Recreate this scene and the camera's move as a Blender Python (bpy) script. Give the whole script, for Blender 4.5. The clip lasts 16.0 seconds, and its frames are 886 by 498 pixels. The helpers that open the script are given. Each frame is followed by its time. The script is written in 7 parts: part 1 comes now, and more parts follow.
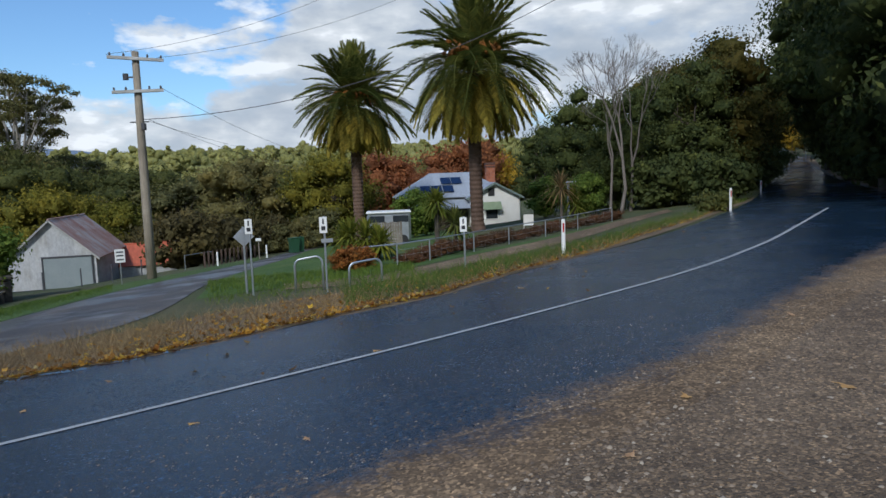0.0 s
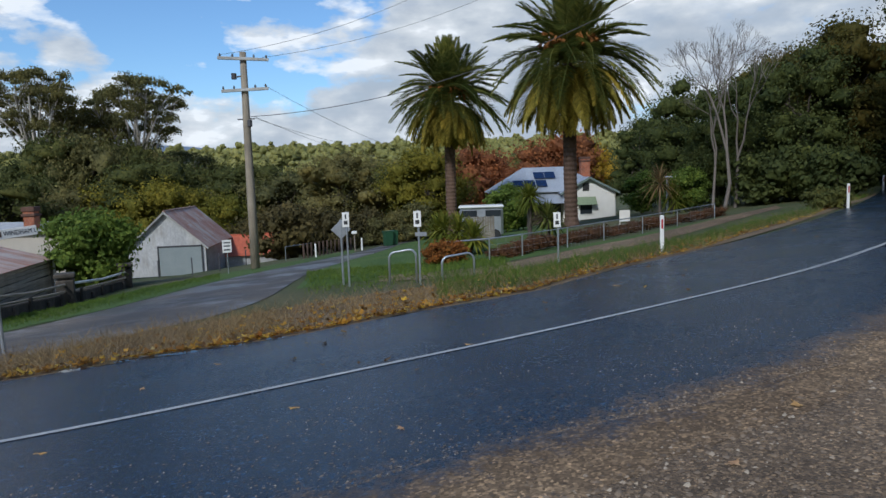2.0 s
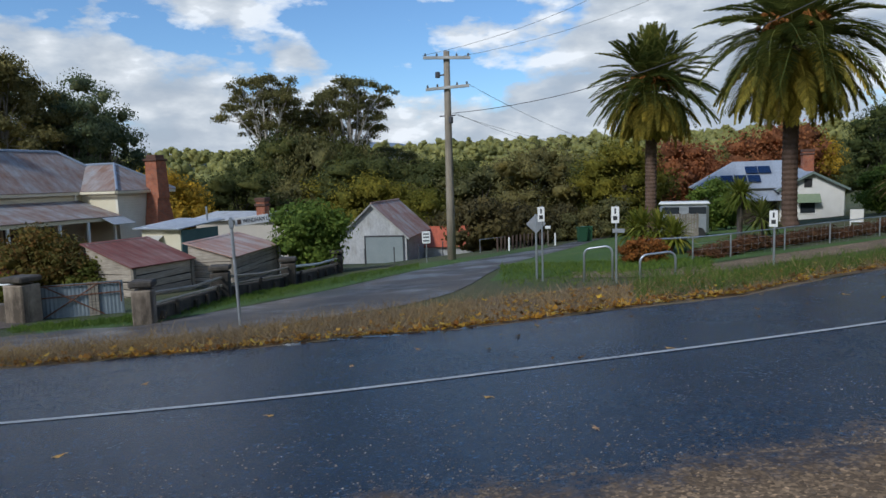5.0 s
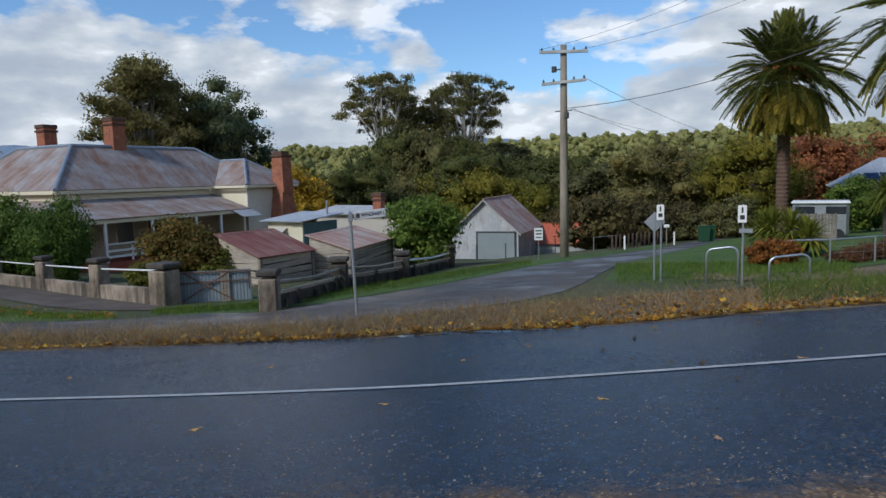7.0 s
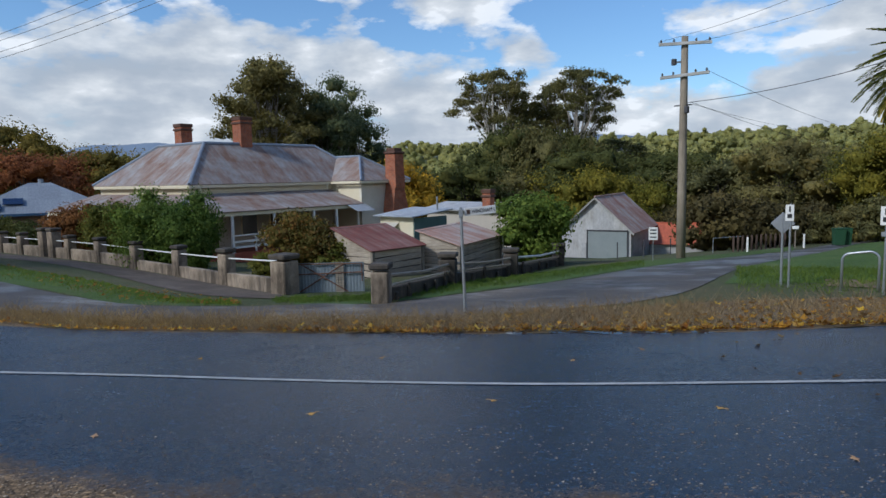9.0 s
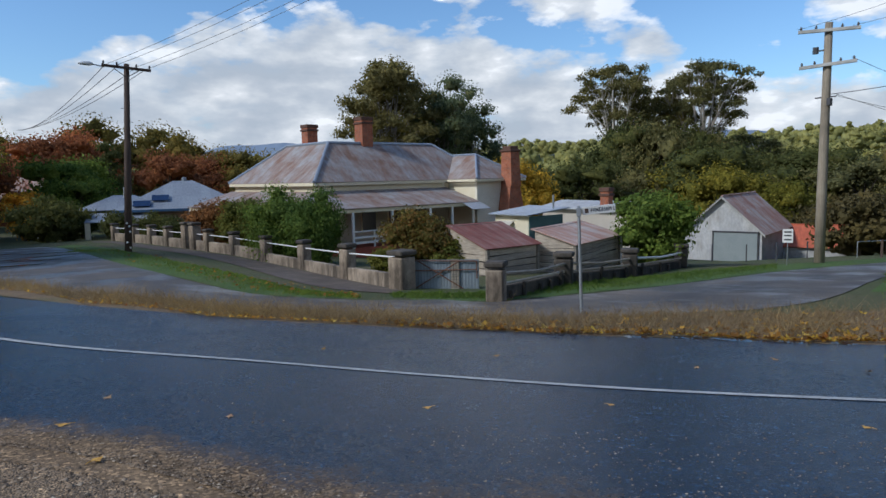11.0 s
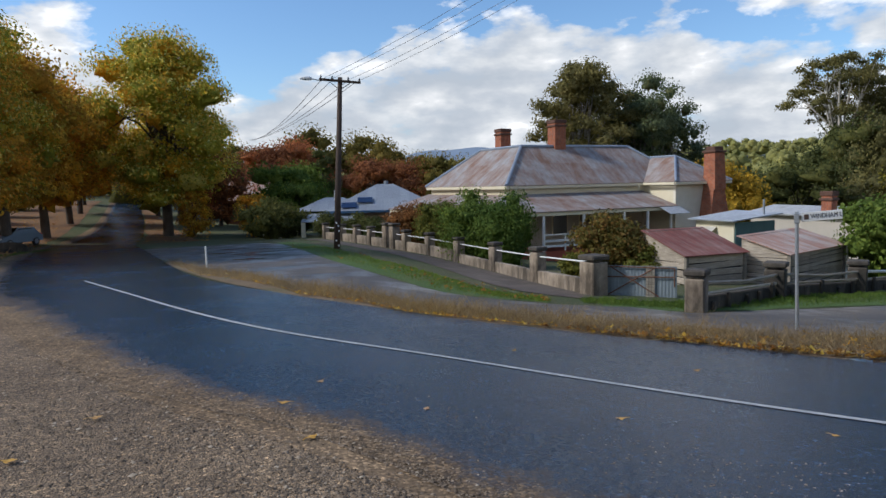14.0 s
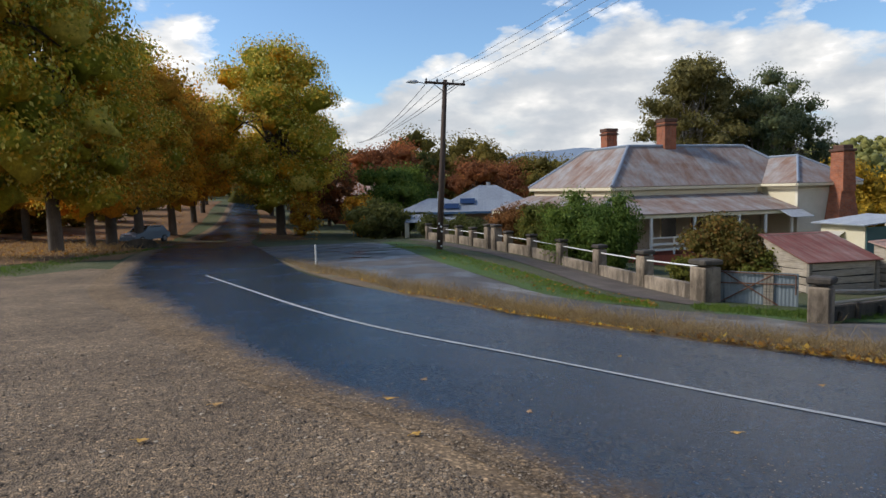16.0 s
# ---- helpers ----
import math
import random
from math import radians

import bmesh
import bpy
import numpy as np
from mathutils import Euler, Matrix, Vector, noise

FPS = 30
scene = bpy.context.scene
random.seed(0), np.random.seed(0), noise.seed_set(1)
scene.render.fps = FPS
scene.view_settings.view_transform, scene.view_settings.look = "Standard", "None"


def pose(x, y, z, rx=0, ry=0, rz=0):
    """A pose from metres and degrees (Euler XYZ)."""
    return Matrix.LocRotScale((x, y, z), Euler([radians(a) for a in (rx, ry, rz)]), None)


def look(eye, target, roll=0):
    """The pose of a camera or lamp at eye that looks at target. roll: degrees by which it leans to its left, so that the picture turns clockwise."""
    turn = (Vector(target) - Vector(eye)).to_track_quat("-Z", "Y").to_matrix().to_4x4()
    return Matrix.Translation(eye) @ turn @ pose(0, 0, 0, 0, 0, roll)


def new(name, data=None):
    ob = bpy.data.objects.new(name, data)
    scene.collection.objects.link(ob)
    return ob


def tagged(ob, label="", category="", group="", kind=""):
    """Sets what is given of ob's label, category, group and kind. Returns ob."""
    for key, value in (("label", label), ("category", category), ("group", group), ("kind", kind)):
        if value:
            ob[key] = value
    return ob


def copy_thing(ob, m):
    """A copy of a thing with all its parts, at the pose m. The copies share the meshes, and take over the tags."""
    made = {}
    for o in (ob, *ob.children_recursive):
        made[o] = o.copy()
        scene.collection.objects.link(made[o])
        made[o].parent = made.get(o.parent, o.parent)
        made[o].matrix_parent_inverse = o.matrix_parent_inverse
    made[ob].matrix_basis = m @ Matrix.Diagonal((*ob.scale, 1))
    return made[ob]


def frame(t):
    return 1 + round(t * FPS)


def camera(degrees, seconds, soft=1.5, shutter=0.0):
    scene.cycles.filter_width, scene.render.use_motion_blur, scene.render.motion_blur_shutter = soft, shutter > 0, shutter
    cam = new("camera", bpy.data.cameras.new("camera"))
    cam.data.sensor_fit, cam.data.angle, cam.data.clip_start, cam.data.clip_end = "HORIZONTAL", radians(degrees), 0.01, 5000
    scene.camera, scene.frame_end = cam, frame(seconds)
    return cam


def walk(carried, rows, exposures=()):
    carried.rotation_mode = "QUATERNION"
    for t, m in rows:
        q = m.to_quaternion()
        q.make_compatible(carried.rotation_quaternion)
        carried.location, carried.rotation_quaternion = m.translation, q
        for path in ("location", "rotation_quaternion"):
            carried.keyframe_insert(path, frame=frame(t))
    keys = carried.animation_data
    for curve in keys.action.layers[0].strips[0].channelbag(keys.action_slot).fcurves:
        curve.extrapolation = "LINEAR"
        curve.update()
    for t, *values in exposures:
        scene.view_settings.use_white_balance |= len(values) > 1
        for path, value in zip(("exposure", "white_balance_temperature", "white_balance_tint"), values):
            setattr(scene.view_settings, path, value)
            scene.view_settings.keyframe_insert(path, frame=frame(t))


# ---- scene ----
EYE = 1.6
cam = camera(67.3, 16.0)


def eye_pose(yaw, pitch, lean):
    """A camera held at arm's length by someone who turns on the spot."""
    a = radians(yaw)
    return pose(-0.2 * math.sin(a), 0.2 * math.cos(a), EYE, 90 + pitch, 0, yaw) @ pose(0, 0, 0, 0, 0, lean)


PATH = (
    (0.0, 0.46, -5.96, -1.95),
    (0.5, 2.53, -6.02, -1.94),
    (1.0, 4.42, -6.09, -1.91),
    (1.5, 6.28, -6.18, -1.93),
    (2.0, 8.37, -6.16, -1.90),
    (2.5, 10.86, -6.11, -1.89),
    (3.0, 13.74, -6.09, -1.90),
    (3.5, 16.67, -6.06, -1.88),
    (4.0, 19.58, -6.03, -1.85),
    (6.5, 32.08, -6.19, -1.61),
    (7.0, 34.48, -6.16, -1.54),
    (7.5, 36.92, -6.18, -1.48),
    (8.0, 39.22, -6.20, -1.33),
    (10.5, 51.06, -6.18, -1.33),
    (11.0, 53.64, -6.16, -1.27),
    (11.5, 56.33, -6.11, -1.25),
    (12.0, 59.21, -5.99, -1.26),
    (12.5, 62.13, -5.86, -1.26),
    (13.0, 64.91, -5.73, -1.33),
    (13.5, 67.48, -5.62, -1.37),
    (14.0, 69.87, -5.51, -1.38),
    (14.5, 72.23, -5.40, -1.38),
    (15.0, 74.51, -5.33, -1.37),
    (15.5, 76.63, -5.27, -1.37),
    (16.0, 78.60, -5.20, -1.35),
)
walk(cam, [(t, eye_pose(a, b, c)) for t, a, b, c in PATH], [(0, -0.05, 5900, 8), (4, -0.10, 5900, 8), (8, -0.10, 5900, 8.5), (11, -0.02, 5950, 9), (14, 0.13, 6250, 10), (16, 0.22, 6650, 10)])

# ---- world, sun ----
world = bpy.data.worlds.new("World")
scene.world = world
world.use_nodes = True
wn, wl = world.node_tree.nodes, world.node_tree.links
wn.clear()
SUN_EL, SUN_YAW = 38.0, 166.0     # degrees above the horizon; compass yaw (0 ahead, 90 left)


def wnode(kind, **values):
    n = wn.new(kind)
    for k, v in values.items():
        n.inputs[k].default_value = v
    return n


sky = wn.new("ShaderNodeTexSky")
sky.sky_type, sky.sun_disc = "NISHITA", False
sky.sun_elevation, sky.sun_rotation = radians(SUN_EL), radians(-SUN_YAW)
sky.air_density, sky.dust_density, sky.ozone_density = 1.0, 0.6, 1.5
coord = wn.new("ShaderNodeTexCoord")
sep = wn.new("ShaderNodeSeparateXYZ")
wl.new(coord.outputs["Generated"], sep.inputs[0])


def wmath(op, a, b=None, c=None):
    n = wn.new("ShaderNodeMath")
    n.operation = op
    for i, v in enumerate((a, b, c)):
        if v is None:
            continue
        if isinstance(v, (int, float)):
            n.inputs[i].default_value = v
        else:
            wl.new(v, n.inputs[i])
    return n.outputs[0]


flat = wn.new("ShaderNodeCombineXYZ")
wl.new(sep.outputs["X"], flat.inputs[0])
wl.new(sep.outputs["Y"], flat.inputs[1])
wl.new(wmath("MULTIPLY", sep.outputs["Z"], 2.3), flat.inputs[2])


def wnoise(scale, detail, rough, shift):
    m = wn.new("ShaderNodeMapping")
    m.inputs["Location"].default_value = shift
    wl.new(flat.outputs[0], m.inputs[0])
    n = wn.new("ShaderNodeTexNoise")
    n.inputs["Scale"].default_value = scale
    n.inputs["Detail"].default_value = detail
    n.inputs["Roughness"].default_value = rough
    wl.new(m.outputs[0], n.inputs["Vector"])
    return n.outputs["Fac"]


def wramp(fac, stops):
    r = wn.new("ShaderNodeValToRGB")
    e = r.color_ramp.elements
    e[0].position, e[0].color = stops[0][0], (*stops[0][1], 1)
    e[1].position, e[1].color = stops[-1][0], (*stops[-1][1], 1)
    for p, c in stops[1:-1]:
        x = e.new(p)
        x.color = (*c, 1)
    wl.new(fac, r.inputs[0])
    return r.outputs[0]


# bearing (0 ahead, 90 left) and height of a direction, in degrees
bearing = wmath("MULTIPLY", wmath("ARCTAN2", wmath("MULTIPLY", sep.outputs["X"], -1.0), sep.outputs["Y"]), 180 / math.pi)
height = wmath("MULTIPLY", wmath("ARCSINE", sep.outputs["Z"]), 180 / math.pi)
# how high the cumulus bank stands, all round the horizon
BANK = ((-180, 22), (-120, 24), (-60, 24), (-25, 25), (-8, 23), (4, 19), (11, 15), (16, 11), (22, 7.5), (30, 7), (36, 8), (44, 10), (52, 11.5), (60, 13), (66, 13), (72, 11.5), (78, 9.5), (88, 8.5), (94, 11), (101, 14), (112, 15), (130, 20), (180, 26))
top = wn.new("ShaderNodeValToRGB")
top.color_ramp.interpolation = "EASE"
els = top.color_ramp.elements
for k, (b, h) in enumerate(BANK):
    e = els[0] if k == 0 else (els[-1] if k == len(BANK) - 1 else els.new((b + 180) / 360))
    e.position, e.color = (b + 180) / 360, (h / 60, h / 60, h / 60, 1)
wl.new(wmath("DIVIDE", wmath("ADD", bearing, 180.0), 360.0), top.inputs[0])
lift = wmath("SUBTRACT", wmath("MULTIPLY", top.outputs[0], 60.0), height)
body = wmath("MAXIMUM", wmath("MINIMUM", wmath("DIVIDE", lift, 5.5), 0.62), -0.62)


def lone_cloud(b, h, wide, tall, thick):
    """A cloud of its own over the bank: bearing, height, half width and half height in degrees."""
    u = wmath("DIVIDE", wmath("SUBTRACT", bearing, b), wide)
    v = wmath("DIVIDE", wmath("SUBTRACT", height, h), tall)
    r = wmath("SQRT", wmath("ADD", wmath("MULTIPLY", u, u), wmath("MULTIPLY", v, v)))
    return wmath("MULTIPLY", wmath("SUBTRACT", 1.0, r), thick)


for spec in ((48, 19, 9, 5, 0.5), (27, 16.5, 9, 3.5, 0.35), (36, 10.8, 2.2, 1.6, 0.3), (16, 12, 8, 3, 0.25)):
    body = wmath("MAXIMUM", body, lone_cloud(*spec))
tower = lone_cloud(53.5, 23, 6.5, 11, 1.3)
body = wmath("MAXIMUM", body, wmath("MINIMUM", tower, 0.7))
SHAPE = (6.5, 12.0, 0.56)
form = wnoise(*SHAPE, (0.4, 0.9, 0.2))
# the same billows, looked up a little towards the light, give their lit and shaded sides
toward = wnoise(6.5, 6.0, 0.52, (0.42, 0.91, 0.165))
near = wnoise(6.5, 6.0, 0.52, (0.4, 0.9, 0.2))
wide = wnoise(2.1, 3.0, 0.5, (3.1, 0.2, 1.4))
dens = wmath("ADD", body, wmath("MULTIPLY", wmath("SUBTRACT", form, 0.5), 3.0))
cover = wramp(wmath("ADD", wmath("MULTIPLY", dens, 0.5), 0.5), [(0.47, (0, 0, 0)), (0.53, (0.5, 0.5, 0.5)), (0.62, (0.93, 0.93, 0.93)), (0.8, (1, 1, 1))])
relief = wmath("MULTIPLY", wmath("SUBTRACT", near, toward), 2.6)
crest = wmath("MULTIPLY", wmath("MAXIMUM", wmath("SUBTRACT", 0.75, dens), -0.5), 0.16)
puff = wmath("ADD", wmath("ADD", wmath("ADD", relief, crest), wmath("MULTIPLY", wmath("SUBTRACT", wide, 0.5), 0.7)), wmath("ADD", 0.47, wmath("MULTIPLY", wmath("MINIMUM", wmath("SUBTRACT", height, 6.0), 10.0), 0.012)))
puff = wmath("ADD", wmath("MINIMUM", puff, 0.86), wmath("MULTIPLY", wmath("MAXIMUM", wmath("MINIMUM", tower, 0.8), 0.0), 0.75))
shade = wramp(puff, [(0.2, (4.2, 4.6, 5.1)), (0.42, (4.9, 5.2, 5.6)), (0.60, (5.9, 6.1, 6.3)), (0.78, (7.2, 7.25, 7.3)), (0.9, (9.4, 9.35, 9.3)), (1.0, (20, 20, 20))])
mix = wn.new("ShaderNodeMixRGB")
wl.new(cover, mix.inputs[0])
tint = wn.new("ShaderNodeMixRGB")
tint.blend_type = "MULTIPLY"
tint.inputs[0].default_value = 1.0
tint.inputs[2].default_value = (0.92, 1.12, 1.3, 1)
wl.new(sky.outputs[0], tint.inputs[1])
wl.new(tint.outputs[0], mix.inputs[1])
wl.new(shade, mix.inputs[2])
bg = wn.new("ShaderNodeBackground")
bg.inputs["Strength"].default_value = 0.112
wl.new(mix.outputs[0], bg.inputs[0])
wout = wn.new("ShaderNodeOutputWorld")
wl.new(bg.outputs[0], wout.inputs[0])

sun = new("sun", bpy.data.lights.new("sun", "SUN"))
sun.data.energy, sun.data.angle, sun.data.color = 2.75, radians(9), (1.0, 0.95, 0.88)
_a, _e = radians(SUN_YAW), radians(SUN_EL)
sun.matrix_basis = look((-60 * math.sin(_a) * math.cos(_e), 60 * math.cos(_a) * math.cos(_e), 60 * math.sin(_e)), (0, 0, 0))

# ---- materials ----
MATS = {}


def ramp_node(nt, fac, stops):
    r = nt.nodes.new("ShaderNodeValToRGB")
    e = r.color_ramp.elements
    e[0].position, e[0].color = stops[0][0], (*stops[0][1], 1)
    e[1].position, e[1].color = stops[-1][0], (*stops[-1][1], 1)
    for p, c in stops[1:-1]:
        e.new(p).color = (*c, 1)
    nt.links.new(fac, r.inputs[0])
    return r.outputs[0]


class Mat:
    """A node material in the making: Principled, with noise helpers in local metres."""

    def __init__(self, name, rough=0.8, metal=0.0, spec=0.5):
        self.m = bpy.data.materials.new(name)
        self.m.use_nodes = True
        self.nt = self.m.node_tree
        self.b = self.nt.nodes["Principled BSDF"]
        self.b.inputs["Roughness"].default_value = rough
        self.b.inputs["Metallic"].default_value = metal
        self.b.inputs["Specular IOR Level"].default_value = spec
        self.co = self.nt.nodes.new("ShaderNodeTexCoord")

    def coords(self, stretch=(1, 1, 1), uv=False):
        m = self.nt.nodes.new("ShaderNodeMapping")
        m.inputs["Scale"].default_value = stretch
        self.nt.links.new(self.co.outputs["UV" if uv else "Object"], m.inputs[0])
        return m.outputs[0]

    def noise(self, scale, detail=5.0, rough=0.55, stretch=(1, 1, 1), uv=False):
        n = self.nt.nodes.new("ShaderNodeTexNoise")
        n.inputs["Scale"].default_value = scale
        n.inputs["Detail"].default_value = detail
        n.inputs["Roughness"].default_value = rough
        self.nt.links.new(self.coords(stretch, uv), n.inputs["Vector"])
        return n.outputs["Fac"]

    def voronoi(self, scale, out="Color", stretch=(1, 1, 1)):
        n = self.nt.nodes.new("ShaderNodeTexVoronoi")
        n.inputs["Scale"].default_value = scale
        self.nt.links.new(self.coords(stretch), n.inputs["Vector"])
        return n.outputs[out]

    def wave(self, scale, axis="X", uv=True, distort=0.0):
        n = self.nt.nodes.new("ShaderNodeTexWave")
        n.bands_direction = axis
        n.inputs["Scale"].default_value = scale
        n.inputs["Distortion"].default_value = distort
        self.nt.links.new(self.coords(uv=uv), n.inputs["Vector"])
        return n.outputs["Fac"]

    def island(self):
        return self.nt.nodes.new("ShaderNodeNewGeometry").outputs["Random Per Island"]

    def each(self):
        return self.nt.nodes.new("ShaderNodeObjectInfo").outputs["Random"]

    def attr(self, name):
        a = self.nt.nodes.new("ShaderNodeAttribute")
        a.attribute_name = name
        return a.outputs["Fac"]

    def ramp(self, fac, *stops):
        return ramp_node(self.nt, fac, stops)

    def mix(self, fac, a, b, kind="MIX"):
        n = self.nt.nodes.new("ShaderNodeMixRGB")
        n.blend_type = kind
        for i, v in enumerate((fac, a, b)):
            if isinstance(v, (int, float)):
                n.inputs[i].default_value = v
            elif isinstance(v, tuple):
                n.inputs[i].default_value = (*v, 1)
            else:
                self.nt.links.new(v, n.inputs[i])
        return n.outputs[0]

    def math(self, op, a, b=0.0, clamp=False):
        n = self.nt.nodes.new("ShaderNodeMath")
        n.operation, n.use_clamp = op, clamp
        for i, v in enumerate((a, b)):
            if isinstance(v, (int, float)):
                n.inputs[i].default_value = v
            else:
                self.nt.links.new(v, n.inputs[i])
        return n.outputs[0]

    def color(self, c):
        self.nt.links.new(c, self.b.inputs["Base Color"])
        return self

    def rough(self, r):
        self.nt.links.new(r, self.b.inputs["Roughness"])
        return self

    def bump(self, h, strength=0.4, dist=0.02):
        n = self.nt.nodes.new("ShaderNodeBump")
        n.inputs["Strength"].default_value = strength
        n.inputs["Distance"].default_value = dist
        self.nt.links.new(h, n.inputs["Height"])
        self.nt.links.new(n.outputs[0], self.b.inputs["Normal"])
        return self

    def done(self):
        return self.m


def plain(name, c1, c2, scale=3.0, rough=0.7, metal=0.0, bump=0.2, dist=0.01, fine=40.0, stretch=(1, 1, 1)):
    """Two tones by broad noise, with fine grain in tone and relief."""
    k = Mat(name, rough, metal)
    a = k.noise(scale, 6, 0.6, stretch)
    g = k.noise(fine, 4, 0.6, stretch)
    c = k.mix(0.35, k.ramp(a, (0.3, c1), (0.7, c2)), k.ramp(g, (0.3, c1), (0.7, c2)))
    return k.color(c).bump(g, bump, dist).done()


LEAF = 1.6


def leafy(name, stops, rough=0.55, spread=0.65):
    """Leaves: each leaf its own tone, broad patches over the crown, each tree a little apart."""
    k = Mat(name, max(rough, 0.7), 0.0, 0.15)
    mean = [sum(q[i] for _, q in stops) / len(stops) for i in range(3)]
    c = k.ramp(k.island(), *[(p, tuple(min(0.75, LEAF * (m + spread * (v - m))) for v, m in zip(q, mean))) for p, q in stops])
    n = k.noise(0.45, 3)
    c = k.mix(k.ramp(n, (0.35, (0, 0, 0)), (0.7, (0.75, 0.75, 0.75))), c, k.mix(1.0, c, (1.5, 1.35, 0.9), "MULTIPLY"))
    fine = k.noise(4.0, 5, 0.7)
    c = k.mix(1.0, c, k.ramp(fine, (0.3, (0.6, 0.62, 0.6)), (0.7, (1.3, 1.28, 1.25))), "MULTIPLY")
    k.color(k.mix(1.0, c, k.ramp(k.each(), (0.0, (0.78, 0.84, 0.85)), (1.0, (1.2, 1.12, 1.0))), "MULTIPLY"))
    tr = k.nt.nodes.new("ShaderNodeBsdfTranslucent")
    k.nt.links.new(k.b.inputs["Base Color"].links[0].from_socket, tr.inputs["Color"])
    ms = k.nt.nodes.new("ShaderNodeMixShader")
    ms.inputs[0].default_value = 0.42
    k.nt.links.new(k.b.outputs[0], ms.inputs[1])
    k.nt.links.new(tr.outputs[0], ms.inputs[2])
    k.nt.links.new(ms.outputs[0], k.nt.nodes["Material Output"].inputs[0])
    return k.done()


def gravel_tone(k):
    """Brown grit and pale stones, in drifts."""
    a = k.ramp(k.noise(0.5, 6, 0.6), (0.3, (0.142, 0.094, 0.054)), (0.55, (0.226, 0.154, 0.091)), (0.75, (0.315, 0.220, 0.132)))
    s = k.ramp(k.voronoi(48.0), (0.0, (0.38, 0.38, 0.38)), (0.6, (0.85, 0.85, 0.85)), (0.85, (1.6, 1.58, 1.5)), (1.0, (2.8, 2.7, 2.5)))
    t = k.ramp(k.noise(5.0, 7, 0.75), (0.3, (0.62, 0.62, 0.62)), (0.7, (1.35, 1.33, 1.3)))
    return k.mix(1.0, k.mix(1.0, a, s, "MULTIPLY"), t, "MULTIPLY")


# asphalt, worn and damp in broad patches, gravel washed over its edge
def make_asphalt():
    k = Mat("asphalt", 0.55, 0.0, 0.21)
    grain = k.voronoi(95.0)
    # base tone carries the blue of the reflected sky
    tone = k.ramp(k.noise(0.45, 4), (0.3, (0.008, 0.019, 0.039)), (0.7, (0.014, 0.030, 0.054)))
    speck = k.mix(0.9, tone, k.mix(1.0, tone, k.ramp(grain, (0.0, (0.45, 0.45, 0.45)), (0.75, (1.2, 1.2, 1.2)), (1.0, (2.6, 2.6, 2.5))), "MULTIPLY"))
    mott = k.ramp(k.noise(7.0, 6, 0.75), (0.3, (0.7, 0.7, 0.7)), (0.7, (1.35, 1.33, 1.3)))
    fleck = k.ramp(k.voronoi(42.0), (0.78, (1, 1, 1)), (0.97, (4.5, 4.2, 3.8)))
    speck = k.mix(1.0, k.mix(1.0, speck, mott, "MULTIPLY"), fleck, "MULTIPLY")
    edge = k.attr("edge")
    frac = k.math("ADD", k.noise(1.6, 7, 0.68), k.noise(18.0, 5, 0.75))
    mask = k.ramp(k.math("SUBTRACT", k.math("ADD", edge, k.math("MULTIPLY", frac, 0.75)), 0.75), (0.38, (0, 0, 0)), (0.72, (1, 1, 1)))
    k.color(k.mix(mask, speck, gravel_tone(k)))
    wet = k.mix(1.0, k.ramp(k.noise(0.35, 5, 0.6), (0.36, (0.15, 0.15, 0.15)), (0.64, (0.27, 0.27, 0.27))), k.ramp(k.noise(26.0, 5, 0.75), (0.3, (0.7, 0.7, 0.7)), (0.7, (1.5, 1.5, 1.5))), "MULTIPLY")
    k.rough(k.mix(mask, wet, (0.85, 0.85, 0.85)))
    return k.bump(k.math("ADD", k.voronoi(105.0, "Distance"), k.noise(50.0, 5, 0.7)), 0.3, 0.007).done()


def make_gravel():
    k = Mat("gravel", 0.9)
    k.color(gravel_tone(k))
    return k.bump(k.math("ADD", k.voronoi(60.0, "Distance"), k.noise(25.0, 5)), 0.8, 0.016).done()


def make_ground():
    k = Mat("rough_grass", 0.95)
    g = k.ramp(k.noise(0.25, 6, 0.6), (0.3, (0.045, 0.065, 0.018)), (0.5, (0.075, 0.085, 0.028)), (0.7, (0.12, 0.10, 0.05)))
    f = k.ramp(k.noise(9.0, 5, 0.7), (0.25, (0.5, 0.5, 0.5)), (0.75, (1.5, 1.5, 1.4)))
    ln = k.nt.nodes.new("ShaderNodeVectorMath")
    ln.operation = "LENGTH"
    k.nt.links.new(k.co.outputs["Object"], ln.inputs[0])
    # wooded mountains beyond: distance haze painted in as a blue-grey base colour
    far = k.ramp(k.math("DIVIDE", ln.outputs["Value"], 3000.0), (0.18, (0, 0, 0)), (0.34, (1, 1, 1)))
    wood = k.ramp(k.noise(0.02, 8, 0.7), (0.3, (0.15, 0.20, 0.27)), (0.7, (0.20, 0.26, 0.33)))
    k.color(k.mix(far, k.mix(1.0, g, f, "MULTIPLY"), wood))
    return k.bump(k.noise(14.0, 5, 0.7), 0.8, 0.08).done()


def make_lane():
    k = Mat("worn_bitumen", 0.6)
    t = k.ramp(k.noise(0.6, 6, 0.62), (0.3, (0.042, 0.038, 0.038)), (0.55, (0.088, 0.073, 0.062)), (0.75, (0.15, 0.118, 0.088)))
    s = k.ramp(k.voronoi(60.0), (0.0, (0.6, 0.6, 0.6)), (1.0, (1.6, 1.6, 1.55)))
    k.color(k.mix(1.0, t, s, "MULTIPLY"))
    k.rough(k.ramp(k.noise(0.5, 5, 0.6), (0.40, (0.32, 0.32, 0.32)), (0.56, (0.72, 0.72, 0.72))))
    return k.bump(k.noise(30.0, 5), 0.4, 0.012).done()


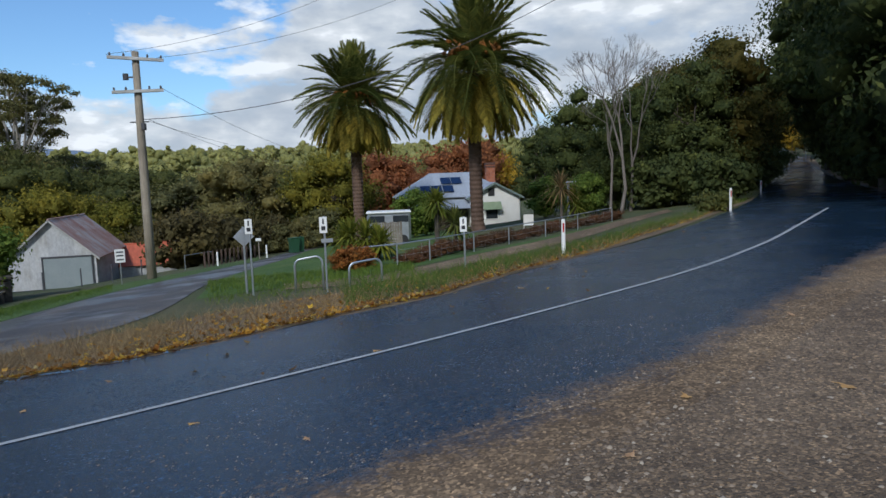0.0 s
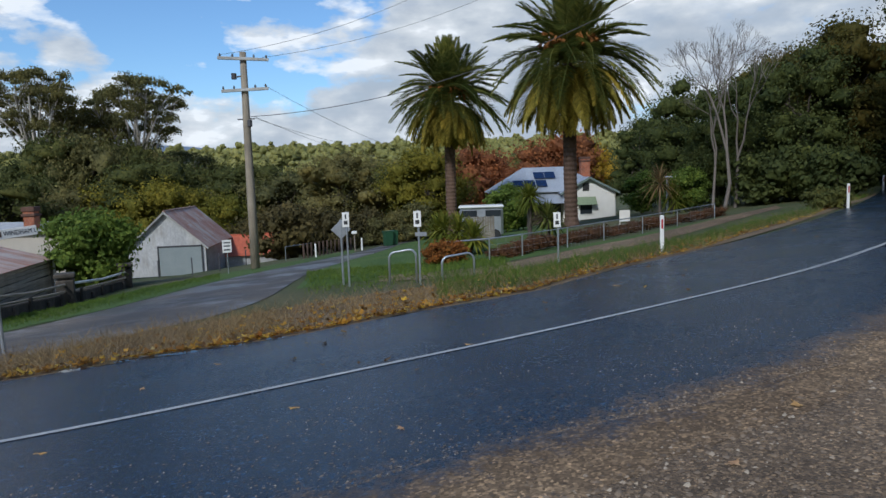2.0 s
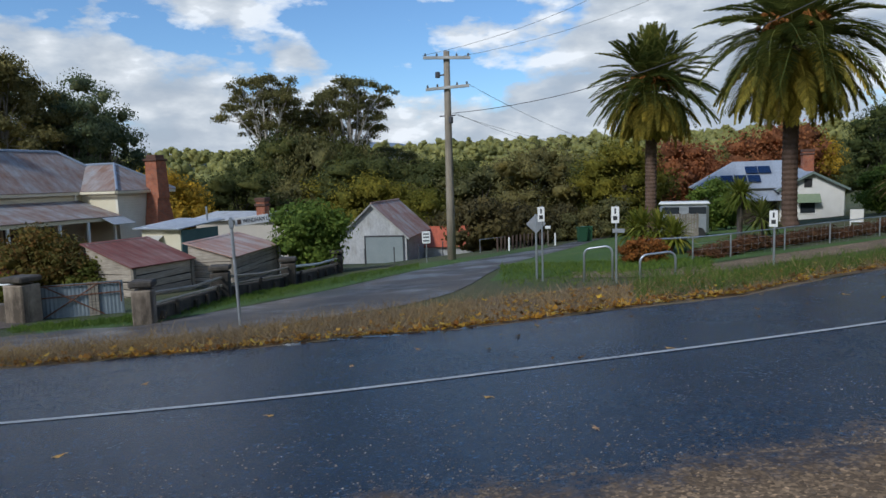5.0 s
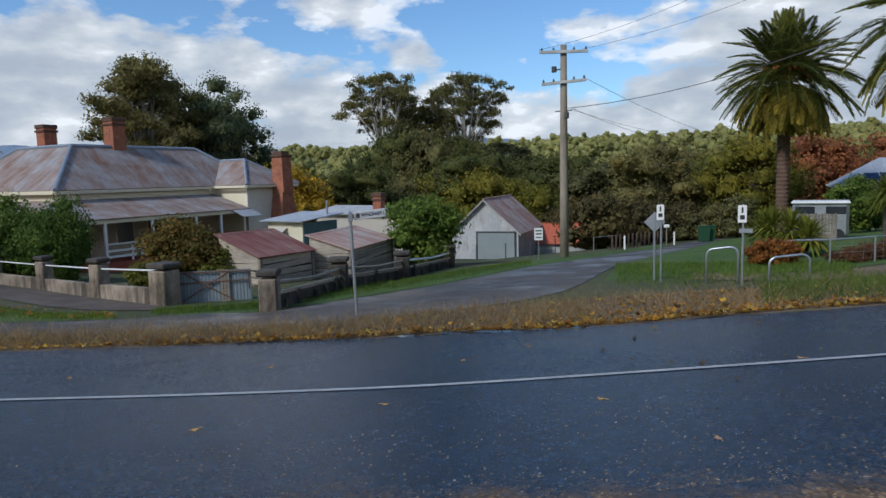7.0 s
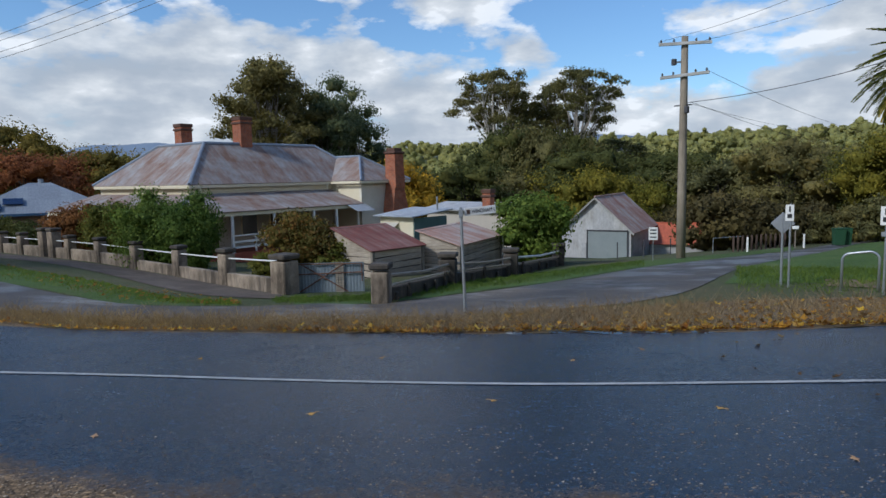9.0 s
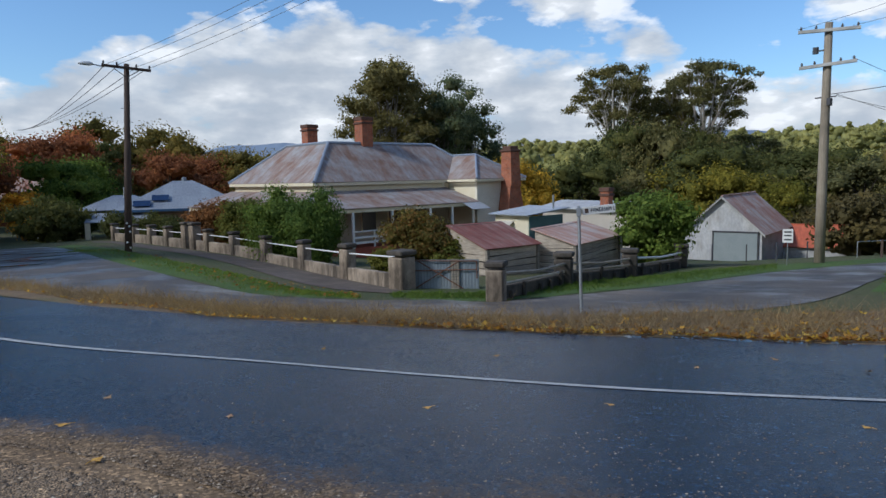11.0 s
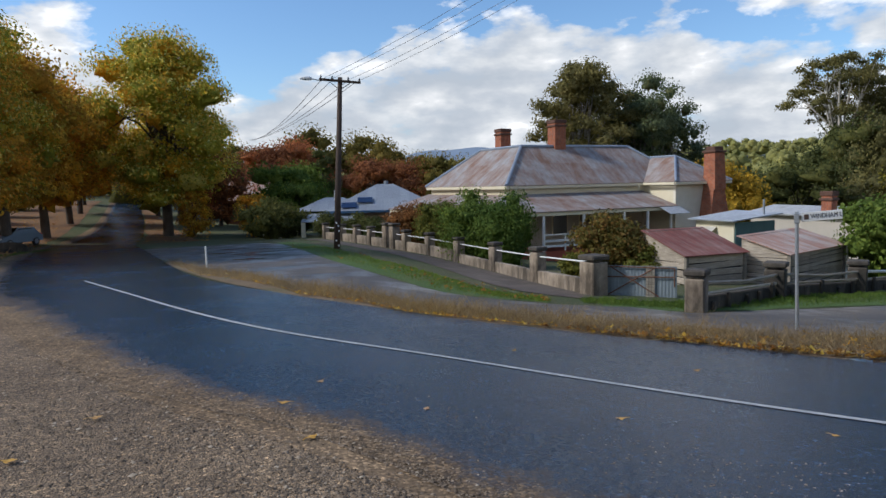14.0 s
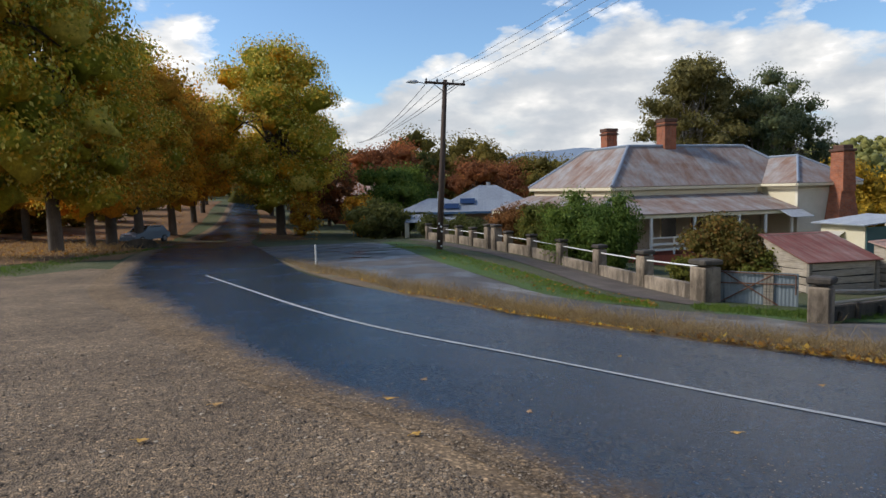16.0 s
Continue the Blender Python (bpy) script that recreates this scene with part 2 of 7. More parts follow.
def make_iron(name, steel, rust, amount, rib=13.2, rough=0.5, streak=(2.0, 0.7, 1)):
    """Corrugated iron: ribs across the fall, rust that runs down the sheets."""
    k = Mat(name, rough, 0.0)
    # sheets 0.76 m wide and 2.6 m long, each weathered in its own way
    uv = k.nt.nodes.new("ShaderNodeSeparateXYZ")
    k.nt.links.new(k.coords(uv=True), uv.inputs[0])
    cell = k.nt.nodes.new("ShaderNodeCombineXYZ")
    k.nt.links.new(k.math("FLOOR", k.math("DIVIDE", uv.outputs["X"], 0.76)), cell.inputs[0])
    k.nt.links.new(k.math("FLOOR", k.math("DIVIDE", k.math("ADD", uv.outputs["Y"], 0.35), 2.6)), cell.inputs[1])
    white = k.nt.nodes.new("ShaderNodeTexWhiteNoise")
    k.nt.links.new(cell.outputs[0], white.inputs["Vector"])
    sheet = white.outputs["Value"]
    runs = k.noise(1.0, 7, 0.7, streak, True)
    fine = k.noise(7.0, 6, 0.75, (1.0, 0.45, 1), True)
    patch = k.noise(0.55, 4, 0.6, uv=True)
    f = k.math("ADD", k.math("MULTIPLY", runs, 0.55), k.math("MULTIPLY", sheet, 0.13))
    f = k.math("ADD", k.math("ADD", f, k.math("MULTIPLY", fine, 0.27)), k.math("MULTIPLY", patch, 0.42))
    mask = k.ramp(f, (amount - 0.02, (0, 0, 0)), (amount + 0.1, (0.55, 0.55, 0.55)), (amount + 0.22, (0.92, 0.92, 0.92)))
    grey = k.mix(1.0, k.ramp(fine, (0.3, tuple(0.7 * v for v in steel)), (0.7, tuple(1.25 * v for v in steel))), k.ramp(sheet, (0.0, (0.84, 0.84, 0.86)), (1.0, (1.1, 1.1, 1.1))), "MULTIPLY")
    red = k.ramp(fine, (0.3, tuple(0.6 * v for v in rust)), (0.7, tuple(1.35 * v for v in rust)))
    k.color(k.mix(mask, grey, red))
    k.rough(k.mix(mask, (rough, rough, rough), (0.85, 0.85, 0.85)))
    return k.bump(k.wave(rib / (2 * math.pi) * 1.0), 0.3, 0.012).done()


def make_boards(name, c1, c2, pitch, worn=(0.3, 0.3, 0.28), amount=0.7):
    """Painted lapped boards, pitch metres apart in height."""
    k = Mat(name, 0.6)
    n = k.noise(1.4, 6, 0.6)
    g = k.noise(30.0, 5, 0.65, (0.12, 0.12, 1))
    c = k.mix(k.ramp(g, (amount, (0, 0, 0)), (amount + 0.08, (1, 1, 1))), k.ramp(n, (0.3, c1), (0.7, c2)), worn)
    k.color(c)
    s = k.nt.nodes.new("ShaderNodeSeparateXYZ")
    k.nt.links.new(k.co.outputs["Object"], s.inputs[0])
    saw = k.math("FRACT", k.math("DIVIDE", s.outputs["Z"], pitch))
    return k.bump(k.math("MULTIPLY", saw, -1.0), 0.8, 0.02).done()


def make_timber(name, c1, c2, stretch=(0.15, 0.15, 3.0), rough=0.85):
    k = Mat(name, rough)
    g = k.noise(9.0, 6, 0.7, stretch)
    n = k.noise(1.2, 4)
    c = k.mix(1.0, k.ramp(g, (0.25, c1), (0.75, c2)), k.ramp(n, (0.3, (0.75, 0.75, 0.75)), (0.7, (1.2, 1.2, 1.2))), "MULTIPLY")
    c = k.mix(1.0, c, k.ramp(k.each(), (0.0, (0.75, 0.74, 0.72)), (1.0, (1.2, 1.2, 1.2))), "MULTIPLY")
    return k.color(c).bump(g, 0.6, 0.012).done()


def make_concrete(name, c1, c2, stain):
    k = Mat(name, 0.9)
    n = k.noise(2.5, 7, 0.65)
    g = k.noise(45.0, 4, 0.6)
    d = k.noise(1.1, 6, 0.7, (1, 1, 0.35))
    c = k.mix(k.ramp(d, (0.44, (0, 0, 0)), (0.62, (0.95, 0.95, 0.95))), k.ramp(n, (0.3, c1), (0.7, c2)), stain)
    c = k.mix(1.0, c, k.ramp(k.each(), (0.0, (0.8, 0.8, 0.8)), (1.0, (1.12, 1.1, 1.06))), "MULTIPLY")
    return k.color(c).bump(g, 0.5, 0.01).done()


def make_brick(name):
    k = Mat(name, 0.9)
    n = k.nt.nodes.new("ShaderNodeTexBrick")
    n.inputs["Scale"].default_value = 1.0
    n.inputs["Brick Width"].default_value, n.inputs["Row Height"].default_value = 0.23, 0.076
    n.inputs["Mortar Size"].default_value = 0.008
    n.inputs["Color1"].default_value = (0.44, 0.14, 0.06, 1)
    n.inputs["Color2"].default_value = (0.32, 0.09, 0.045, 1)
    n.inputs["Mortar"].default_value = (0.28, 0.2, 0.15, 1)
    k.nt.links.new(k.co.outputs["UV"], n.inputs["Vector"])
    d = k.ramp(k.noise(2.0, 6, 0.7), (0.35, (0.65, 0.62, 0.6)), (0.7, (1.2, 1.15, 1.1)))
    return k.color(k.mix(1.0, n.outputs["Color"], d, "MULTIPLY")).bump(n.outputs["Fac"], -0.5, 0.01).done()


def make_turf(name, stops, patch, fine=9.0):
    k = Mat(name, 0.95)
    g = k.ramp(k.noise(patch, 6, 0.62), *stops)
    f = k.ramp(k.noise(fine, 6, 0.72), (0.25, (0.55, 0.55, 0.55)), (0.75, (1.45, 1.45, 1.4)))
    k.color(k.mix(1.0, g, f, "MULTIPLY"))
    return k.bump(k.noise(fine * 1.6, 5, 0.7), 0.8, 0.06).done()


M = MATS
M["lawn"] = make_turf("lawn", ((0.3, (0.045, 0.095, 0.012)), (0.55, (0.07, 0.125, 0.018)), (0.75, (0.11, 0.12, 0.035))), 0.5)
M["verge"] = make_turf("dry_verge", ((0.3, (0.13, 0.088, 0.05)), (0.5, (0.21, 0.145, 0.085)), (0.7, (0.14, 0.12, 0.056))), 0.8, 14.0)
M["litter"] = make_turf("leaf_carpet", ((0.3, (0.10, 0.05, 0.022)), (0.55, (0.20, 0.095, 0.03)), (0.75, (0.11, 0.095, 0.035))), 0.3, 5.0)
M["asphalt"], M["gravel"], M["ground"], M["lane"] = make_asphalt(), make_gravel(), make_ground(), make_lane()
M["line"] = plain("worn_white_line", (0.26, 0.265, 0.27), (0.50, 0.495, 0.48), 6, 0.7, fine=90)
M["roof_old"] = make_iron("old_iron_roof", (0.37, 0.35, 0.325), (0.20, 0.098, 0.058), 0.585)
M["roof_rust"] = make_iron("rusty_iron_roof", (0.62, 0.53, 0.44), (0.36, 0.125, 0.068), 0.57, streak=(4.5, 0.3, 1))
M["roof_red"] = make_iron("deep_rust_iron_roof", (0.40, 0.27, 0.22), (0.17, 0.041, 0.029), 0.50, streak=(3.5, 0.35, 1))
M["roof_new"] = make_iron("pale_steel_roof", (0.35, 0.375, 0.405), (0.3, 0.3, 0.3), 1.4)
M["roof_orange"] = make_iron("orange_red_roof", (0.52, 0.13, 0.06), (0.38, 0.09, 0.05), 0.62)
M["iron_wall"] = make_iron("grey_iron_wall", (0.46, 0.46, 0.45), (0.27, 0.245, 0.21), 0.70)
M["cream"] = plain("cream_paint", (0.66, 0.58, 0.40), (0.72, 0.66, 0.50), 1.5, 0.55, fine=25)
M["boards"] = make_boards("cream_weatherboard", (0.64, 0.59, 0.46), (0.72, 0.67, 0.56), 0.16)
M["render"] = plain("pale_render", (0.42, 0.38, 0.32), (0.52, 0.47, 0.40), 1.2, 0.85, fine=30)
M["white"] = plain("white_paint", (0.68, 0.67, 0.63), (0.80, 0.79, 0.75), 3, 0.5, fine=60)
M["brick"] = make_brick("red_brick")
# near-black that stands in for shade inside openings
M["dark"] = plain("dark_interior", (0.015, 0.015, 0.016), (0.03, 0.028, 0.026), 2, 0.8)
M["floor_red"] = plain("red_verandah_floor", (0.26, 0.05, 0.03), (0.36, 0.08, 0.045), 2, 0.6)
M["slab"] = make_timber("grey_slab_timber", (0.085, 0.072, 0.055), (0.30, 0.265, 0.215))
M["slab_h"] = make_timber("grey_slab_timber_long", (0.2, 0.165, 0.125), (0.6, 0.52, 0.42), (0.25, 0.25, 5.0))
M["pole"] = make_timber("weathered_pole_timber", (0.13, 0.105, 0.075), (0.33, 0.28, 0.21), (4.0, 4.0, 0.12))
M["pole_dark"] = make_timber("dark_pole_timber", (0.035, 0.024, 0.018), (0.11, 0.07, 0.05), (4.0, 4.0, 0.12))
M["arm"] = make_timber("grey_crossarm_timber", (0.26, 0.25, 0.23), (0.46, 0.45, 0.42), (0.4, 3, 3))
M["concrete"] = make_concrete("aged_concrete", (0.18, 0.138, 0.1), (0.42, 0.345, 0.265), (0.06, 0.046, 0.032))
M["concrete_dark"] = make_concrete("mossy_concrete", (0.045, 0.038, 0.03), (0.12, 0.10, 0.08), (0.022, 0.02, 0.016))
M["steel"] = plain("galvanised_steel", (0.36, 0.38, 0.40), (0.52, 0.54, 0.56), 5, 0.38, 0.75)
M["black"] = plain("black_rubber", (0.012, 0.012, 0.012), (0.03, 0.03, 0.03), 8, 0.5)
M["red"] = plain("red_reflector", (0.32, 0.012, 0.012), (0.42, 0.02, 0.02), 20, 0.3)
M["green_door"] = plain("teal_iron", (0.055, 0.125, 0.125), (0.09, 0.17, 0.165), 2, 0.5)
M["sign_black"] = plain("sign_black", (0.02, 0.02, 0.02), (0.035, 0.035, 0.035), 20, 0.5)
M["path"] = make_concrete("worn_path", (0.085, 0.066, 0.052), (0.14, 0.108, 0.082), (0.07, 0.05, 0.036))
M["bark"] = make_timber("bark", (0.045, 0.035, 0.028), (0.14, 0.115, 0.09), (3, 3, 0.6))
M["bark_pale"] = make_timber("pale_bark", (0.22, 0.19, 0.165), (0.42, 0.38, 0.34), (3, 3, 0.5))
M["bark_white"] = make_timber("white_gum_bark", (0.40, 0.36, 0.31), (0.62, 0.58, 0.52), (3, 3, 0.5))
M["bark_grey"] = make_timber("grey_bark", (0.10, 0.085, 0.073), (0.20, 0.172, 0.148), (3, 3, 0.5))
M["palm_trunk"] = make_timber("palm_trunk", (0.045, 0.028, 0.019), (0.17, 0.10, 0.066), (3, 3, 6))
M["wire"] = plain("wire", (0.04, 0.04, 0.045), (0.07, 0.07, 0.075), 3, 0.6)
M["lamp_glass"] = plain("lamp_cover", (0.55, 0.57, 0.58), (0.66, 0.67, 0.67), 8, 0.3)
M["glass"] = plain("dark_window_glass", (0.02, 0.025, 0.03), (0.04, 0.045, 0.05), 2, 0.08)
M["solar"] = plain("solar_panel", (0.008, 0.018, 0.055), (0.014, 0.03, 0.085), 6, 0.15)
M["green_plastic"] = plain("green_plastic", (0.02, 0.07, 0.035), (0.03, 0.09, 0.045), 6, 0.45)

G1, G2, G3 = (0.036, 0.064, 0.015), (0.066, 0.108, 0.024), (0.12, 0.16, 0.038)
M["l_euc"] = leafy("gum_leaves", [(0.0, (0.062, 0.062, 0.028)), (0.5, (0.10, 0.096, 0.044)), (1.0, (0.165, 0.15, 0.068))])
M["l_gum_blue"] = leafy("blue_gum_leaves", [(0.0, (0.06, 0.074, 0.044)), (0.5, (0.092, 0.11, 0.064)), (1.0, (0.15, 0.17, 0.098))])
M["l_wattle"] = leafy("wattle_leaves", [(0.0, (0.06, 0.068, 0.016)), (0.6, (0.115, 0.112, 0.022)), (1.0, (0.19, 0.165, 0.03))])
M["l_bronzegreen"] = leafy("bronze_green_leaves", [(0.0, (0.03, 0.034, 0.011)), (0.55, (0.054, 0.054, 0.015)), (1.0, (0.105, 0.078, 0.022))])
M["l_dark"] = leafy("dark_leaves", [(0.0, (0.036, 0.046, 0.018)), (0.6, (0.060, 0.070, 0.026)), (1.0, (0.10, 0.102, 0.036))])
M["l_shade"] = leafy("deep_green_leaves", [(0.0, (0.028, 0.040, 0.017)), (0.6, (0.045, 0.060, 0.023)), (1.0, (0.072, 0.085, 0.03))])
M["l_green"] = leafy("green_leaves", [(0.0, G1), (0.6, G2), (1.0, G3)])
M["l_lime"] = leafy("lime_leaves", [(0.0, (0.05, 0.065, 0.016)), (0.6, (0.09, 0.095, 0.022)), (1.0, (0.14, 0.13, 0.03))])
M["l_yellow"] = leafy("yellow_leaves", [(0.0, (0.11, 0.088, 0.016)), (0.6, (0.25, 0.175, 0.025)), (1.0, (0.42, 0.28, 0.036))])
M["l_plane"] = leafy("plane_leaves", [(0.0, (0.15, 0.18, 0.03)), (0.45, (0.27, 0.25, 0.038)), (0.75, (0.43, 0.25, 0.032)), (0.95, (0.46, 0.42, 0.12)), (1.0, (0.5, 0.47, 0.22))], spread=1.0)
M["l_orange"] = leafy("orange_leaves", [(0.0, (0.22, 0.145, 0.026)), (0.5, (0.44, 0.21, 0.028)), (1.0, (0.54, 0.35, 0.055))], spread=0.9)
M["l_red"] = leafy("russet_leaves", [(0.0, (0.09, 0.040, 0.024)), (0.6, (0.20, 0.078, 0.042)), (1.0, (0.31, 0.125, 0.055))])
# far hill leaves: sunlight and aerial haze are mixed into this pale olive
M["l_far"] = leafy("hazed_far_leaves", [(0.0, (0.14, 0.155, 0.065)), (0.6, (0.21, 0.215, 0.09)), (1.0, (0.30, 0.285, 0.13))], spread=0.5)
# darker than the far hills: cloud shade over the valley, painted in
M["l_mid"] = leafy("shaded_mid_leaves", [(0.0, (0.035, 0.045, 0.020)), (0.6, (0.075, 0.085, 0.035)), (1.0, (0.15, 0.145, 0.06))])
M["l_palm"] = leafy("palm_leaflets", [(0.0, (0.035, 0.050, 0.016)), (0.6, (0.080, 0.095, 0.026)), (1.0, (0.16, 0.16, 0.045))], 0.4)
M["l_palm_old"] = leafy("old_palm_leaflets", [(0.0, (0.08, 0.075, 0.018)), (0.6, (0.19, 0.16, 0.03)), (1.0, (0.32, 0.25, 0.055))], 0.45)
M["l_dry"] = leafy("dry_grass", [(0.0, (0.09, 0.060, 0.036)), (0.5, (0.19, 0.134, 0.080)), (1.0, (0.33, 0.255, 0.165))], 0.9)
M["l_grass"] = leafy("green_grass", [(0.0, (0.03, 0.055, 0.012)), (0.5, (0.065, 0.11, 0.022)), (1.0, (0.12, 0.16, 0.04))], 0.8)
M["l_fallen"] = leafy("fallen_leaves", [(0.0, (0.06, 0.024, 0.010)), (0.45, (0.15, 0.06, 0.014)), (0.8, (0.32, 0.17, 0.022)), (1.0, (0.36, 0.25, 0.09))], 0.6)
M["l_gold"] = leafy("gold_fallen_leaves", [(0.0, (0.13, 0.05, 0.014)), (0.5, (0.33, 0.17, 0.03)), (0.85, (0.46, 0.31, 0.045)), (1.0, (0.44, 0.36, 0.17))], 0.6, 1.0)
M["l_rustbush"] = leafy("rust_red_leaves", [(0.0, (0.055, 0.036, 0.016)), (0.6, (0.125, 0.058, 0.026)), (1.0, (0.19, 0.095, 0.04))])
M["l_scrub"] = leafy("scrub_leaves", [(0.0, (0.042, 0.038, 0.019)), (0.6, (0.066, 0.057, 0.028)), (1.0, (0.105, 0.088, 0.042))])
M["l_bronze"] = leafy("bronze_leaves", [(0.0, (0.04, 0.048, 0.014)), (0.5, (0.08, 0.078, 0.022)), (1.0, (0.17, 0.085, 0.03))])
M["l_maroon"] = leafy("maroon_leaves", [(0.0, (0.045, 0.024, 0.016)), (0.6, (0.085, 0.042, 0.027)), (1.0, (0.13, 0.07, 0.035))])
M["l_ember"] = leafy("ember_leaves", [(0.0, (0.07, 0.05, 0.018)), (0.6, (0.16, 0.055, 0.02)), (1.0, (0.30, 0.12, 0.03))])
M["l_spike"] = leafy("sword_leaves", [(0.0, (0.04, 0.06, 0.012)), (0.6, (0.10, 0.12, 0.02)), (1.0, (0.20, 0.19, 0.04))], 0.4)
M["l_strawspike"] = leafy("straw_leaves", [(0.0, (0.06, 0.045, 0.025)), (0.6, (0.14, 0.10, 0.055)), (1.0, (0.22, 0.17, 0.10))], 0.6)
M["l_olive"] = leafy("olive_autumn_leaves", [(0.0, (0.05, 0.05, 0.016)), (0.6, (0.11, 0.098, 0.028)), (1.0, (0.21, 0.155, 0.04))])

# ---- mesh helpers ----
class MB:
    """Collects vertices and faces of one mesh, with UVs in metres where given."""

    def __init__(self):
        self.v, self.f, self.uv = [], [], []

    def face(self, pts, uv=None):
        n = len(self.v)
        self.v += [tuple(p) for p in pts]
        self.f.append(tuple(range(n, n + len(pts))))
        if uv is None:
            uv = flat_uv(pts)
        self.uv += uv
        return self

    def box(self, c, s, rz=0.0, bev=0.0, rx=0.0, ry=0.0):
        """A box at centre c of size s, turned by degrees, with chamfered edges."""
        bm = bmesh.new()
        bmesh.ops.create_cube(bm, size=1.0)
        bmesh.ops.scale(bm, vec=s, verts=bm.verts)
        if bev:
            bmesh.ops.bevel(bm, geom=bm.edges[:], offset=bev, segments=1, affect="EDGES")
        bmesh.ops.transform(bm, matrix=pose(*c, rx, ry, rz), verts=bm.verts)
        for f in bm.faces:
            self.face([v.co.copy() for v in f.verts])
        bm.free()
        return self

    def tube(self, path, radii, n=8, caps=True):
        """A tube along a path of points."""
        path = [Vector(p) for p in path]
        if isinstance(radii, (int, float)):
            radii = [radii] * len(path)
        base, rings = len(self.v), []
        for i, p in enumerate(path):
            d = (path[min(i + 1, len(path) - 1)] - path[max(i - 1, 0)]).normalized()
            a = d.orthogonal().normalized() if i == 0 else (a - d * a.dot(d)).normalized()
            b = d.cross(a)
            for k in range(n):
                t = 2 * math.pi * k / n
                self.v.append(tuple(p + (a * math.cos(t) + b * math.sin(t)) * radii[i]))
        for i in range(len(path) - 1):
            for k in range(n):
                q = (base + i * n + k, base + i * n + (k + 1) % n, base + (i + 1) * n + (k + 1) % n, base + (i + 1) * n + k)
                self.f.append(q)
                u, w = 2 * math.pi * radii[i] / n, (path[i + 1] - path[i]).length
                self.uv += [(k * u, i * w), ((k + 1) * u, i * w), ((k + 1) * u, (i + 1) * w), (k * u, (i + 1) * w)]
        if caps:
            for ring in (list(range(base + n - 1, base - 1, -1)), list(range(base + (len(path) - 1) * n, base + len(path) * n))):
                self.f.append(tuple(ring))
                self.uv += [(0, 0)] * n
        return self

    def sheet(self, pts, thick=0.04):
        """A flat panel with thickness: top face with UV along its first edge and down its fall, underside and rim."""
        pts = [Vector(p) for p in pts]
        nrm = (pts[1] - pts[0]).cross(pts[2] - pts[0]).normalized()
        low = [p - nrm * thick for p in pts]
        self.face(pts)
        self.face(low[::-1])
        for i in range(len(pts)):
            j = (i + 1) % len(pts)
            self.face([pts[j], pts[i], low[i], low[j]])
        return self

    def mesh(self, name, mat, smooth=False):
        me = bpy.data.meshes.new(name)
        me.from_pydata(self.v, [], self.f)
        if len(self.uv) == len(me.loops):
            lay = me.uv_layers.new(name="UVMap")
            lay.data.foreach_set("uv", np.array(self.uv, dtype=np.float32).ravel())
        me.materials.append(mat)
        if smooth:
            me.polygons.foreach_set("use_smooth", [True] * len(me.polygons))
        me.update()
        return me


def flat_uv(pts):
    p = [Vector(q) for q in pts]
    a = (p[1] - p[0])
    a = a.normalized() if a.length > 1e-9 else Vector((1, 0, 0))
    n = a.cross(p[-1] - p[0])
    b = n.cross(a).normalized() if n.length > 1e-9 else a.orthogonal()
    return [((q - p[0]).dot(a), (q - p[0]).dot(b)) for q in p]


def thing(name, m, label, category, group="", kind=""):
    ob = new(name)
    ob.empty_display_size = 0.3
    ob.matrix_basis = m
    return tagged(ob, label, category, group, kind)


def part(name, mb, mat, parent, label="", smooth=False, m=None):
    me = mb if isinstance(mb, bpy.types.Mesh) else mb.mesh(name, mat, smooth)
    ob = new(name, me)
    ob.parent = parent
    if m is not None:
        ob.matrix_basis = m
    if label:
        tagged(ob, label)
    return ob


def solo(name, mb, mat, label, category, m=None, group="", kind="", smooth=False):
    ob = new(name, mb if isinstance(mb, bpy.types.Mesh) else mb.mesh(name, mat, smooth))
    if m is not None:
        ob.matrix_basis = m
    return tagged(ob, label, category, group, kind)


def quads_mesh(name, verts, faces, mat, smooth=False):
    """A mesh from numpy arrays of vertices and quads."""
    me = bpy.data.meshes.new(name)
    nv, nf = len(verts), len(faces)
    me.vertices.add(nv)
    me.vertices.foreach_set("co", np.asarray(verts, dtype=np.float32).ravel())
    me.loops.add(nf * 4)
    me.loops.foreach_set("vertex_index", np.asarray(faces, dtype=np.int32).ravel())
    me.polygons.add(nf)
    me.polygons.foreach_set("loop_start", np.arange(0, nf * 4, 4, dtype=np.int32))
    if smooth:
        me.polygons.foreach_set("use_smooth", np.ones(nf, dtype=bool))
    me.materials.append(mat)
    me.update(calc_edges=True)
    me.validate()
    return me


# ---- lie of the land: bearings in degrees (0 ahead, 90 left), distances in metres from the standpoint ----
FALL = ((-180, 0.0), (-90, -0.02), (-45, -0.008), (-30, -0.003), (-23, 0.0), (-10, 0.028), (0, 0.04), (12, 0.058), (24, 0.07), (35, 0.08),
        (54, 0.08), (62, 0.078), (66, 0.073), (71, 0.062), (75, 0.048), (79, 0.043), (84, 0.046), (90, 0.047), (100, 0.043), (110, 0.035), (130, 0.02), (180, 0.0))
_deg = np.arange(-180, 181)
_fall = np.interp(_deg, [a for a, _ in FALL], [b for _, b in FALL])
_fall = np.convolve(np.pad(_fall, 3, mode="edge"), np.ones(7) / 7, mode="valid")
_mean = np.convolve(np.pad(_fall, 20, mode="edge"), np.hanning(43)[1:-1] / np.hanning(43).sum(), mode="valid")   # the road bed, graded smooth
FAR_D = (25, 45, 65, 90, 150, 300, 550, 800, 2600, 3200)
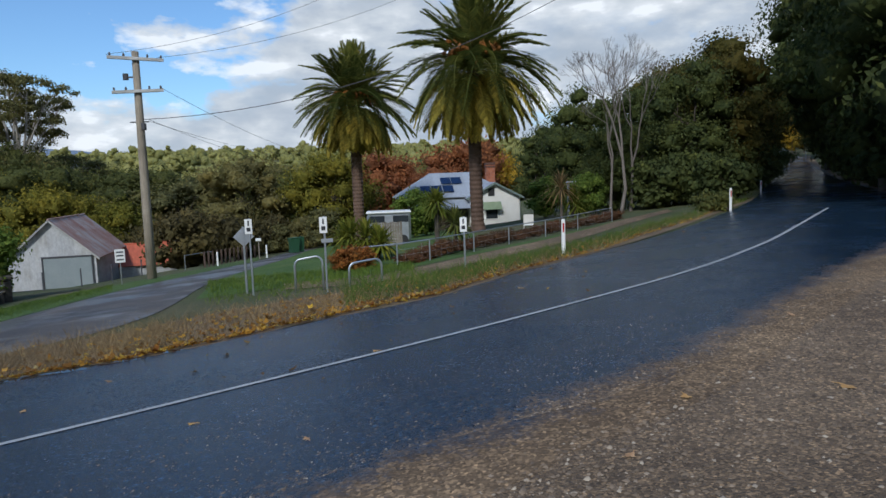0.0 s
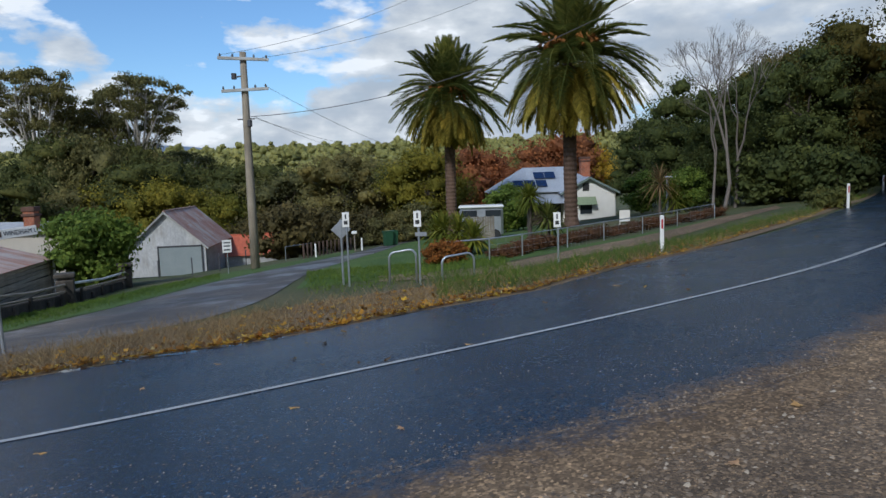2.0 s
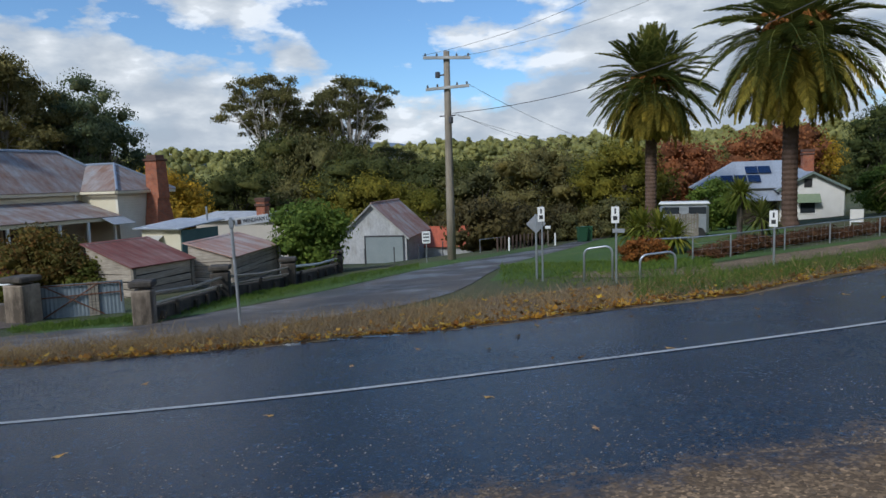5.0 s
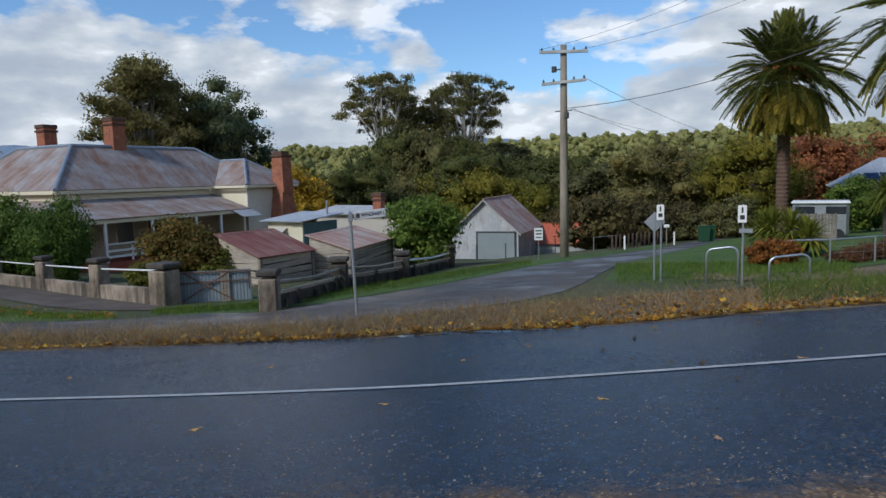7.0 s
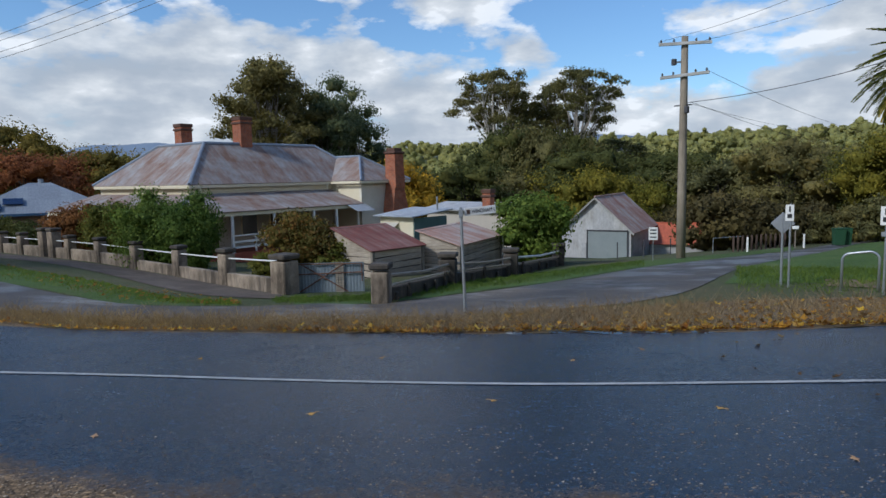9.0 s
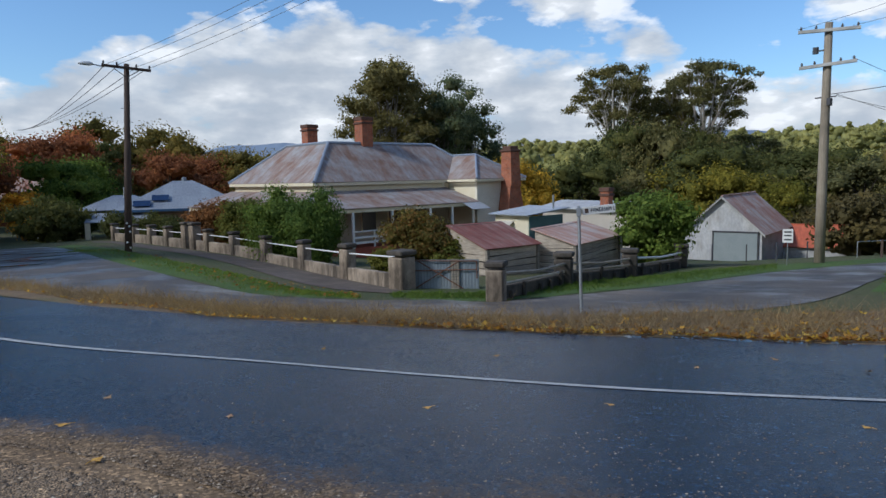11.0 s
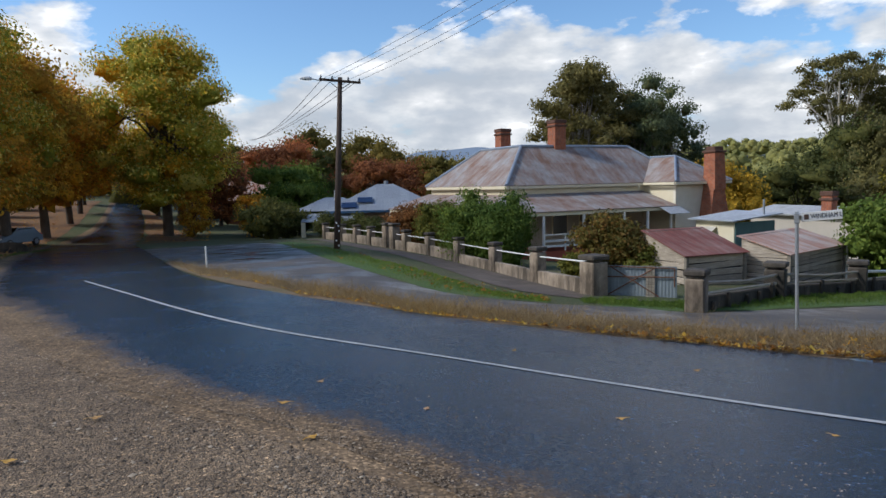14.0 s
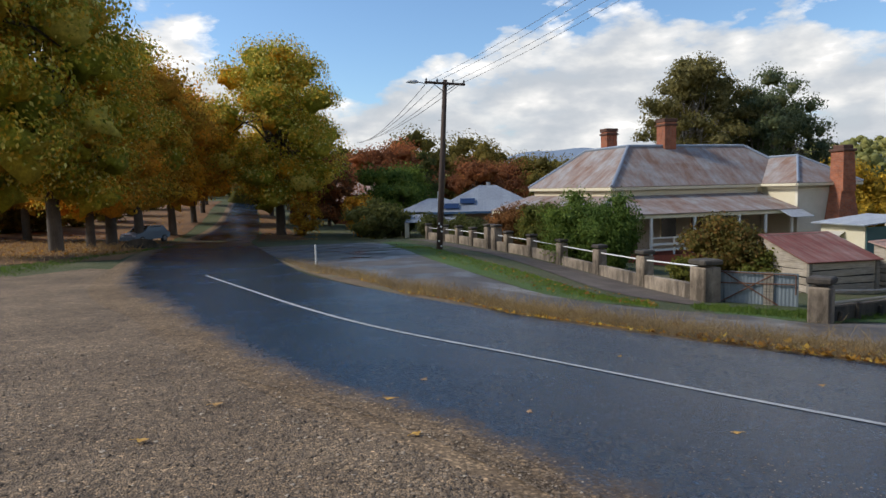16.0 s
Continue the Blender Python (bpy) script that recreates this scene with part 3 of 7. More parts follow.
FAR_Z = {-90: (0.4, 0.6, 2, 5, 12, 30, 50, 60, 120, 120), -27: (0.05, 0.0, 0.5, 1.7, 6, 14, 25, 40, 90, 90), -5: (-0.85, -1.7, -2.7, -4, -6, 2, 22, 30, 60, 60),
         30: (-1.9, -4.0, -6.5, -9, -11, -2, 20, 28, 100, 100), 60: (-1.95, -3.5, -5.5, -8, -10, -4, 15, 22, 110, 110),
         80: (-1.1, -1.9, -3, -4, -5, -4, 4, 14, 120, 120), 97: (-1.1, -2.05, -2.9, -2.1, 0, 4, 10, 20, 100, 100),
         115: (-0.8, -1.4, -1.6, -1, 1, 6, 15, 25, 80, 80), 180: (0, 0.5, 2, 4, 8, 20, 40, 50, 100, 100)}
_fk = sorted(FAR_Z)
_fz = np.array([np.interp(_deg, _fk, [FAR_Z[k][i] for k in _fk]) for i in range(len(FAR_D))])
_fz[:, :91] = _fz[:, 90:91]


def land(x, y):
    """Height of the ground."""
    x, y = np.asarray(x, float), np.asarray(y, float)
    d = np.hypot(x, y)
    az = np.degrees(np.arctan2(-x, y))
    g = np.clip((d - 11) / 8, 0, 1)
    near = -d * (np.interp(az, _deg, _mean) * (1 - g) + np.interp(az, _deg, _fall) * g)
    i = np.clip(az + 180, 0, 359.999)
    lo = i.astype(int)
    w = i - lo
    cols = _fz[:, lo] * (1 - w) + _fz[:, lo + 1] * w
    far = np.zeros_like(d)
    for k in range(len(FAR_D) - 1):
        a, b = FAR_D[k], FAR_D[k + 1]
        t = np.clip((d - a) / (b - a), 0, 1)
        t = t if k < 4 else t * t * (3 - 2 * t)
        far = np.where(d >= a, cols[k] * (1 - t) + cols[k + 1] * t, far)
    m = np.clip((d - 25) / 15, 0, 1)
    z = near * (1 - m) + far * m
    rough = np.clip((d - 900) / 900, 0, 1)
    ridge = np.sin(az * 0.21 + 1.0) * 28 + np.sin(az * 0.47) * 16 + np.sin(az * 1.13 + 2) * 6
    return z + rough * ridge * 0.9


def spot(az, d, up=0.0):
    a = radians(az)
    x, y = -d * math.sin(a), d * math.cos(a)
    return Vector((x, y, float(land(x, y)) + up))


def flat_spot(az, d):
    a = radians(az)
    return np.array((-d * math.sin(a), d * math.cos(a)))


def smooth_line(pts, per=8):
    """A Catmull-Rom line through points of the plan."""
    p = np.array(pts, float)
    p = np.vstack([2 * p[0] - p[1], p, 2 * p[-1] - p[-2]])
    out = []
    for i in range(1, len(p) - 2):
        for t in np.linspace(0, 1, per, endpoint=False):
            a, b, c, e = p[i - 1], p[i], p[i + 1], p[i + 2]
            out.append(0.5 * (2 * b + (c - a) * t + (2 * a - 5 * b + 4 * c - e) * t * t + (3 * b - a - 3 * c + e) * t ** 3))
    out.append(p[-2])
    return np.array(out)


def strip(name, left, right, mat, lift, across=8, per=8, wobble=0.0, edge=False, smooth_in=True):
    """A sheet draped on the ground between two lines of the plan."""
    a, b = (smooth_line(left, per), smooth_line(right, per)) if smooth_in else (np.array(left), np.array(right))
    n = len(a)
    rng = np.random.RandomState(7)
    if wobble:
        for q, s in ((a, 1), (b, -1)):
            k = np.convolve(rng.randn(n + 4), np.ones(3) / 3, mode="same")[2:-2]
            side = (b - a) / np.linalg.norm(b - a, axis=1)[:, None]
            q += side * (k * wobble)[:, None]
    t = np.linspace(0, 1, across + 1)
    P = a[:, None, :] * (1 - t)[None, :, None] + b[:, None, :] * t[None, :, None]
    z = land(P[..., 0], P[..., 1]) + (lift(t)[None, :] if callable(lift) else lift)
    V = np.concatenate([P, z[..., None]], axis=2).reshape(-1, 3)
    idx = np.arange(n * (across + 1)).reshape(n, across + 1)
    F = np.stack([idx[:-1, :-1], idx[1:, :-1], idx[1:, 1:], idx[:-1, 1:]], axis=-1).reshape(-1, 4)
    me = quads_mesh(name, V, F, mat, True)
    if edge:
        wide = np.linalg.norm(b - a, axis=1)[:, None]
        reach = (1 - t)[None, :] * wide / (1.8 * np.maximum(1, wide / 8.5))
        at = me.attributes.new("edge", "FLOAT", "POINT")
        at.data.foreach_set("value", np.clip(1 - reach, 0, 1).astype(np.float32).ravel())
    if len(me.polygons) and me.polygons[0].normal.z < 0:
        me.flip_normals()
    return new(name, me), a, b


def make_land():
    az = np.radians(np.concatenate([np.arange(-60, 130, 0.75), np.arange(130, 300, 5.0)]))
    ds = np.concatenate([[0.05], np.arange(1, 60, 0.75), np.geomspace(60, 3200, 70)])
    A, D = np.meshgrid(az, ds)
    X, Y = -D * np.sin(A), D * np.cos(A)
    Z = land(X, Y)
    n, m = A.shape
    idx = np.arange(n * m).reshape(n, m)
    j = np.roll(idx, -1, axis=1)
    F = np.stack([idx[:-1], j[:-1], j[1:], idx[1:]], axis=-1).reshape(-1, 4)
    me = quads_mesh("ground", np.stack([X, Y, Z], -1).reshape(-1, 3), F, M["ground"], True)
    if me.polygons[500].normal.z < 0:
        me.flip_normals()
    return tagged(new("ground", me), "rough green and straw-coloured grass falling into a wooded valley", "ground", kind="structure")


make_land()

# road: stations from its far right end, round the bend, down the avenue (bearing and distance of the outer and the inner edge)
STATIONS = ((-25.8, 110, -28.4, 110), (-25.9, 75, -30.3, 70), (-25.2, 55, -33.5, 48), (-24.5, 43, -37, 30), (-22.7, 29.5, -37.5, 19), (-18.9, 21.8, -32.6, 11.8),
            (-12.2, 17.3, -22.7, 7.0), (-5, 14.2, -12.2, 5.7), (1, 12.1, -2.2, 5.05), (9.5, 11.15, 8.5, 4.75), (16.5, 10.5, 16, 4.35), (24, 10.1, 24.6, 4.2), (34.4, 10.05, 33, 3.95),
            (45.2, 10.3, 45, 3.85), (54.5, 10.7, 57, 3.95), (63.8, 11.3, 66.5, 4.2), (72.5, 12.15, 76.2, 5.15), (82, 14.4, 89, 6.55), (90.3, 21.7, 96, 7.95),
            (93, 34, 103.2, 12.5), (94.2, 50, 106.0, 23), (94.6, 62, 101.5, 57), (93.9, 87, 97.5, 87), (94.2, 150, 96.2, 150))
outer = [flat_spot(a, d) for a, d, _, _ in STATIONS]
inner = [flat_spot(c, e) for _, _, c, e in STATIONS]
outer = [p * 0.985 for p in outer]


def make_gravel_sheet():
    """Gravel from the standpoint out to under the road's ragged edge, with grass beyond its ends."""
    az = np.radians(np.arange(-180, 180, 1.5))
    edge = np.interp(np.degrees(az), (-180, -75, -50, -37, -32, -22, -12, 0, 10, 24, 45, 60, 67, 77, 89, 96, 100, 103, 107, 112, 120, 140, 180),
                     (9, 9, 12, 20, 13.5, 8.3, 6.9, 6.0, 5.6, 5.1, 4.8, 4.9, 5.1, 6.2, 8.2, 11, 17, 27, 29, 26.5, 21, 12, 9))
    edge = edge * (1 + 0.03 * np.sin(np.degrees(az) * 0.9) + 0.02 * np.sin(np.degrees(az) * 2.3))
    t = np.concatenate([[0.01], np.linspace(0.08, 0.94, 26), [1.0]])
    D = t[:, None] * edge[None, :]
    X, Y = -D * np.sin(az), D * np.cos(az)
    lift = np.where(t > 0.99, -0.05, 0.013)[:, None]
    Z = land(X, Y) + lift
    n, m = D.shape
    idx = np.arange(n * m).reshape(n, m)
    j = np.roll(idx, -1, axis=1)
    F = np.stack([idx[:-1], j[:-1], j[1:], idx[1:]], axis=-1).reshape(-1, 4)
    me = quads_mesh("gravel_shoulder", np.stack([X, Y, Z], -1).reshape(-1, 3), F, M["gravel"], True)
    if me.polygons[300].normal.z < 0:
        me.flip_normals()
    return tagged(new("gravel_shoulder", me), "pale brown loose gravel pull-off beside the road", "gravel", kind="structure")


make_gravel_sheet()
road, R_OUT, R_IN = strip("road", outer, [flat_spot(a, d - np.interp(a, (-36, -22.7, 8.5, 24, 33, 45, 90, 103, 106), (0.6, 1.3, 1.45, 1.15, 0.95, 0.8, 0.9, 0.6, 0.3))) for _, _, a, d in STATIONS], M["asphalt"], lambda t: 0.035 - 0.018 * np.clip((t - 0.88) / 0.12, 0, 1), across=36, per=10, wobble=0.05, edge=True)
tagged(road, "damp dark asphalt road bending round the standpoint, tinted with the sky's reflected blue", "road", kind="structure")

CENTRE = ((-29.5, 29.2), (-27.8, 19.9), (-24.2, 14.9), (-21.5, 13.1), (-18.8, 11.86), (-13, 10.25), (-7.8, 9.17), (-2, 8.35), (3.8, 7.86), (9.5, 7.5), (15.6, 7.18), (20.5, 6.95), (26, 6.77), (34.6, 6.72), (45, 6.83), (53, 7.16), (59.4, 7.45), (68.4, 7.93), (74, 8.3), (78.5, 8.9), (83.3, 9.8), (88, 11.4), (92.5, 13.9), (95.5, 17.3), (98.2, 22.2))
_az, _d = np.array(CENTRE).T
_curve = np.polynomial.Polynomial.fit(_az, 1 / _d, 9)
mid = smooth_line([flat_spot(a, 1 / float(_curve(a))) for a in np.linspace(-29.5, 98.2, 44)], 6)
side = np.gradient(mid, axis=0)
side = np.stack([-side[:, 1], side[:, 0]], 1) / np.linalg.norm(side, axis=1)[:, None]
line, _, _ = strip("road_marking", mid + side * 0.043, mid - side * 0.043, M["line"], 0.043, across=2, smooth_in=False)
tagged(line, "thin worn white painted centre line on the asphalt", "road marking", kind="structure")

# worn side road: the loop before the old house, its mouth, and the lane down past the shed
side_a = [(95.3, 47.5), (89.5, 47), (84.5, 45), (82.3, 36), (77.9, 22.2), (70.7, 16.6), (65.5, 15.8), (60.2, 15.3), (54.5, 15.2), (49.5, 14.7), (45.5, 15.5), (38, 18.0), (27.6, 24.4), (20.8, 30), (15.9, 37), (13.3, 50), (11.2, 64), (8, 85)]
side_b = [(94.0, 38), (92.3, 31), (89.6, 25), (86.5, 19.9), (82.7, 16.7), (73.1, 13.3), (65.5, 12.9), (60.2, 12.6), (54.5, 12.2), (48, 11.8), (42, 11.8), (33.8, 13.0), (24.2, 15.6), (19.5, 23.5), (13.8, 34), (11.7, 48), (9.7, 64), (6.5, 85)]
lane, _, _ = strip("side_road", [flat_spot(*p) for p in side_a], [flat_spot(*p) for p in side_b], M["lane"], 0.018, across=10, wobble=0.08)
tagged(lane, "worn grey gravelly side road with wet wheel tracks and puddles", "road", kind="structure")
foot_a = [(81.5, 52), (78.5, 45), (75.2, 39.5), (71, 33.5), (68.4, 30.2), (65.3, 26.3), (61.7, 21.9), (57.3, 17.9)]
foot_b = [(81.3, 48), (77.6, 38), (74.0, 32), (70, 26.0), (67.6, 22.5), (65, 19.8), (61, 17.8), (57.3, 16.8)]
foot, _, _ = strip("footpath", [flat_spot(*p) for p in foot_a], [flat_spot(*p) for p in foot_b], M["path"], 0.02, across=6, wobble=0.08)
tagged(foot, "dark grey bitumen footpath beside the low wall", "footpath", kind="structure")


def litter_sheet(name, a, b, mat, lift, label, category, wobble=0.1):
    ob, _, _ = strip(name, [flat_spot(*p) for p in a], [flat_spot(*p) for p in b], mat, lift, across=6, wobble=wobble)
    return tagged(ob, label, category, kind="structure")


litter_sheet("verge", [(-24.6, 47), (-21, 30), (-15, 22.5), (-8, 18.5), (0, 15.4), (10, 14.6), (19, 14.2), (26, 13.2), (34, 12.9), (45, 11.9), (54, 12.3), (62, 12.8), (73, 13.4), (82.7, 16.9), (89.6, 25.2), (92.2, 31)],
             [(-24.6, 42), (-20.5, 25), (-13, 17.6), (-6, 14.5), (1, 12.0), (10, 11.0), (19, 10.2), (26, 9.95), (34, 10.0), (45, 10.0), (54, 10.5), (62, 11.1), (73, 11.85), (82, 14.2), (90.0, 21.5), (92.6, 30)],
             M["verge"], 0.026, "straw-coloured dry grass verge littered with leaves", "verge")
litter_sheet("leaf_litter", [(104.5, 34), (101.8, 58), (98.5, 90), (97, 150)], [(124, 31), (116, 60), (108, 90), (102, 150)], M["litter"], 0.03, "brown carpet of fallen leaves under the avenue", "leaf litter", 0.4)
litter_sheet("leaf_litter", [(89.8, 62), (91.5, 80), (92.8, 110), (93, 150)], [(94.4, 62), (93.8, 87), (94, 120), (94.1, 150)], M["litter"], 0.03, "brown carpet of fallen leaves under the avenue", "leaf litter", 0.4)
lawns = (([(84, 44), (82, 35.5), (77.9, 22.4), (70.7, 16.8), (65.5, 16.0), (61, 15.5)], [(83, 46), (80.2, 38), (75.5, 27), (70, 22.0), (66, 18.2), (61, 16.6)]),
         ([(56.5, 17.0), (52, 16.6), (48.6, 17.2), (44, 19.5), (38.5, 22), (33, 26), (26, 31), (20.8, 36), (16, 48)], [(56.5, 15.4), (50, 14.9), (45.5, 15.8), (42, 16.9), (38, 18.3), (32, 21.5), (27.6, 24.7), (20.8, 30.3), (15.9, 37.4)]),
         ([(19.3, 24.2), (13.8, 34), (11.7, 48), (9.7, 60)], [(21, 17.8), (4, 19.4), (-4, 30), (1, 60)]),
         ([(4, 19.6), (-5, 23.8), (-14, 32.5), (-19, 43)], [(4.5, 18.4), (-3, 21.4), (-10.5, 27), (-17.8, 41)]))
for a, b in lawns:
    litter_sheet("lawn", a, b, M["lawn"], 0.012, "short bright green grass", "lawn", 0.12)
track_a = [(14, 19), (5.2, 18.0), (-2.7, 21), (-10, 26.5), (-14.6, 33), (-18.2, 42)]
track_b = [(14, 17.2), (5.2, 16.0), (-2.7, 18.2), (-10, 22.5), (-14.6, 28), (-18.6, 37)]
track, _, _ = strip("path", [flat_spot(*p) for p in track_a], [flat_spot(*p) for p in track_b], M["gravel"], 0.02, across=5, wobble=0.08)
tagged(track, "narrow earth and gravel path across the verge", "path", kind="structure")

# ---- trees ----
def leaf_cards(centres, out, size, rng, long=1.6, droop=0.0):
    """Rhombic leaves round given points, facing roughly outwards."""
    n = len(centres)
    nrm = out + rng.randn(n, 3) * 0.5
    nrm /= np.linalg.norm(nrm, axis=1)[:, None] + 1e-9
    t = rng.randn(n, 3)
    t[:, 2] -= droop
    t -= nrm * (t * nrm).sum(1)[:, None]
    t /= np.linalg.norm(t, axis=1)[:, None] + 1e-9
    b = np.cross(nrm, t)
    s = size * (0.6 + 0.8 * rng.rand(n))[:, None]
    V = np.stack([centres - t * s * long * 0.5, centres + b * s * 0.45 + nrm * s * 0.12, centres + t * s * long * 0.5, centres - b * s * 0.45 + nrm * s * 0.12], 1)
    return V.reshape(-1, 3)


def crown_mesh(name, mat, clumps, n, size, rng, droop=0.0, flat=0.8):
    c = np.array([q[:3] for q in clumps])
    r = np.array([q[3] for q in clumps])
    pick = rng.choice(len(c), n, p=r ** 2 / (r ** 2).sum())
    d = rng.randn(n, 3)
    d /= np.linalg.norm(d, axis=1)[:, None]
    d[:, 2] = np.where(d[:, 2] < -0.35, -d[:, 2] * 0.6, d[:, 2])
    rad = r[pick] * (0.4 + 0.82 * rng.rand(n) ** 0.75)
    P = c[pick] + d * rad[:, None] * np.array([1, 1, flat])
    V = leaf_cards(P, d, size, rng, 1.6, droop)
    return quads_mesh(name, V, np.arange(len(V)).reshape(-1, 4), mat)


def ico():
    bm = bmesh.new()
    bmesh.ops.create_icosphere(bm, subdivisions=2, radius=1.0)
    v = np.array([q.co[:] for q in bm.verts])
    f = np.array([[q.index for q in g.verts] for g in bm.faces])
    bm.free()
    return v, f


ICO_V, ICO_F = ico()


def tri_mesh(name, verts, faces, mat, smooth=True):
    me = bpy.data.meshes.new(name)
    nf = len(faces)
    me.vertices.add(len(verts))
    me.vertices.foreach_set("co", np.asarray(verts, dtype=np.float32).ravel())
    me.loops.add(nf * 3)
    me.loops.foreach_set("vertex_index", np.asarray(faces, dtype=np.int32).ravel())
    me.polygons.add(nf)
    me.polygons.foreach_set("loop_start", np.arange(0, nf * 3, 3, dtype=np.int32))
    me.polygons.foreach_set("use_smooth", np.full(nf, smooth))
    me.materials.append(mat)
    me.update(calc_edges=True)
    me.validate()
    return me


def core_mesh(name, mat, clumps, rng, fill=0.5, flat=0.8):
    """The dense, shaded inside of each clump: a rough lump of massed leaves."""
    c = np.array([q[:3] for q in clumps])
    r = np.array([q[3] for q in clumps])
    n, m = len(c), len(ICO_V)
    rough = 1 + 0.34 * rng.randn(n, m, 1)
    V = c[:, None, :] + ICO_V[None] * rough * (r * fill)[:, None, None] * np.array([1, 1, flat])
    F = ICO_F[None] + (np.arange(n) * m)[:, None, None]
    return tri_mesh(name, V.reshape(-1, 3), F.reshape(-1, 3), mat)


def wood_mesh(mb, base, tips, r0, rng, bend=0.4, n=7):
    """A trunk that forks into limbs towards the clumps."""
    top = Vector(tips[0])
    for k, tip in enumerate(tips[1:]):
        tip = Vector(tip)
        start = Vector(base).lerp(top, 0.35 + 0.5 * rng.rand())
        mid = start.lerp(tip, 0.5) + Vector((rng.randn(), rng.randn(), rng.rand() + 0.5)) * bend
        r = r0 * (0.28 + 0.14 * rng.rand())
        mb.tube([start, mid, tip], [r, r * 0.6, r * 0.15], max(4, n - 2), False)


def make_tree(name, label, height, spread, base, mat, bark, n, size, seed, trunk=None, clumps=26, top=0.5, droop=0.0, flat=0.8, gap=0.0, category="tree", thin=0.34):
    """height, crown's half width, height of the crown's foot; one trunk, limbs, a crown of separate clumps of leaves."""
    rng = np.random.RandomState(seed)
    cs = []
    for i in range(clumps):
        u = (i + 0.5) / clumps
        z = base + (height - base) * (0.08 + 0.84 * u)
        e = math.sqrt(max(0.02, 1 - ((u - (1 - top)) / max(top, 1 - top)) ** 2))
        ang = i * 2.4 + rng.rand()
        rr = spread * e * (0.35 + 0.5 * rng.rand())
        cs.append((rr * math.cos(ang), rr * math.sin(ang), z + rng.randn() * 0.05 * height, spread * (thin + 0.14 * rng.rand())))
    ob = thing(name, Matrix.Identity(4), label, category)
    mb = MB()
    r0 = trunk or height * 0.024
    lean = rng.randn(2) * 0.02 * height
    tip = (lean[0], lean[1], base + (height - base) * 0.75)
    mb.tube([(0, 0, -0.6), (0, 0, 0.15), (lean[0] * 0.2, lean[1] * 0.2, height * 0.3), (lean[0] * 0.6, lean[1] * 0.6, height * 0.55), tip], [r0 * 1.5, r0 * 1.15, r0 * 0.85, r0 * 0.5, r0 * 0.15], 9)
    wood_mesh(mb, (0, 0, base * 0.5), [tip] + [c[:3] for c in cs], r0, rng, 0.03 * height)
    part("trunk", mb, bark, ob, smooth=True)
    part("crown", crown_mesh("crown", mat, cs, n, size, rng, droop, flat), mat, ob)
    part("inner_crown", core_mesh("inner_crown", mat, cs, rng, 0.46, flat), mat, ob)
    return ob


def make_gum(label, height, spread, low, mat, n, size, seed, limbs, tufts, tuft, bark, core=0.6, flat=0.7, lowest=0.9, scatter=0.95):
    """A gum: a pale trunk parting into rising limbs, each ending in a group of flattened leaf clumps with sky between."""
    rng = np.random.RandomState(seed)
    ob = thing("gum_tree", Matrix.Identity(4), label, "tree")
    mb, cs = MB(), []
    r0 = height * 0.017
    fork = Vector((rng.randn() * 0.3, rng.randn() * 0.3, low * 0.72))
    mb.tube([(0, 0, -0.6), (0, 0, 0.3), fork * 0.55, fork], [r0 * 1.5, r0 * 1.1, r0 * 0.9, r0 * 0.75], 9)
    for i in range(limbs):
        u = (i + 0.5) / limbs
        a = i * 2.4 + rng.rand() * 0.8
        rise = 1 - (1.0 + 0.8 * lowest) * u
        out = spread * 0.86 * math.sqrt(max(0.0, 1 - rise * rise)) * (0.72 + 0.36 * rng.rand())
        z = (height + low) / 2 + ((height - low) / 2 - tuft * 0.7) * rise * (0.9 + 0.2 * rng.rand())
        tip = Vector((out * math.cos(a), out * math.sin(a), z))
        knee = fork.lerp(tip, 0.5) + Vector((0, 0, 0.12 * (z - fork.z))) + Vector(rng.randn(3)) * 0.3
        mb.tube([fork, knee, tip], [r0 * 0.5, r0 * 0.32, r0 * 0.14], 6, False)
        for k in range(tufts):
            q = tip + Vector((rng.randn() * tuft * scatter, rng.randn() * tuft * scatter, rng.randn() * tuft * scatter * 0.8 + 0.2))
            mb.tube([knee.lerp(tip, 0.7), q], [r0 * 0.12, r0 * 0.04], 4, False)
            cs.append((*q, tuft * (0.55 + 0.55 * rng.rand())))
    part("trunk", mb, bark, ob, smooth=True)
    part("crown", crown_mesh("crown", mat, cs, n, size, rng, 0.8, flat), mat, ob)
    part("inner_crown", core_mesh("inner_crown", mat, cs, rng, core, flat), mat, ob)
    return ob


def at(az, d, turn=0.0, scale=1.0, sink=0.0, wide=None):
    p = spot(az, d, -sink)
    w = wide or scale
    return Matrix.Translation(p) @ pose(0, 0, 0, 0, 0, turn) @ Matrix.Diagonal((w, w, scale, 1))


def place(ob, spots, group=""):
    """First spot takes the thing itself, the others copies. A spot: bearing, distance, turn, scale (and width)."""
    if group:
        tagged(ob, group=group)
    for s in spots[1:]:
        copy_thing(ob, at(*s[:4], wide=s[4] if len(s) > 4 else None))
    s = spots[0]
    ob.matrix_basis = at(*s[:4], wide=s[4] if len(s) > 4 else None)


rr = np.random.RandomState(11)
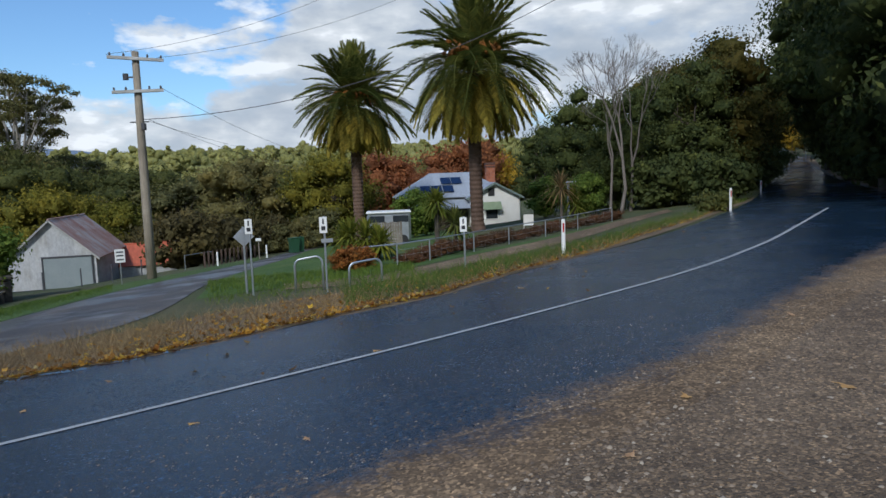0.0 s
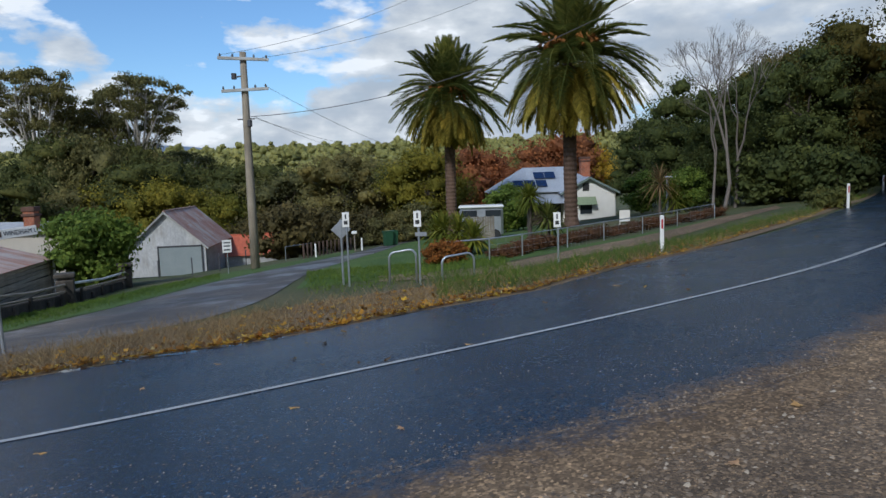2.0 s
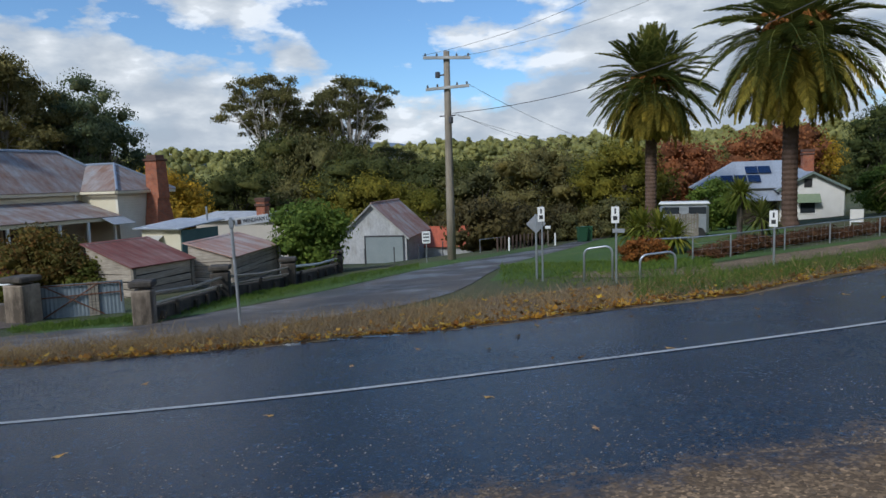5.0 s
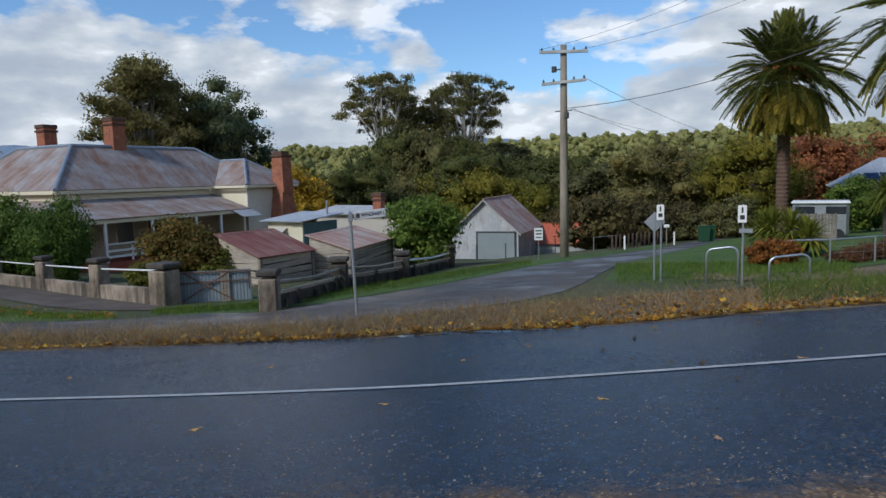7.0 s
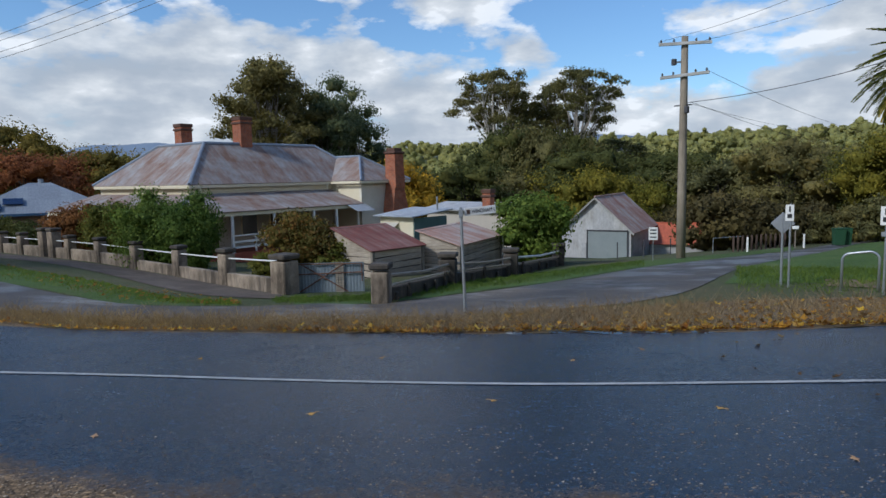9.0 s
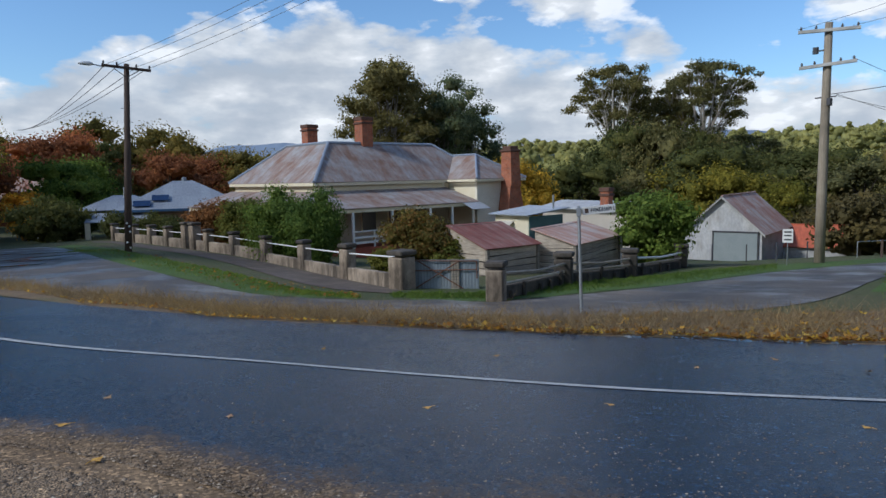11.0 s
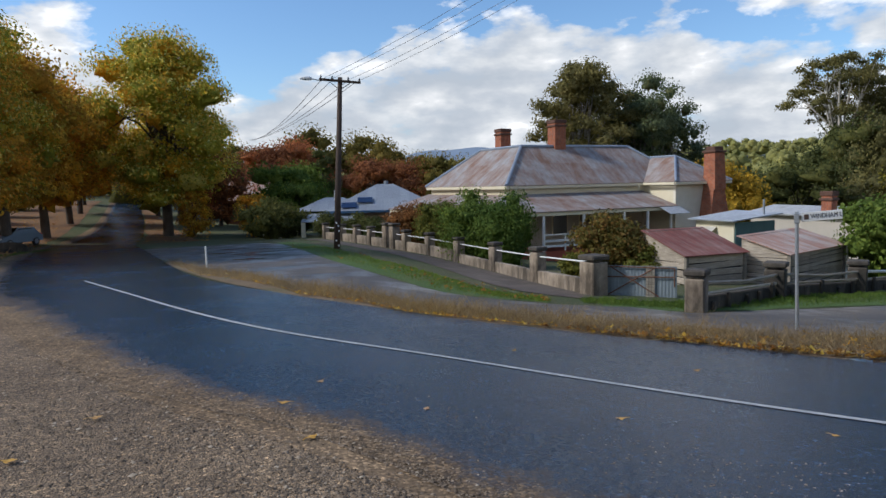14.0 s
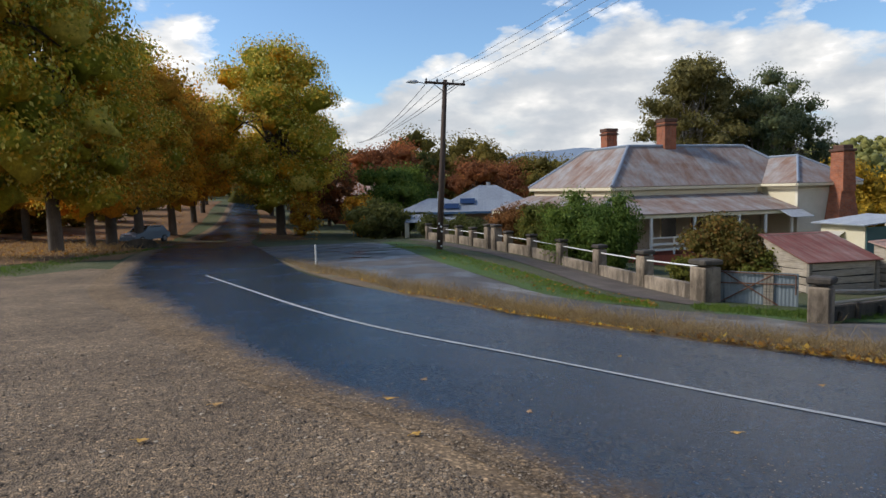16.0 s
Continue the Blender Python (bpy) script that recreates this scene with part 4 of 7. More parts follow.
# tall gums
gum_a = make_gum("tall dark green gum tree with a dense domed crown", 22, 4.4, 8.0, M["l_euc"], 30000, 0.19, 1, 36, 4, 1.45, M["bark_pale"], 0.36, 0.9)
gum_d = make_gum("broad dark gum tree with a low rounded crown", 18, 5.2, 5.0, M["l_gum_blue"], 30000, 0.19, 6, 40, 4, 1.5, M["bark_pale"], 0.36, 0.9)
gum_b = make_gum("open olive green gum tree with sky between its limbs", 23, 5.0, 14.0, M["l_euc"], 20000, 0.17, 2, 20, 7, 0.9, M["bark_white"], 0.15, 0.9, 0.75, 1.1)
# behind the old house; and beyond the shed
place(gum_a, [(58.2, 78, 20, 0.96, 0.98)], "gums behind the house")
place(gum_d, [(52.9, 82, 130, 1.04, 0.95), (55.4, 84, 20, 1.0, 0.85), (50.6, 86, 200, 0.7, 0.7)], "gums behind the house")
place(gum_b, [(39.0, 88, 0, 1.0, 1.0), (32.6, 90, 70, 1.02, 1.05), (36.0, 92, 160, 0.86, 0.9), (84.3, 120, 15, 0.52), (82.4, 130, 15, 0.5), (29.0, 98, 250, 0.66, 0.9)], "gums in the valley")
# valley woods
wood_a = make_tree("woodland_tree", "dense dark green tree in the valley wood", 13, 6.0, 1.0, M["l_dark"], M["bark"], 7500, 0.2, 3, clumps=26)
wood_b = make_tree("woodland_tree", "olive brown valley tree with a rounded crown", 11, 5.5, 0.8, M["l_euc"], M["bark"], 7500, 0.2, 4, clumps=26)
wood_c = make_tree("woodland_tree", "yellow-green tree in the valley wood", 8, 4.6, 0.4, M["l_wattle"], M["bark"], 9000, 0.16, 5, clumps=24)
sa, sb, sc = [], [], []
for i in range(30):
    a = 9 + 1.35 * i + rr.randn() * 0.5
    d = (72, 88, 104)[i % 3] + rr.randn() * 5
    (sa if rr.rand() < 0.55 else sb).append((a, d, rr.rand() * 360, (0.55 + 0.45 * rr.rand() ** 1.5) * (0.7 if a > 41 else 1), 0.75 + 0.35 * rr.rand()))
for i in range(16):
    a = 9 + 2.4 * i + rr.randn() * 0.6
    (sa if rr.rand() < 0.4 else sb).append((a, 128 + rr.randn() * 10, rr.rand() * 360, (0.8 + 0.25 * rr.rand()) * (0.65 if a > 41 else 1), 1.0 + 0.2 * rr.rand()))
sa += [(38.6, 84, 10, 1.2, 0.95), (33.4, 86, 140, 1.2, 0.95), (29.4, 92, 60, 1.0, 0.9)]
sb += [(36.2, 82, 80, 1.35, 0.95), (31.2, 88, 220, 1.25, 0.9)]
sc += [(30.5, 62, 0, 0.95), (28.2, 66, 60, 0.85), (32.8, 70, 100, 1.15), (26.5, 62, 200, 0.75), (9.5, 64, 0, 1.0), (11.5, 72, 40, 0.85)]
place(wood_a, sa, "valley woods")
place(wood_b, sb, "valley woods")
place(wood_c, sc, "valley woods")
shrub_a = make_tree("shrub", "dull brown-green shrub behind the shed", 3.4, 2.6, 0.1, M["l_scrub"], M["bark"], 2600, 0.2, 6, clumps=18, category="shrub")
place(shrub_a, [(21.5, 50, 0, 1.1), (19.3, 52, 90, 1.0), (17.2, 56, 200, 0.9), (23.6, 58, 20, 1.1), (36, 56, 0, 1.3), (38.5, 58, 50, 1.2), (41, 60, 80, 1.2), (14.5, 66, 10, 1.0), (43.5, 62, 110, 1.1)], "shrubs along the lane")
# autumn trees round the white house
red_a = make_tree("maple_tree", "russet red maple in autumn leaf", 9, 5.0, 0.8, M["l_red"], M["bark"], 7000, 0.2, 7, clumps=28)
place(red_a, [(5.0, 82, 0, 1.05), (-1.6, 84, 120, 1.1), (2.0, 90, 60, 0.8)], "autumn maples")
yel_a = make_tree("autumn_tree", "golden yellow tree in autumn leaf", 8, 3.6, 0.8, M["l_yellow"], M["bark"], 6000, 0.19, 8, clumps=24)
place(yel_a, [(-3.7, 88, 0, 1.15), (-28.0, 118, 80, 0.6), (-27.2, 116, 10, 0.5), (47.2, 62, 40, 1.0), (46.0, 64, 140, 0.8), (12.5, 95, 30, 0.7)], "yellow autumn trees")
# dark trees right of the white house
dk_a = make_tree("dark_tree", "dense dark green broadleaf tree", 14, 6.0, 0.6, M["l_shade"], M["bark"], 13000, 0.2, 9, clumps=36)
dk_b = make_tree("dark_tree", "olive and bronze tree in dense leaf", 15, 6.0, 0.6, M["l_bronzegreen"], M["bark"], 13000, 0.2, 10, clumps=36)
place(dk_a, [(-12.0, 62, 0, 0.72), (-8.4, 74, 90, 0.62), (-16.5, 60, 150, 0.7), (-19.8, 52, 210, 0.66), (-10.2, 82, 30, 0.75), (-22.3, 62, 60, 0.72), (-14, 50, 250, 0.45)], "trees beyond the path")
place(dk_b, [(-18.3, 66, 0, 0.78), (-22.6, 56, 80, 0.76), (-24.3, 74, 120, 0.72), (-20.6, 58, 300, 0.72), (-27.0, 128, 0, 0.9), (-29.5, 100, 40, 0.8), (-25.6, 118, 200, 0.7), (-28.3, 140, 90, 1.0)], "trees beyond the path")
gum_c = make_tree("gum_tree", "huge dark gum tree overhanging the road", 21, 8.5, 3.0, M["l_shade"], M["bark"], 17000, 0.25, 12, clumps=60, droop=0.8, thin=0.22)
place(gum_c, [(-33.2, 46, 0, 0.86), (-36.5, 36, 120, 0.8), (-31.0, 62, 60, 0.8), (-41, 30, 200, 0.75), (-29.6, 78, 10, 0.75)], "dark trees over the road")
# bank of undergrowth right of the road
bank_bush = make_tree("shrub", "dark undergrowth shrub on the road bank", 3.0, 2.6, 0.0, M["l_shade"], M["bark"], 3000, 0.22, 13, clumps=18, category="shrub")
place(bank_bush, [(-33.6, 50, 0, 1.1), (-35.5, 44, 50, 1.2), (-38, 34, 90, 1.1), (-32.0, 60, 20, 1.2), (-31, 75, 70, 1.2), (-40.5, 27, 170, 1.1), (-22.2, 44, 50, 0.8), (-24.0, 56, 80, 1.0), (-25.2, 68, 80, 1.0), (-20.4, 47, 50, 1.0), (-17.6, 46, 10, 0.9)], "bank undergrowth")
place(make_tree("shrub", "dull olive hedge shrub behind the avenue", 3.6, 3.2, 0.0, M["l_olive"], M["bark"], 3000, 0.22, 23, clumps=18, category="shrub"), [(119, 58, 0, 1.0), (116.5, 64, 40, 1.1), (114, 69, 90, 0.95), (112, 74, 150, 1.1), (109.5, 76, 200, 1.0), (107.5, 84, 20, 1.1), (105.5, 92, 70, 1.1), (103.8, 104, 130, 1.1), (102.2, 120, 10, 1.2)], "hedge behind the avenue")
# the avenue
plane_a = make_tree("plane_tree", "tall plane tree turning yellow and green", 17, 6.6, 2.6, M["l_plane"], M["bark"], 42000, 0.16, 14, clumps=62, thin=0.27)
plane_b = make_tree("plane_tree", "orange-brown plane tree of the avenue", 13, 6.2, 2.2, M["l_orange"], M["bark"], 22000, 0.175, 15, clumps=50, thin=0.26)
place(plane_a, [(92.2, 72, 0, 1.12, 1.12), (108.7, 46, 100, 0.98, 0.92), (113.0, 40, 200, 1.08, 0.95), (91.2, 92, 50, 1.0), (105.0, 55, 300, 0.85, 0.9)], "avenue of plane trees")
place(plane_b, [(100.6, 72, 0, 1.15), (103.0, 61, 80, 1.12), (106.4, 52, 160, 0.9), (99.0, 90, 40, 1.1), (98.3, 110, 200, 1.1), (92.9, 110, 260, 1.0), (98.0, 135, 100, 1.0), (93.3, 135, 20, 1.0), (95.6, 190, 0, 1.2), (110.5, 66, 20, 1.0)], "avenue of plane trees")
# beyond the blue-roofed house
place(make_tree("autumn_tree", "dull red autumn tree beyond the houses", 10, 5.0, 0.8, M["l_red"], M["bark"], 7000, 0.2, 16, clumps=26),
      [(84.0, 105, 0, 1.15), (81.8, 112, 60, 1.3), (75.6, 110, 120, 1.1), (88.2, 92, 60, 0.95), (72.6, 118, 10, 1.15)], "autumn trees beyond the houses")
place(make_tree("garden_tree", "bright green garden tree", 7, 3.6, 0.3, M["l_green"], M["bark"], 6500, 0.18, 17, clumps=26),
      [(83.0, 68, 0, 0.95), (84.3, 72, 80, 0.62), (81.6, 84, 80, 1.1), (82.0, 66, 100, 0.7)], "garden trees")
place(make_tree("garden_tree", "dark upright conifer-like tree", 11, 2.2, 0.3, M["l_dark"], M["bark"], 4200, 0.24, 18, clumps=26, top=0.75), [(80.0, 88, 0, 0.95)])
place(make_tree("autumn_tree", "yellow-olive tree beyond the roofs", 11, 5.2, 0.8, M["l_olive"], M["bark"], 7000, 0.2, 19, clumps=26),
      [(74.3, 125, 0, 1.35), (70.2, 120, 100, 1.2), (67.6, 130, 50, 1.25), (64.6, 140, 150, 1.1), (62, 135, 10, 1.0), (72.2, 132, 200, 1.25), (76.3, 128, 300, 1.5), (86.4, 120, 30, 1.1), (80.6, 128, 80, 1.5)], "trees beyond the roofs")
place(make_tree("autumn_tree", "orange leafed small tree", 5, 2.2, 0.3, M["l_orange"], M["bark"], 2600, 0.2, 20, clumps=18), [(85.7, 66, 0, 0.8), (90.3, 70, 60, 0.9)])


# far woods on the hills: too many to count
def far_woods(name, mat, count, d0, d1, per, size, seed, tall=1.0, low=0.5):
    """Crowns standing shoulder to shoulder: a rough lump each, with leaf clumps over it."""
    rng = np.random.RandomState(seed)
    out, cl = [], []
    for k in range(count):
        a = rng.uniform(-12, 118)
        d = d0 + (d1 - d0) * rng.rand() ** 1.1
        p = np.array(spot(a, d))
        h, w = (7 + 7 * rng.rand()) * tall, 3.2 + 3.4 * rng.rand() ** 1.4
        for t in range(3):
            o = np.array((rng.randn() * w * 0.4, rng.randn() * w * 0.4, h * (low + 0.16 * t)))
            cl.append((*(p + o), w * (0.95 - 0.2 * t)))
            m = per // 3
            q = rng.randn(m, 3)
            q /= np.linalg.norm(q, axis=1)[:, None]
            q[:, 2] = np.abs(q[:, 2]) - 0.25
            out.append(leaf_cards(p + o + q * w * (0.95 - 0.2 * t) * (0.75 + 0.35 * rng.rand(m, 1)), q, size, rng, 1.3))
    V = np.concatenate(out)
    return quads_mesh(name, V, np.arange(len(V)).reshape(-1, 4), mat), core_mesh(name, mat, cl, rng, 0.72, 0.9)


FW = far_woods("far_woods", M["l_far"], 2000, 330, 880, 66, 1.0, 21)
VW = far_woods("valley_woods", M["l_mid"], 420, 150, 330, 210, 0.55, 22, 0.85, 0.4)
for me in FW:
    tagged(new("far_woods", me), "olive green gum forest on the far hills, sunlight and haze put into its colour", "forest", kind="stuff")
for me in VW:
    tagged(new("valley_woods", me), "dull green gum forest in the valley, cloud shade put into its colour", "forest", kind="stuff")


def bare_tree(az, d, h, seed, label):
    rng = np.random.RandomState(seed)
    ob = thing("bare_tree", at(az, d), label, "tree")
    mb, tw = MB(), MB()

    def grow(p, v, l, r, depth):
        q = p + v * l
        mid = p + v * l * 0.5 + Vector(rng.randn(3)) * l * 0.04
        (mb if depth < 3 else tw).tube([p, mid, q], [r, r * 0.85, r * 0.7], 7 if depth < 3 else 4, False)
        if depth >= 7:
            return
        for k in range(2 if depth < 3 else 3):
            s = Vector(rng.randn(3)) * (0.2 if depth < 2 else 0.4)
            w = (v + s + Vector((0, 0, 0.3))).normalized()
            grow(q, w, l * (0.62 + 0.16 * rng.rand()), r * 0.62, depth + 1)

    grow(Vector((0, 0, -0.3)), Vector((0.04, 0, 1)), h * 0.3, h * 0.0105, 0)
    part("trunk", mb, M["bark_grey"], ob, smooth=True)
    part("twig_crown", tw, M["bark_grey"], ob)
    return ob


bare_tree(-14.5, 44, 12.5, 3, "leafless tree with pale grey slender trunks")
bare_tree(-13.7, 45, 10.0, 8, "leafless tree with pale grey slender trunks")
bare_tree(-15.3, 46, 11.5, 5, "leafless tree with pale grey slender trunks")
bare_tree(98.6, 150, 24, 9, "tall leafless tree behind the avenue")

# ---- the old house ----
def hip_roof(mb_list, x0, x1, y0, y1, eave, rise, k):
    """Four slopes over a rectangle, ridge along its longer side; k: run of the hips."""
    if (y1 - y0) >= (x1 - x0):
        a, b = Vector(((x0 + x1) / 2, y0 + k, eave + rise)), Vector(((x0 + x1) / 2, y1 - k, eave + rise))
        fs = [[(x1, y0, eave), (x1, y1, eave), b, a], [(x0, y1, eave), (x0, y0, eave), a, b], [(x0, y0, eave), (x1, y0, eave), a], [(x1, y1, eave), (x0, y1, eave), b]]
    else:
        a, b = Vector((x0 + k, (y0 + y1) / 2, eave + rise)), Vector((x1 - k, (y0 + y1) / 2, eave + rise))
        fs = [[(x0, y0, eave), (x1, y0, eave), b, a], [(x1, y1, eave), (x0, y1, eave), a, b], [(x0, y1, eave), (x0, y0, eave), a], [(x1, y0, eave), (x1, y1, eave), b]]
    for f in fs:
        mb_list.append(MB().sheet(f, 0.05))


def chimney(parent, x, y, z0, z1, w, cap=True):
    c = part("chimney", MB().box((x, y, (z0 + z1) / 2), (w, w, z1 - z0), bev=0.02), M["brick"], parent, "red brick chimney with a corbelled top")
    part("chimney_cap", MB().box((x, y, z1 - 0.36), (w + 0.14, w + 0.14, 0.14), bev=0.02).box((x, y, z1 - 0.06), (w + 0.1, w + 0.1, 0.24), bev=0.02), M["brick_dark"], c)
    return c


M["brick_dark"] = plain("sooty_brick", (0.07, 0.04, 0.03), (0.15, 0.075, 0.05), 4, 0.95)


def old_house():
    gz = float(land(-37, 20))
    H0 = EYE
    ob = thing("old_house", pose(-34.5, 15.5, 0, 0, 0, 6), "long cream weatherboard house with a rusty hipped iron roof and verandah", "house")
    floor, gut, att, eave = H0 - 4.1, H0 - 1.72, H0 - 0.72, H0 - 0.16
    # walls of the main block (behind the verandah) and of the wing
    def wall(x0, x1, y0, y1, z0, z1, mat, label):
        return part("wall", MB().box(((x0 + x1) / 2, (y0 + y1) / 2, (z0 + z1) / 2), (abs(x1 - x0), abs(y1 - y0), z1 - z0)), mat, ob, label)
    X1, X0, Y0, Y1 = -3.3, -14.4, 3.3, 18.2
    wall(X1 - 0.2, X1, Y0, Y1, gz - 1, eave - 0.02, M["render"], "pale rendered front wall under the verandah")
    wall(X0, X0 + 0.2, Y0, Y1, gz - 1, eave - 0.02, M["render"], "")
    wall(X0 + 0.2, X1 - 0.2, Y0, Y0 + 0.2, gz - 1, eave - 0.02, M["render"], "")
    wall(X0 + 0.2, X1 - 0.2, Y1 - 0.2, Y1, gz - 1, eave - 0.02, M["render"], "")
    # frieze and gutter
    for c, s in (((-2.98, 10.75, eave - 0.13), (0.1, 15.7, 0.2)), ((-8.85, 2.95, eave - 0.13), (11.7, 0.1, 0.2))):
        part("gutter", MB().box(c, s, bev=0.02), M["cream"], ob, "cream painted gutter")
    for c, s in (((-3.24, 10.75, eave - 0.42), (0.06, 15.0, 0.36)), ((-8.85, 3.24, eave - 0.42), (11.1, 0.06, 0.36))):
        part("frieze", MB().box(c, s), M["cream"], ob)
    x0, x1, y0, y1, k, r = -14.8, -2.9, 2.9, 18.6, 3.2, eave + 2.62
    A, B, C, D = (x1 - k, y0 + k, r), (x1 - k, y1 - k, r), (x0 + k, y1 - k, r), (x0 + k, y0 + k, r)
    part("roof", MB().sheet([(x1, y0, eave), (x1, y1, eave), B, A], 0.05), M["roof_old"], ob, "grey corrugated iron roof streaked with rust")
    part("roof", MB().sheet([(x0, y0, eave), (x1, y0, eave), A, D], 0.05), M["roof_old"], ob)
    part("roof", MB().sheet([(x1, y1, eave), (x0, y1, eave), C, B], 0.05), M["roof_old"], ob)
    part("roof", MB().sheet([(x0, y1, eave), (x0, y0, eave), D, C], 0.05), M["roof_old"], ob)
    part("roof", MB().sheet([A, B, C, D], 0.05), M["roof_old"], ob)
    for p, q in (((x1, y0, eave), A), ((x0, y0, eave), D), (A, B), (A, D), ((x1, y1, eave), B)):
        part("ridge_cap", MB().tube([Vector(p) + Vector((0, 0, 0.03)), Vector(q) + Vector((0, 0, 0.03))], 0.11, 6), M["steel_blue"], ob, "blue-grey ridge capping")
    # wing
    wx, wy0, wy1 = -0.3, 14.4, 18.9
    wall(-0.5, wx, wy0, wy1, gz - 1, eave - 0.02, M["boards"], "cream weatherboard wall")
    wall(-7, -0.5, wy0, wy0 + 0.2, gz - 1, eave - 0.02, M["cream"], "smooth cream side wall")
    wall(-7, -0.5, wy1 - 0.2, wy1, gz - 1, eave - 0.02, M["boards"], "")
    we = eave - 0.0
    p = (-2.6, 16.65, we + 1.75)
    q = (-7.2, 16.65, we + 1.75)
    part("roof", MB().sheet([(0.05, 14.05, we), (0.05, 19.25, we), p], 0.05), M["roof_old"], ob)
    part("roof", MB().sheet([(-7.2, 14.05, we), (0.05, 14.05, we), p, q], 0.05), M["roof_old"], ob)
    part("roof", MB().sheet([(0.05, 19.25, we), (-7.2, 19.25, we), q, p], 0.05), M["roof_old"], ob)
    for a in ((0.05, 14.05, we), (0.05, 19.25, we), q):
        part("ridge_cap", MB().tube([Vector(a) + Vector((0, 0, 0.03)), Vector(p) + Vector((0, 0, 0.03))], 0.09, 6), M["steel_blue"], ob)
    part("gutter", MB().box((0.02, 16.65, we - 0.12), (0.1, 5.2, 0.17), bev=0.02), M["cream"], ob)
    part("gutter", MB().box((-1.6, 14.0, we - 0.12), (3.2, 0.1, 0.17), bev=0.02), M["cream"], ob)
    part("downpipe", MB().tube([(-2.86, 3.6, eave - 0.2), (-2.86, 3.6, eave - 0.55)], 0.05, 8), M["cream"], ob)
    part("downpipe", MB().tube([(-2.86, 13.6, eave - 0.2), (-2.86, 13.6, eave - 0.55)], 0.05, 8), M["cream"], ob)
    # verandah: floor, roof, beam, posts, rail
    part("verandah_floor", MB().box((-1.6, 7.2, (floor + gz - 0.8) / 2), (3.0, 14.0, floor - gz + 0.8), bev=0.03), M["floor_red"], ob, "red painted verandah floor and edge")
    part("verandah_floor", MB().box((-8.7, 1.65, (floor + gz - 0.8) / 2), (11.2, 2.9, floor - gz + 0.8), bev=0.03), M["floor_red"], ob)
    part("verandah_roof", MB().sheet([(0.15, -0.15, gut), (0.15, 14.2, gut), (-3.24, 14.2, att), (-3.24, 3.24, att)], 0.04), M["roof_old"], ob, "rust-streaked iron verandah roof")
    part("verandah_roof", MB().sheet([(-15.0, -0.15, gut), (0.15, -0.15, gut), (-3.24, 3.24, att), (-15.0, 3.24, att)], 0.04), M["roof_old"], ob)
    part("ridge_cap", MB().tube([(0.15, -0.15, gut + 0.02), (-3.24, 3.24, att + 0.02)], 0.08, 6), M["steel_blue"], ob)
    part("beam", MB().box((0.0, 7.1, gut - 0.17), (0.12, 14.2, 0.2), bev=0.01), M["cream"], ob)
    part("beam", MB().box((-7.5, 0.0, gut - 0.17), (15.0, 0.12, 0.2), bev=0.01), M["cream"], ob)
    post = MB().box((0, 0, 0), (0.15, 0.15, gut - 0.25 - floor), bev=0.02).mesh("post", M["white"])
    ys = (0.0, 3.66, 6.6, 9.75, 11.7, 13.7)
    for y in ys:
        part("post", post, None, ob, m=pose(0, y, (gut - 0.25 + floor) / 2), label="white timber post")
    for x in (-3, -6, -9, -12, -15):
        part("post", post, None, ob, m=pose(x, 0, (gut - 0.25 + floor) / 2))
    rail = MB()
    for z, h in ((floor + 0.98, 0.08), (floor + 0.62, 0.13), (floor + 0.3, 0.13)):
        rail.box((0, 5.2, z), (0.05, 2.95, h), bev=0.01)
    rail.box((0, 5.2, floor + 0.5), (0.09, 0.09, 1.0), bev=0.01)
    part("railing", rail, M["white"], ob, "white timber verandah railing")
    # doors and windows under the verandah
    for y, w, z0, z1, nm in ((4.4, 0.95, 0.0, 2.1, "door"), (7.2, 1.1, 0.7, 2.1, "window"), (9.3, 0.9, 0.0, 2.1, "door"), (11.6, 1.1, 0.7, 2.1, "window")):
        fr = part(nm, MB().box((X1 + 0.02, y, floor + (z0 + z1) / 2), (0.08, w + 0.16, z1 - z0 + 0.1), bev=0.01), M["cream"], ob)
        part("pane" if nm == "window" else "panel", MB().box((X1 + 0.05, y, floor + (z0 + z1) / 2), (0.06, w, z1 - z0 - 0.06)), M["glass"] if nm == "window" else M["brown"], fr)
    # small hood and awning by the wing
    part("awning", MB().sheet([(1.1, 12.6, gut - 0.45), (1.1, 14.3, gut - 0.45), (0.1, 14.3, gut - 0.02), (0.1, 12.6, gut - 0.02)], 0.03), M["roof_new"], ob, "small pale tin hood")
    # roof chimneys and the tapered wing chimney
    chimney(ob, -10.9, 7.6, eave + 1.9, H0 + 4.0, 0.86)
    chimney(ob, -6.3, 9.2, eave + 1.9, H0 + 4.25, 0.92)
    mb = MB()
    y = 17.35
    prof = ((gz - 0.5, 0.85), (H0 - 2.4, 0.82), (H0 - 0.75, 0.52), (H0 + 1.75, 0.45))
    for (za, wa), (zb, wb) in zip(prof, prof[1:]):
        c = [(-0.25, y - wa, za), (0.75, y - wa, za), (0.75, y + wa, za), (-0.25, y + wa, za)]
        e = [(-0.25, y - wb, zb), (0.65, y - wb, zb), (0.65, y + wb, zb), (-0.25, y + wb, zb)]
        for i in range(4):
            j = (i + 1) % 4
            mb.face([c[i], c[j], e[j], e[i]])
    mb.face(e)
    c = part("chimney", mb, M["brick"], ob, "tall tapered red brick chimney against the wall")
    part("chimney_cap", MB().box((0.2, y, H0 + 1.78), (1.1, 1.1, 0.16), bev=0.03).box((0.2, y, H0 + 1.98), (0.8, 0.8, 0.26), bev=0.03), M["brick_dark"], c)
    return ob


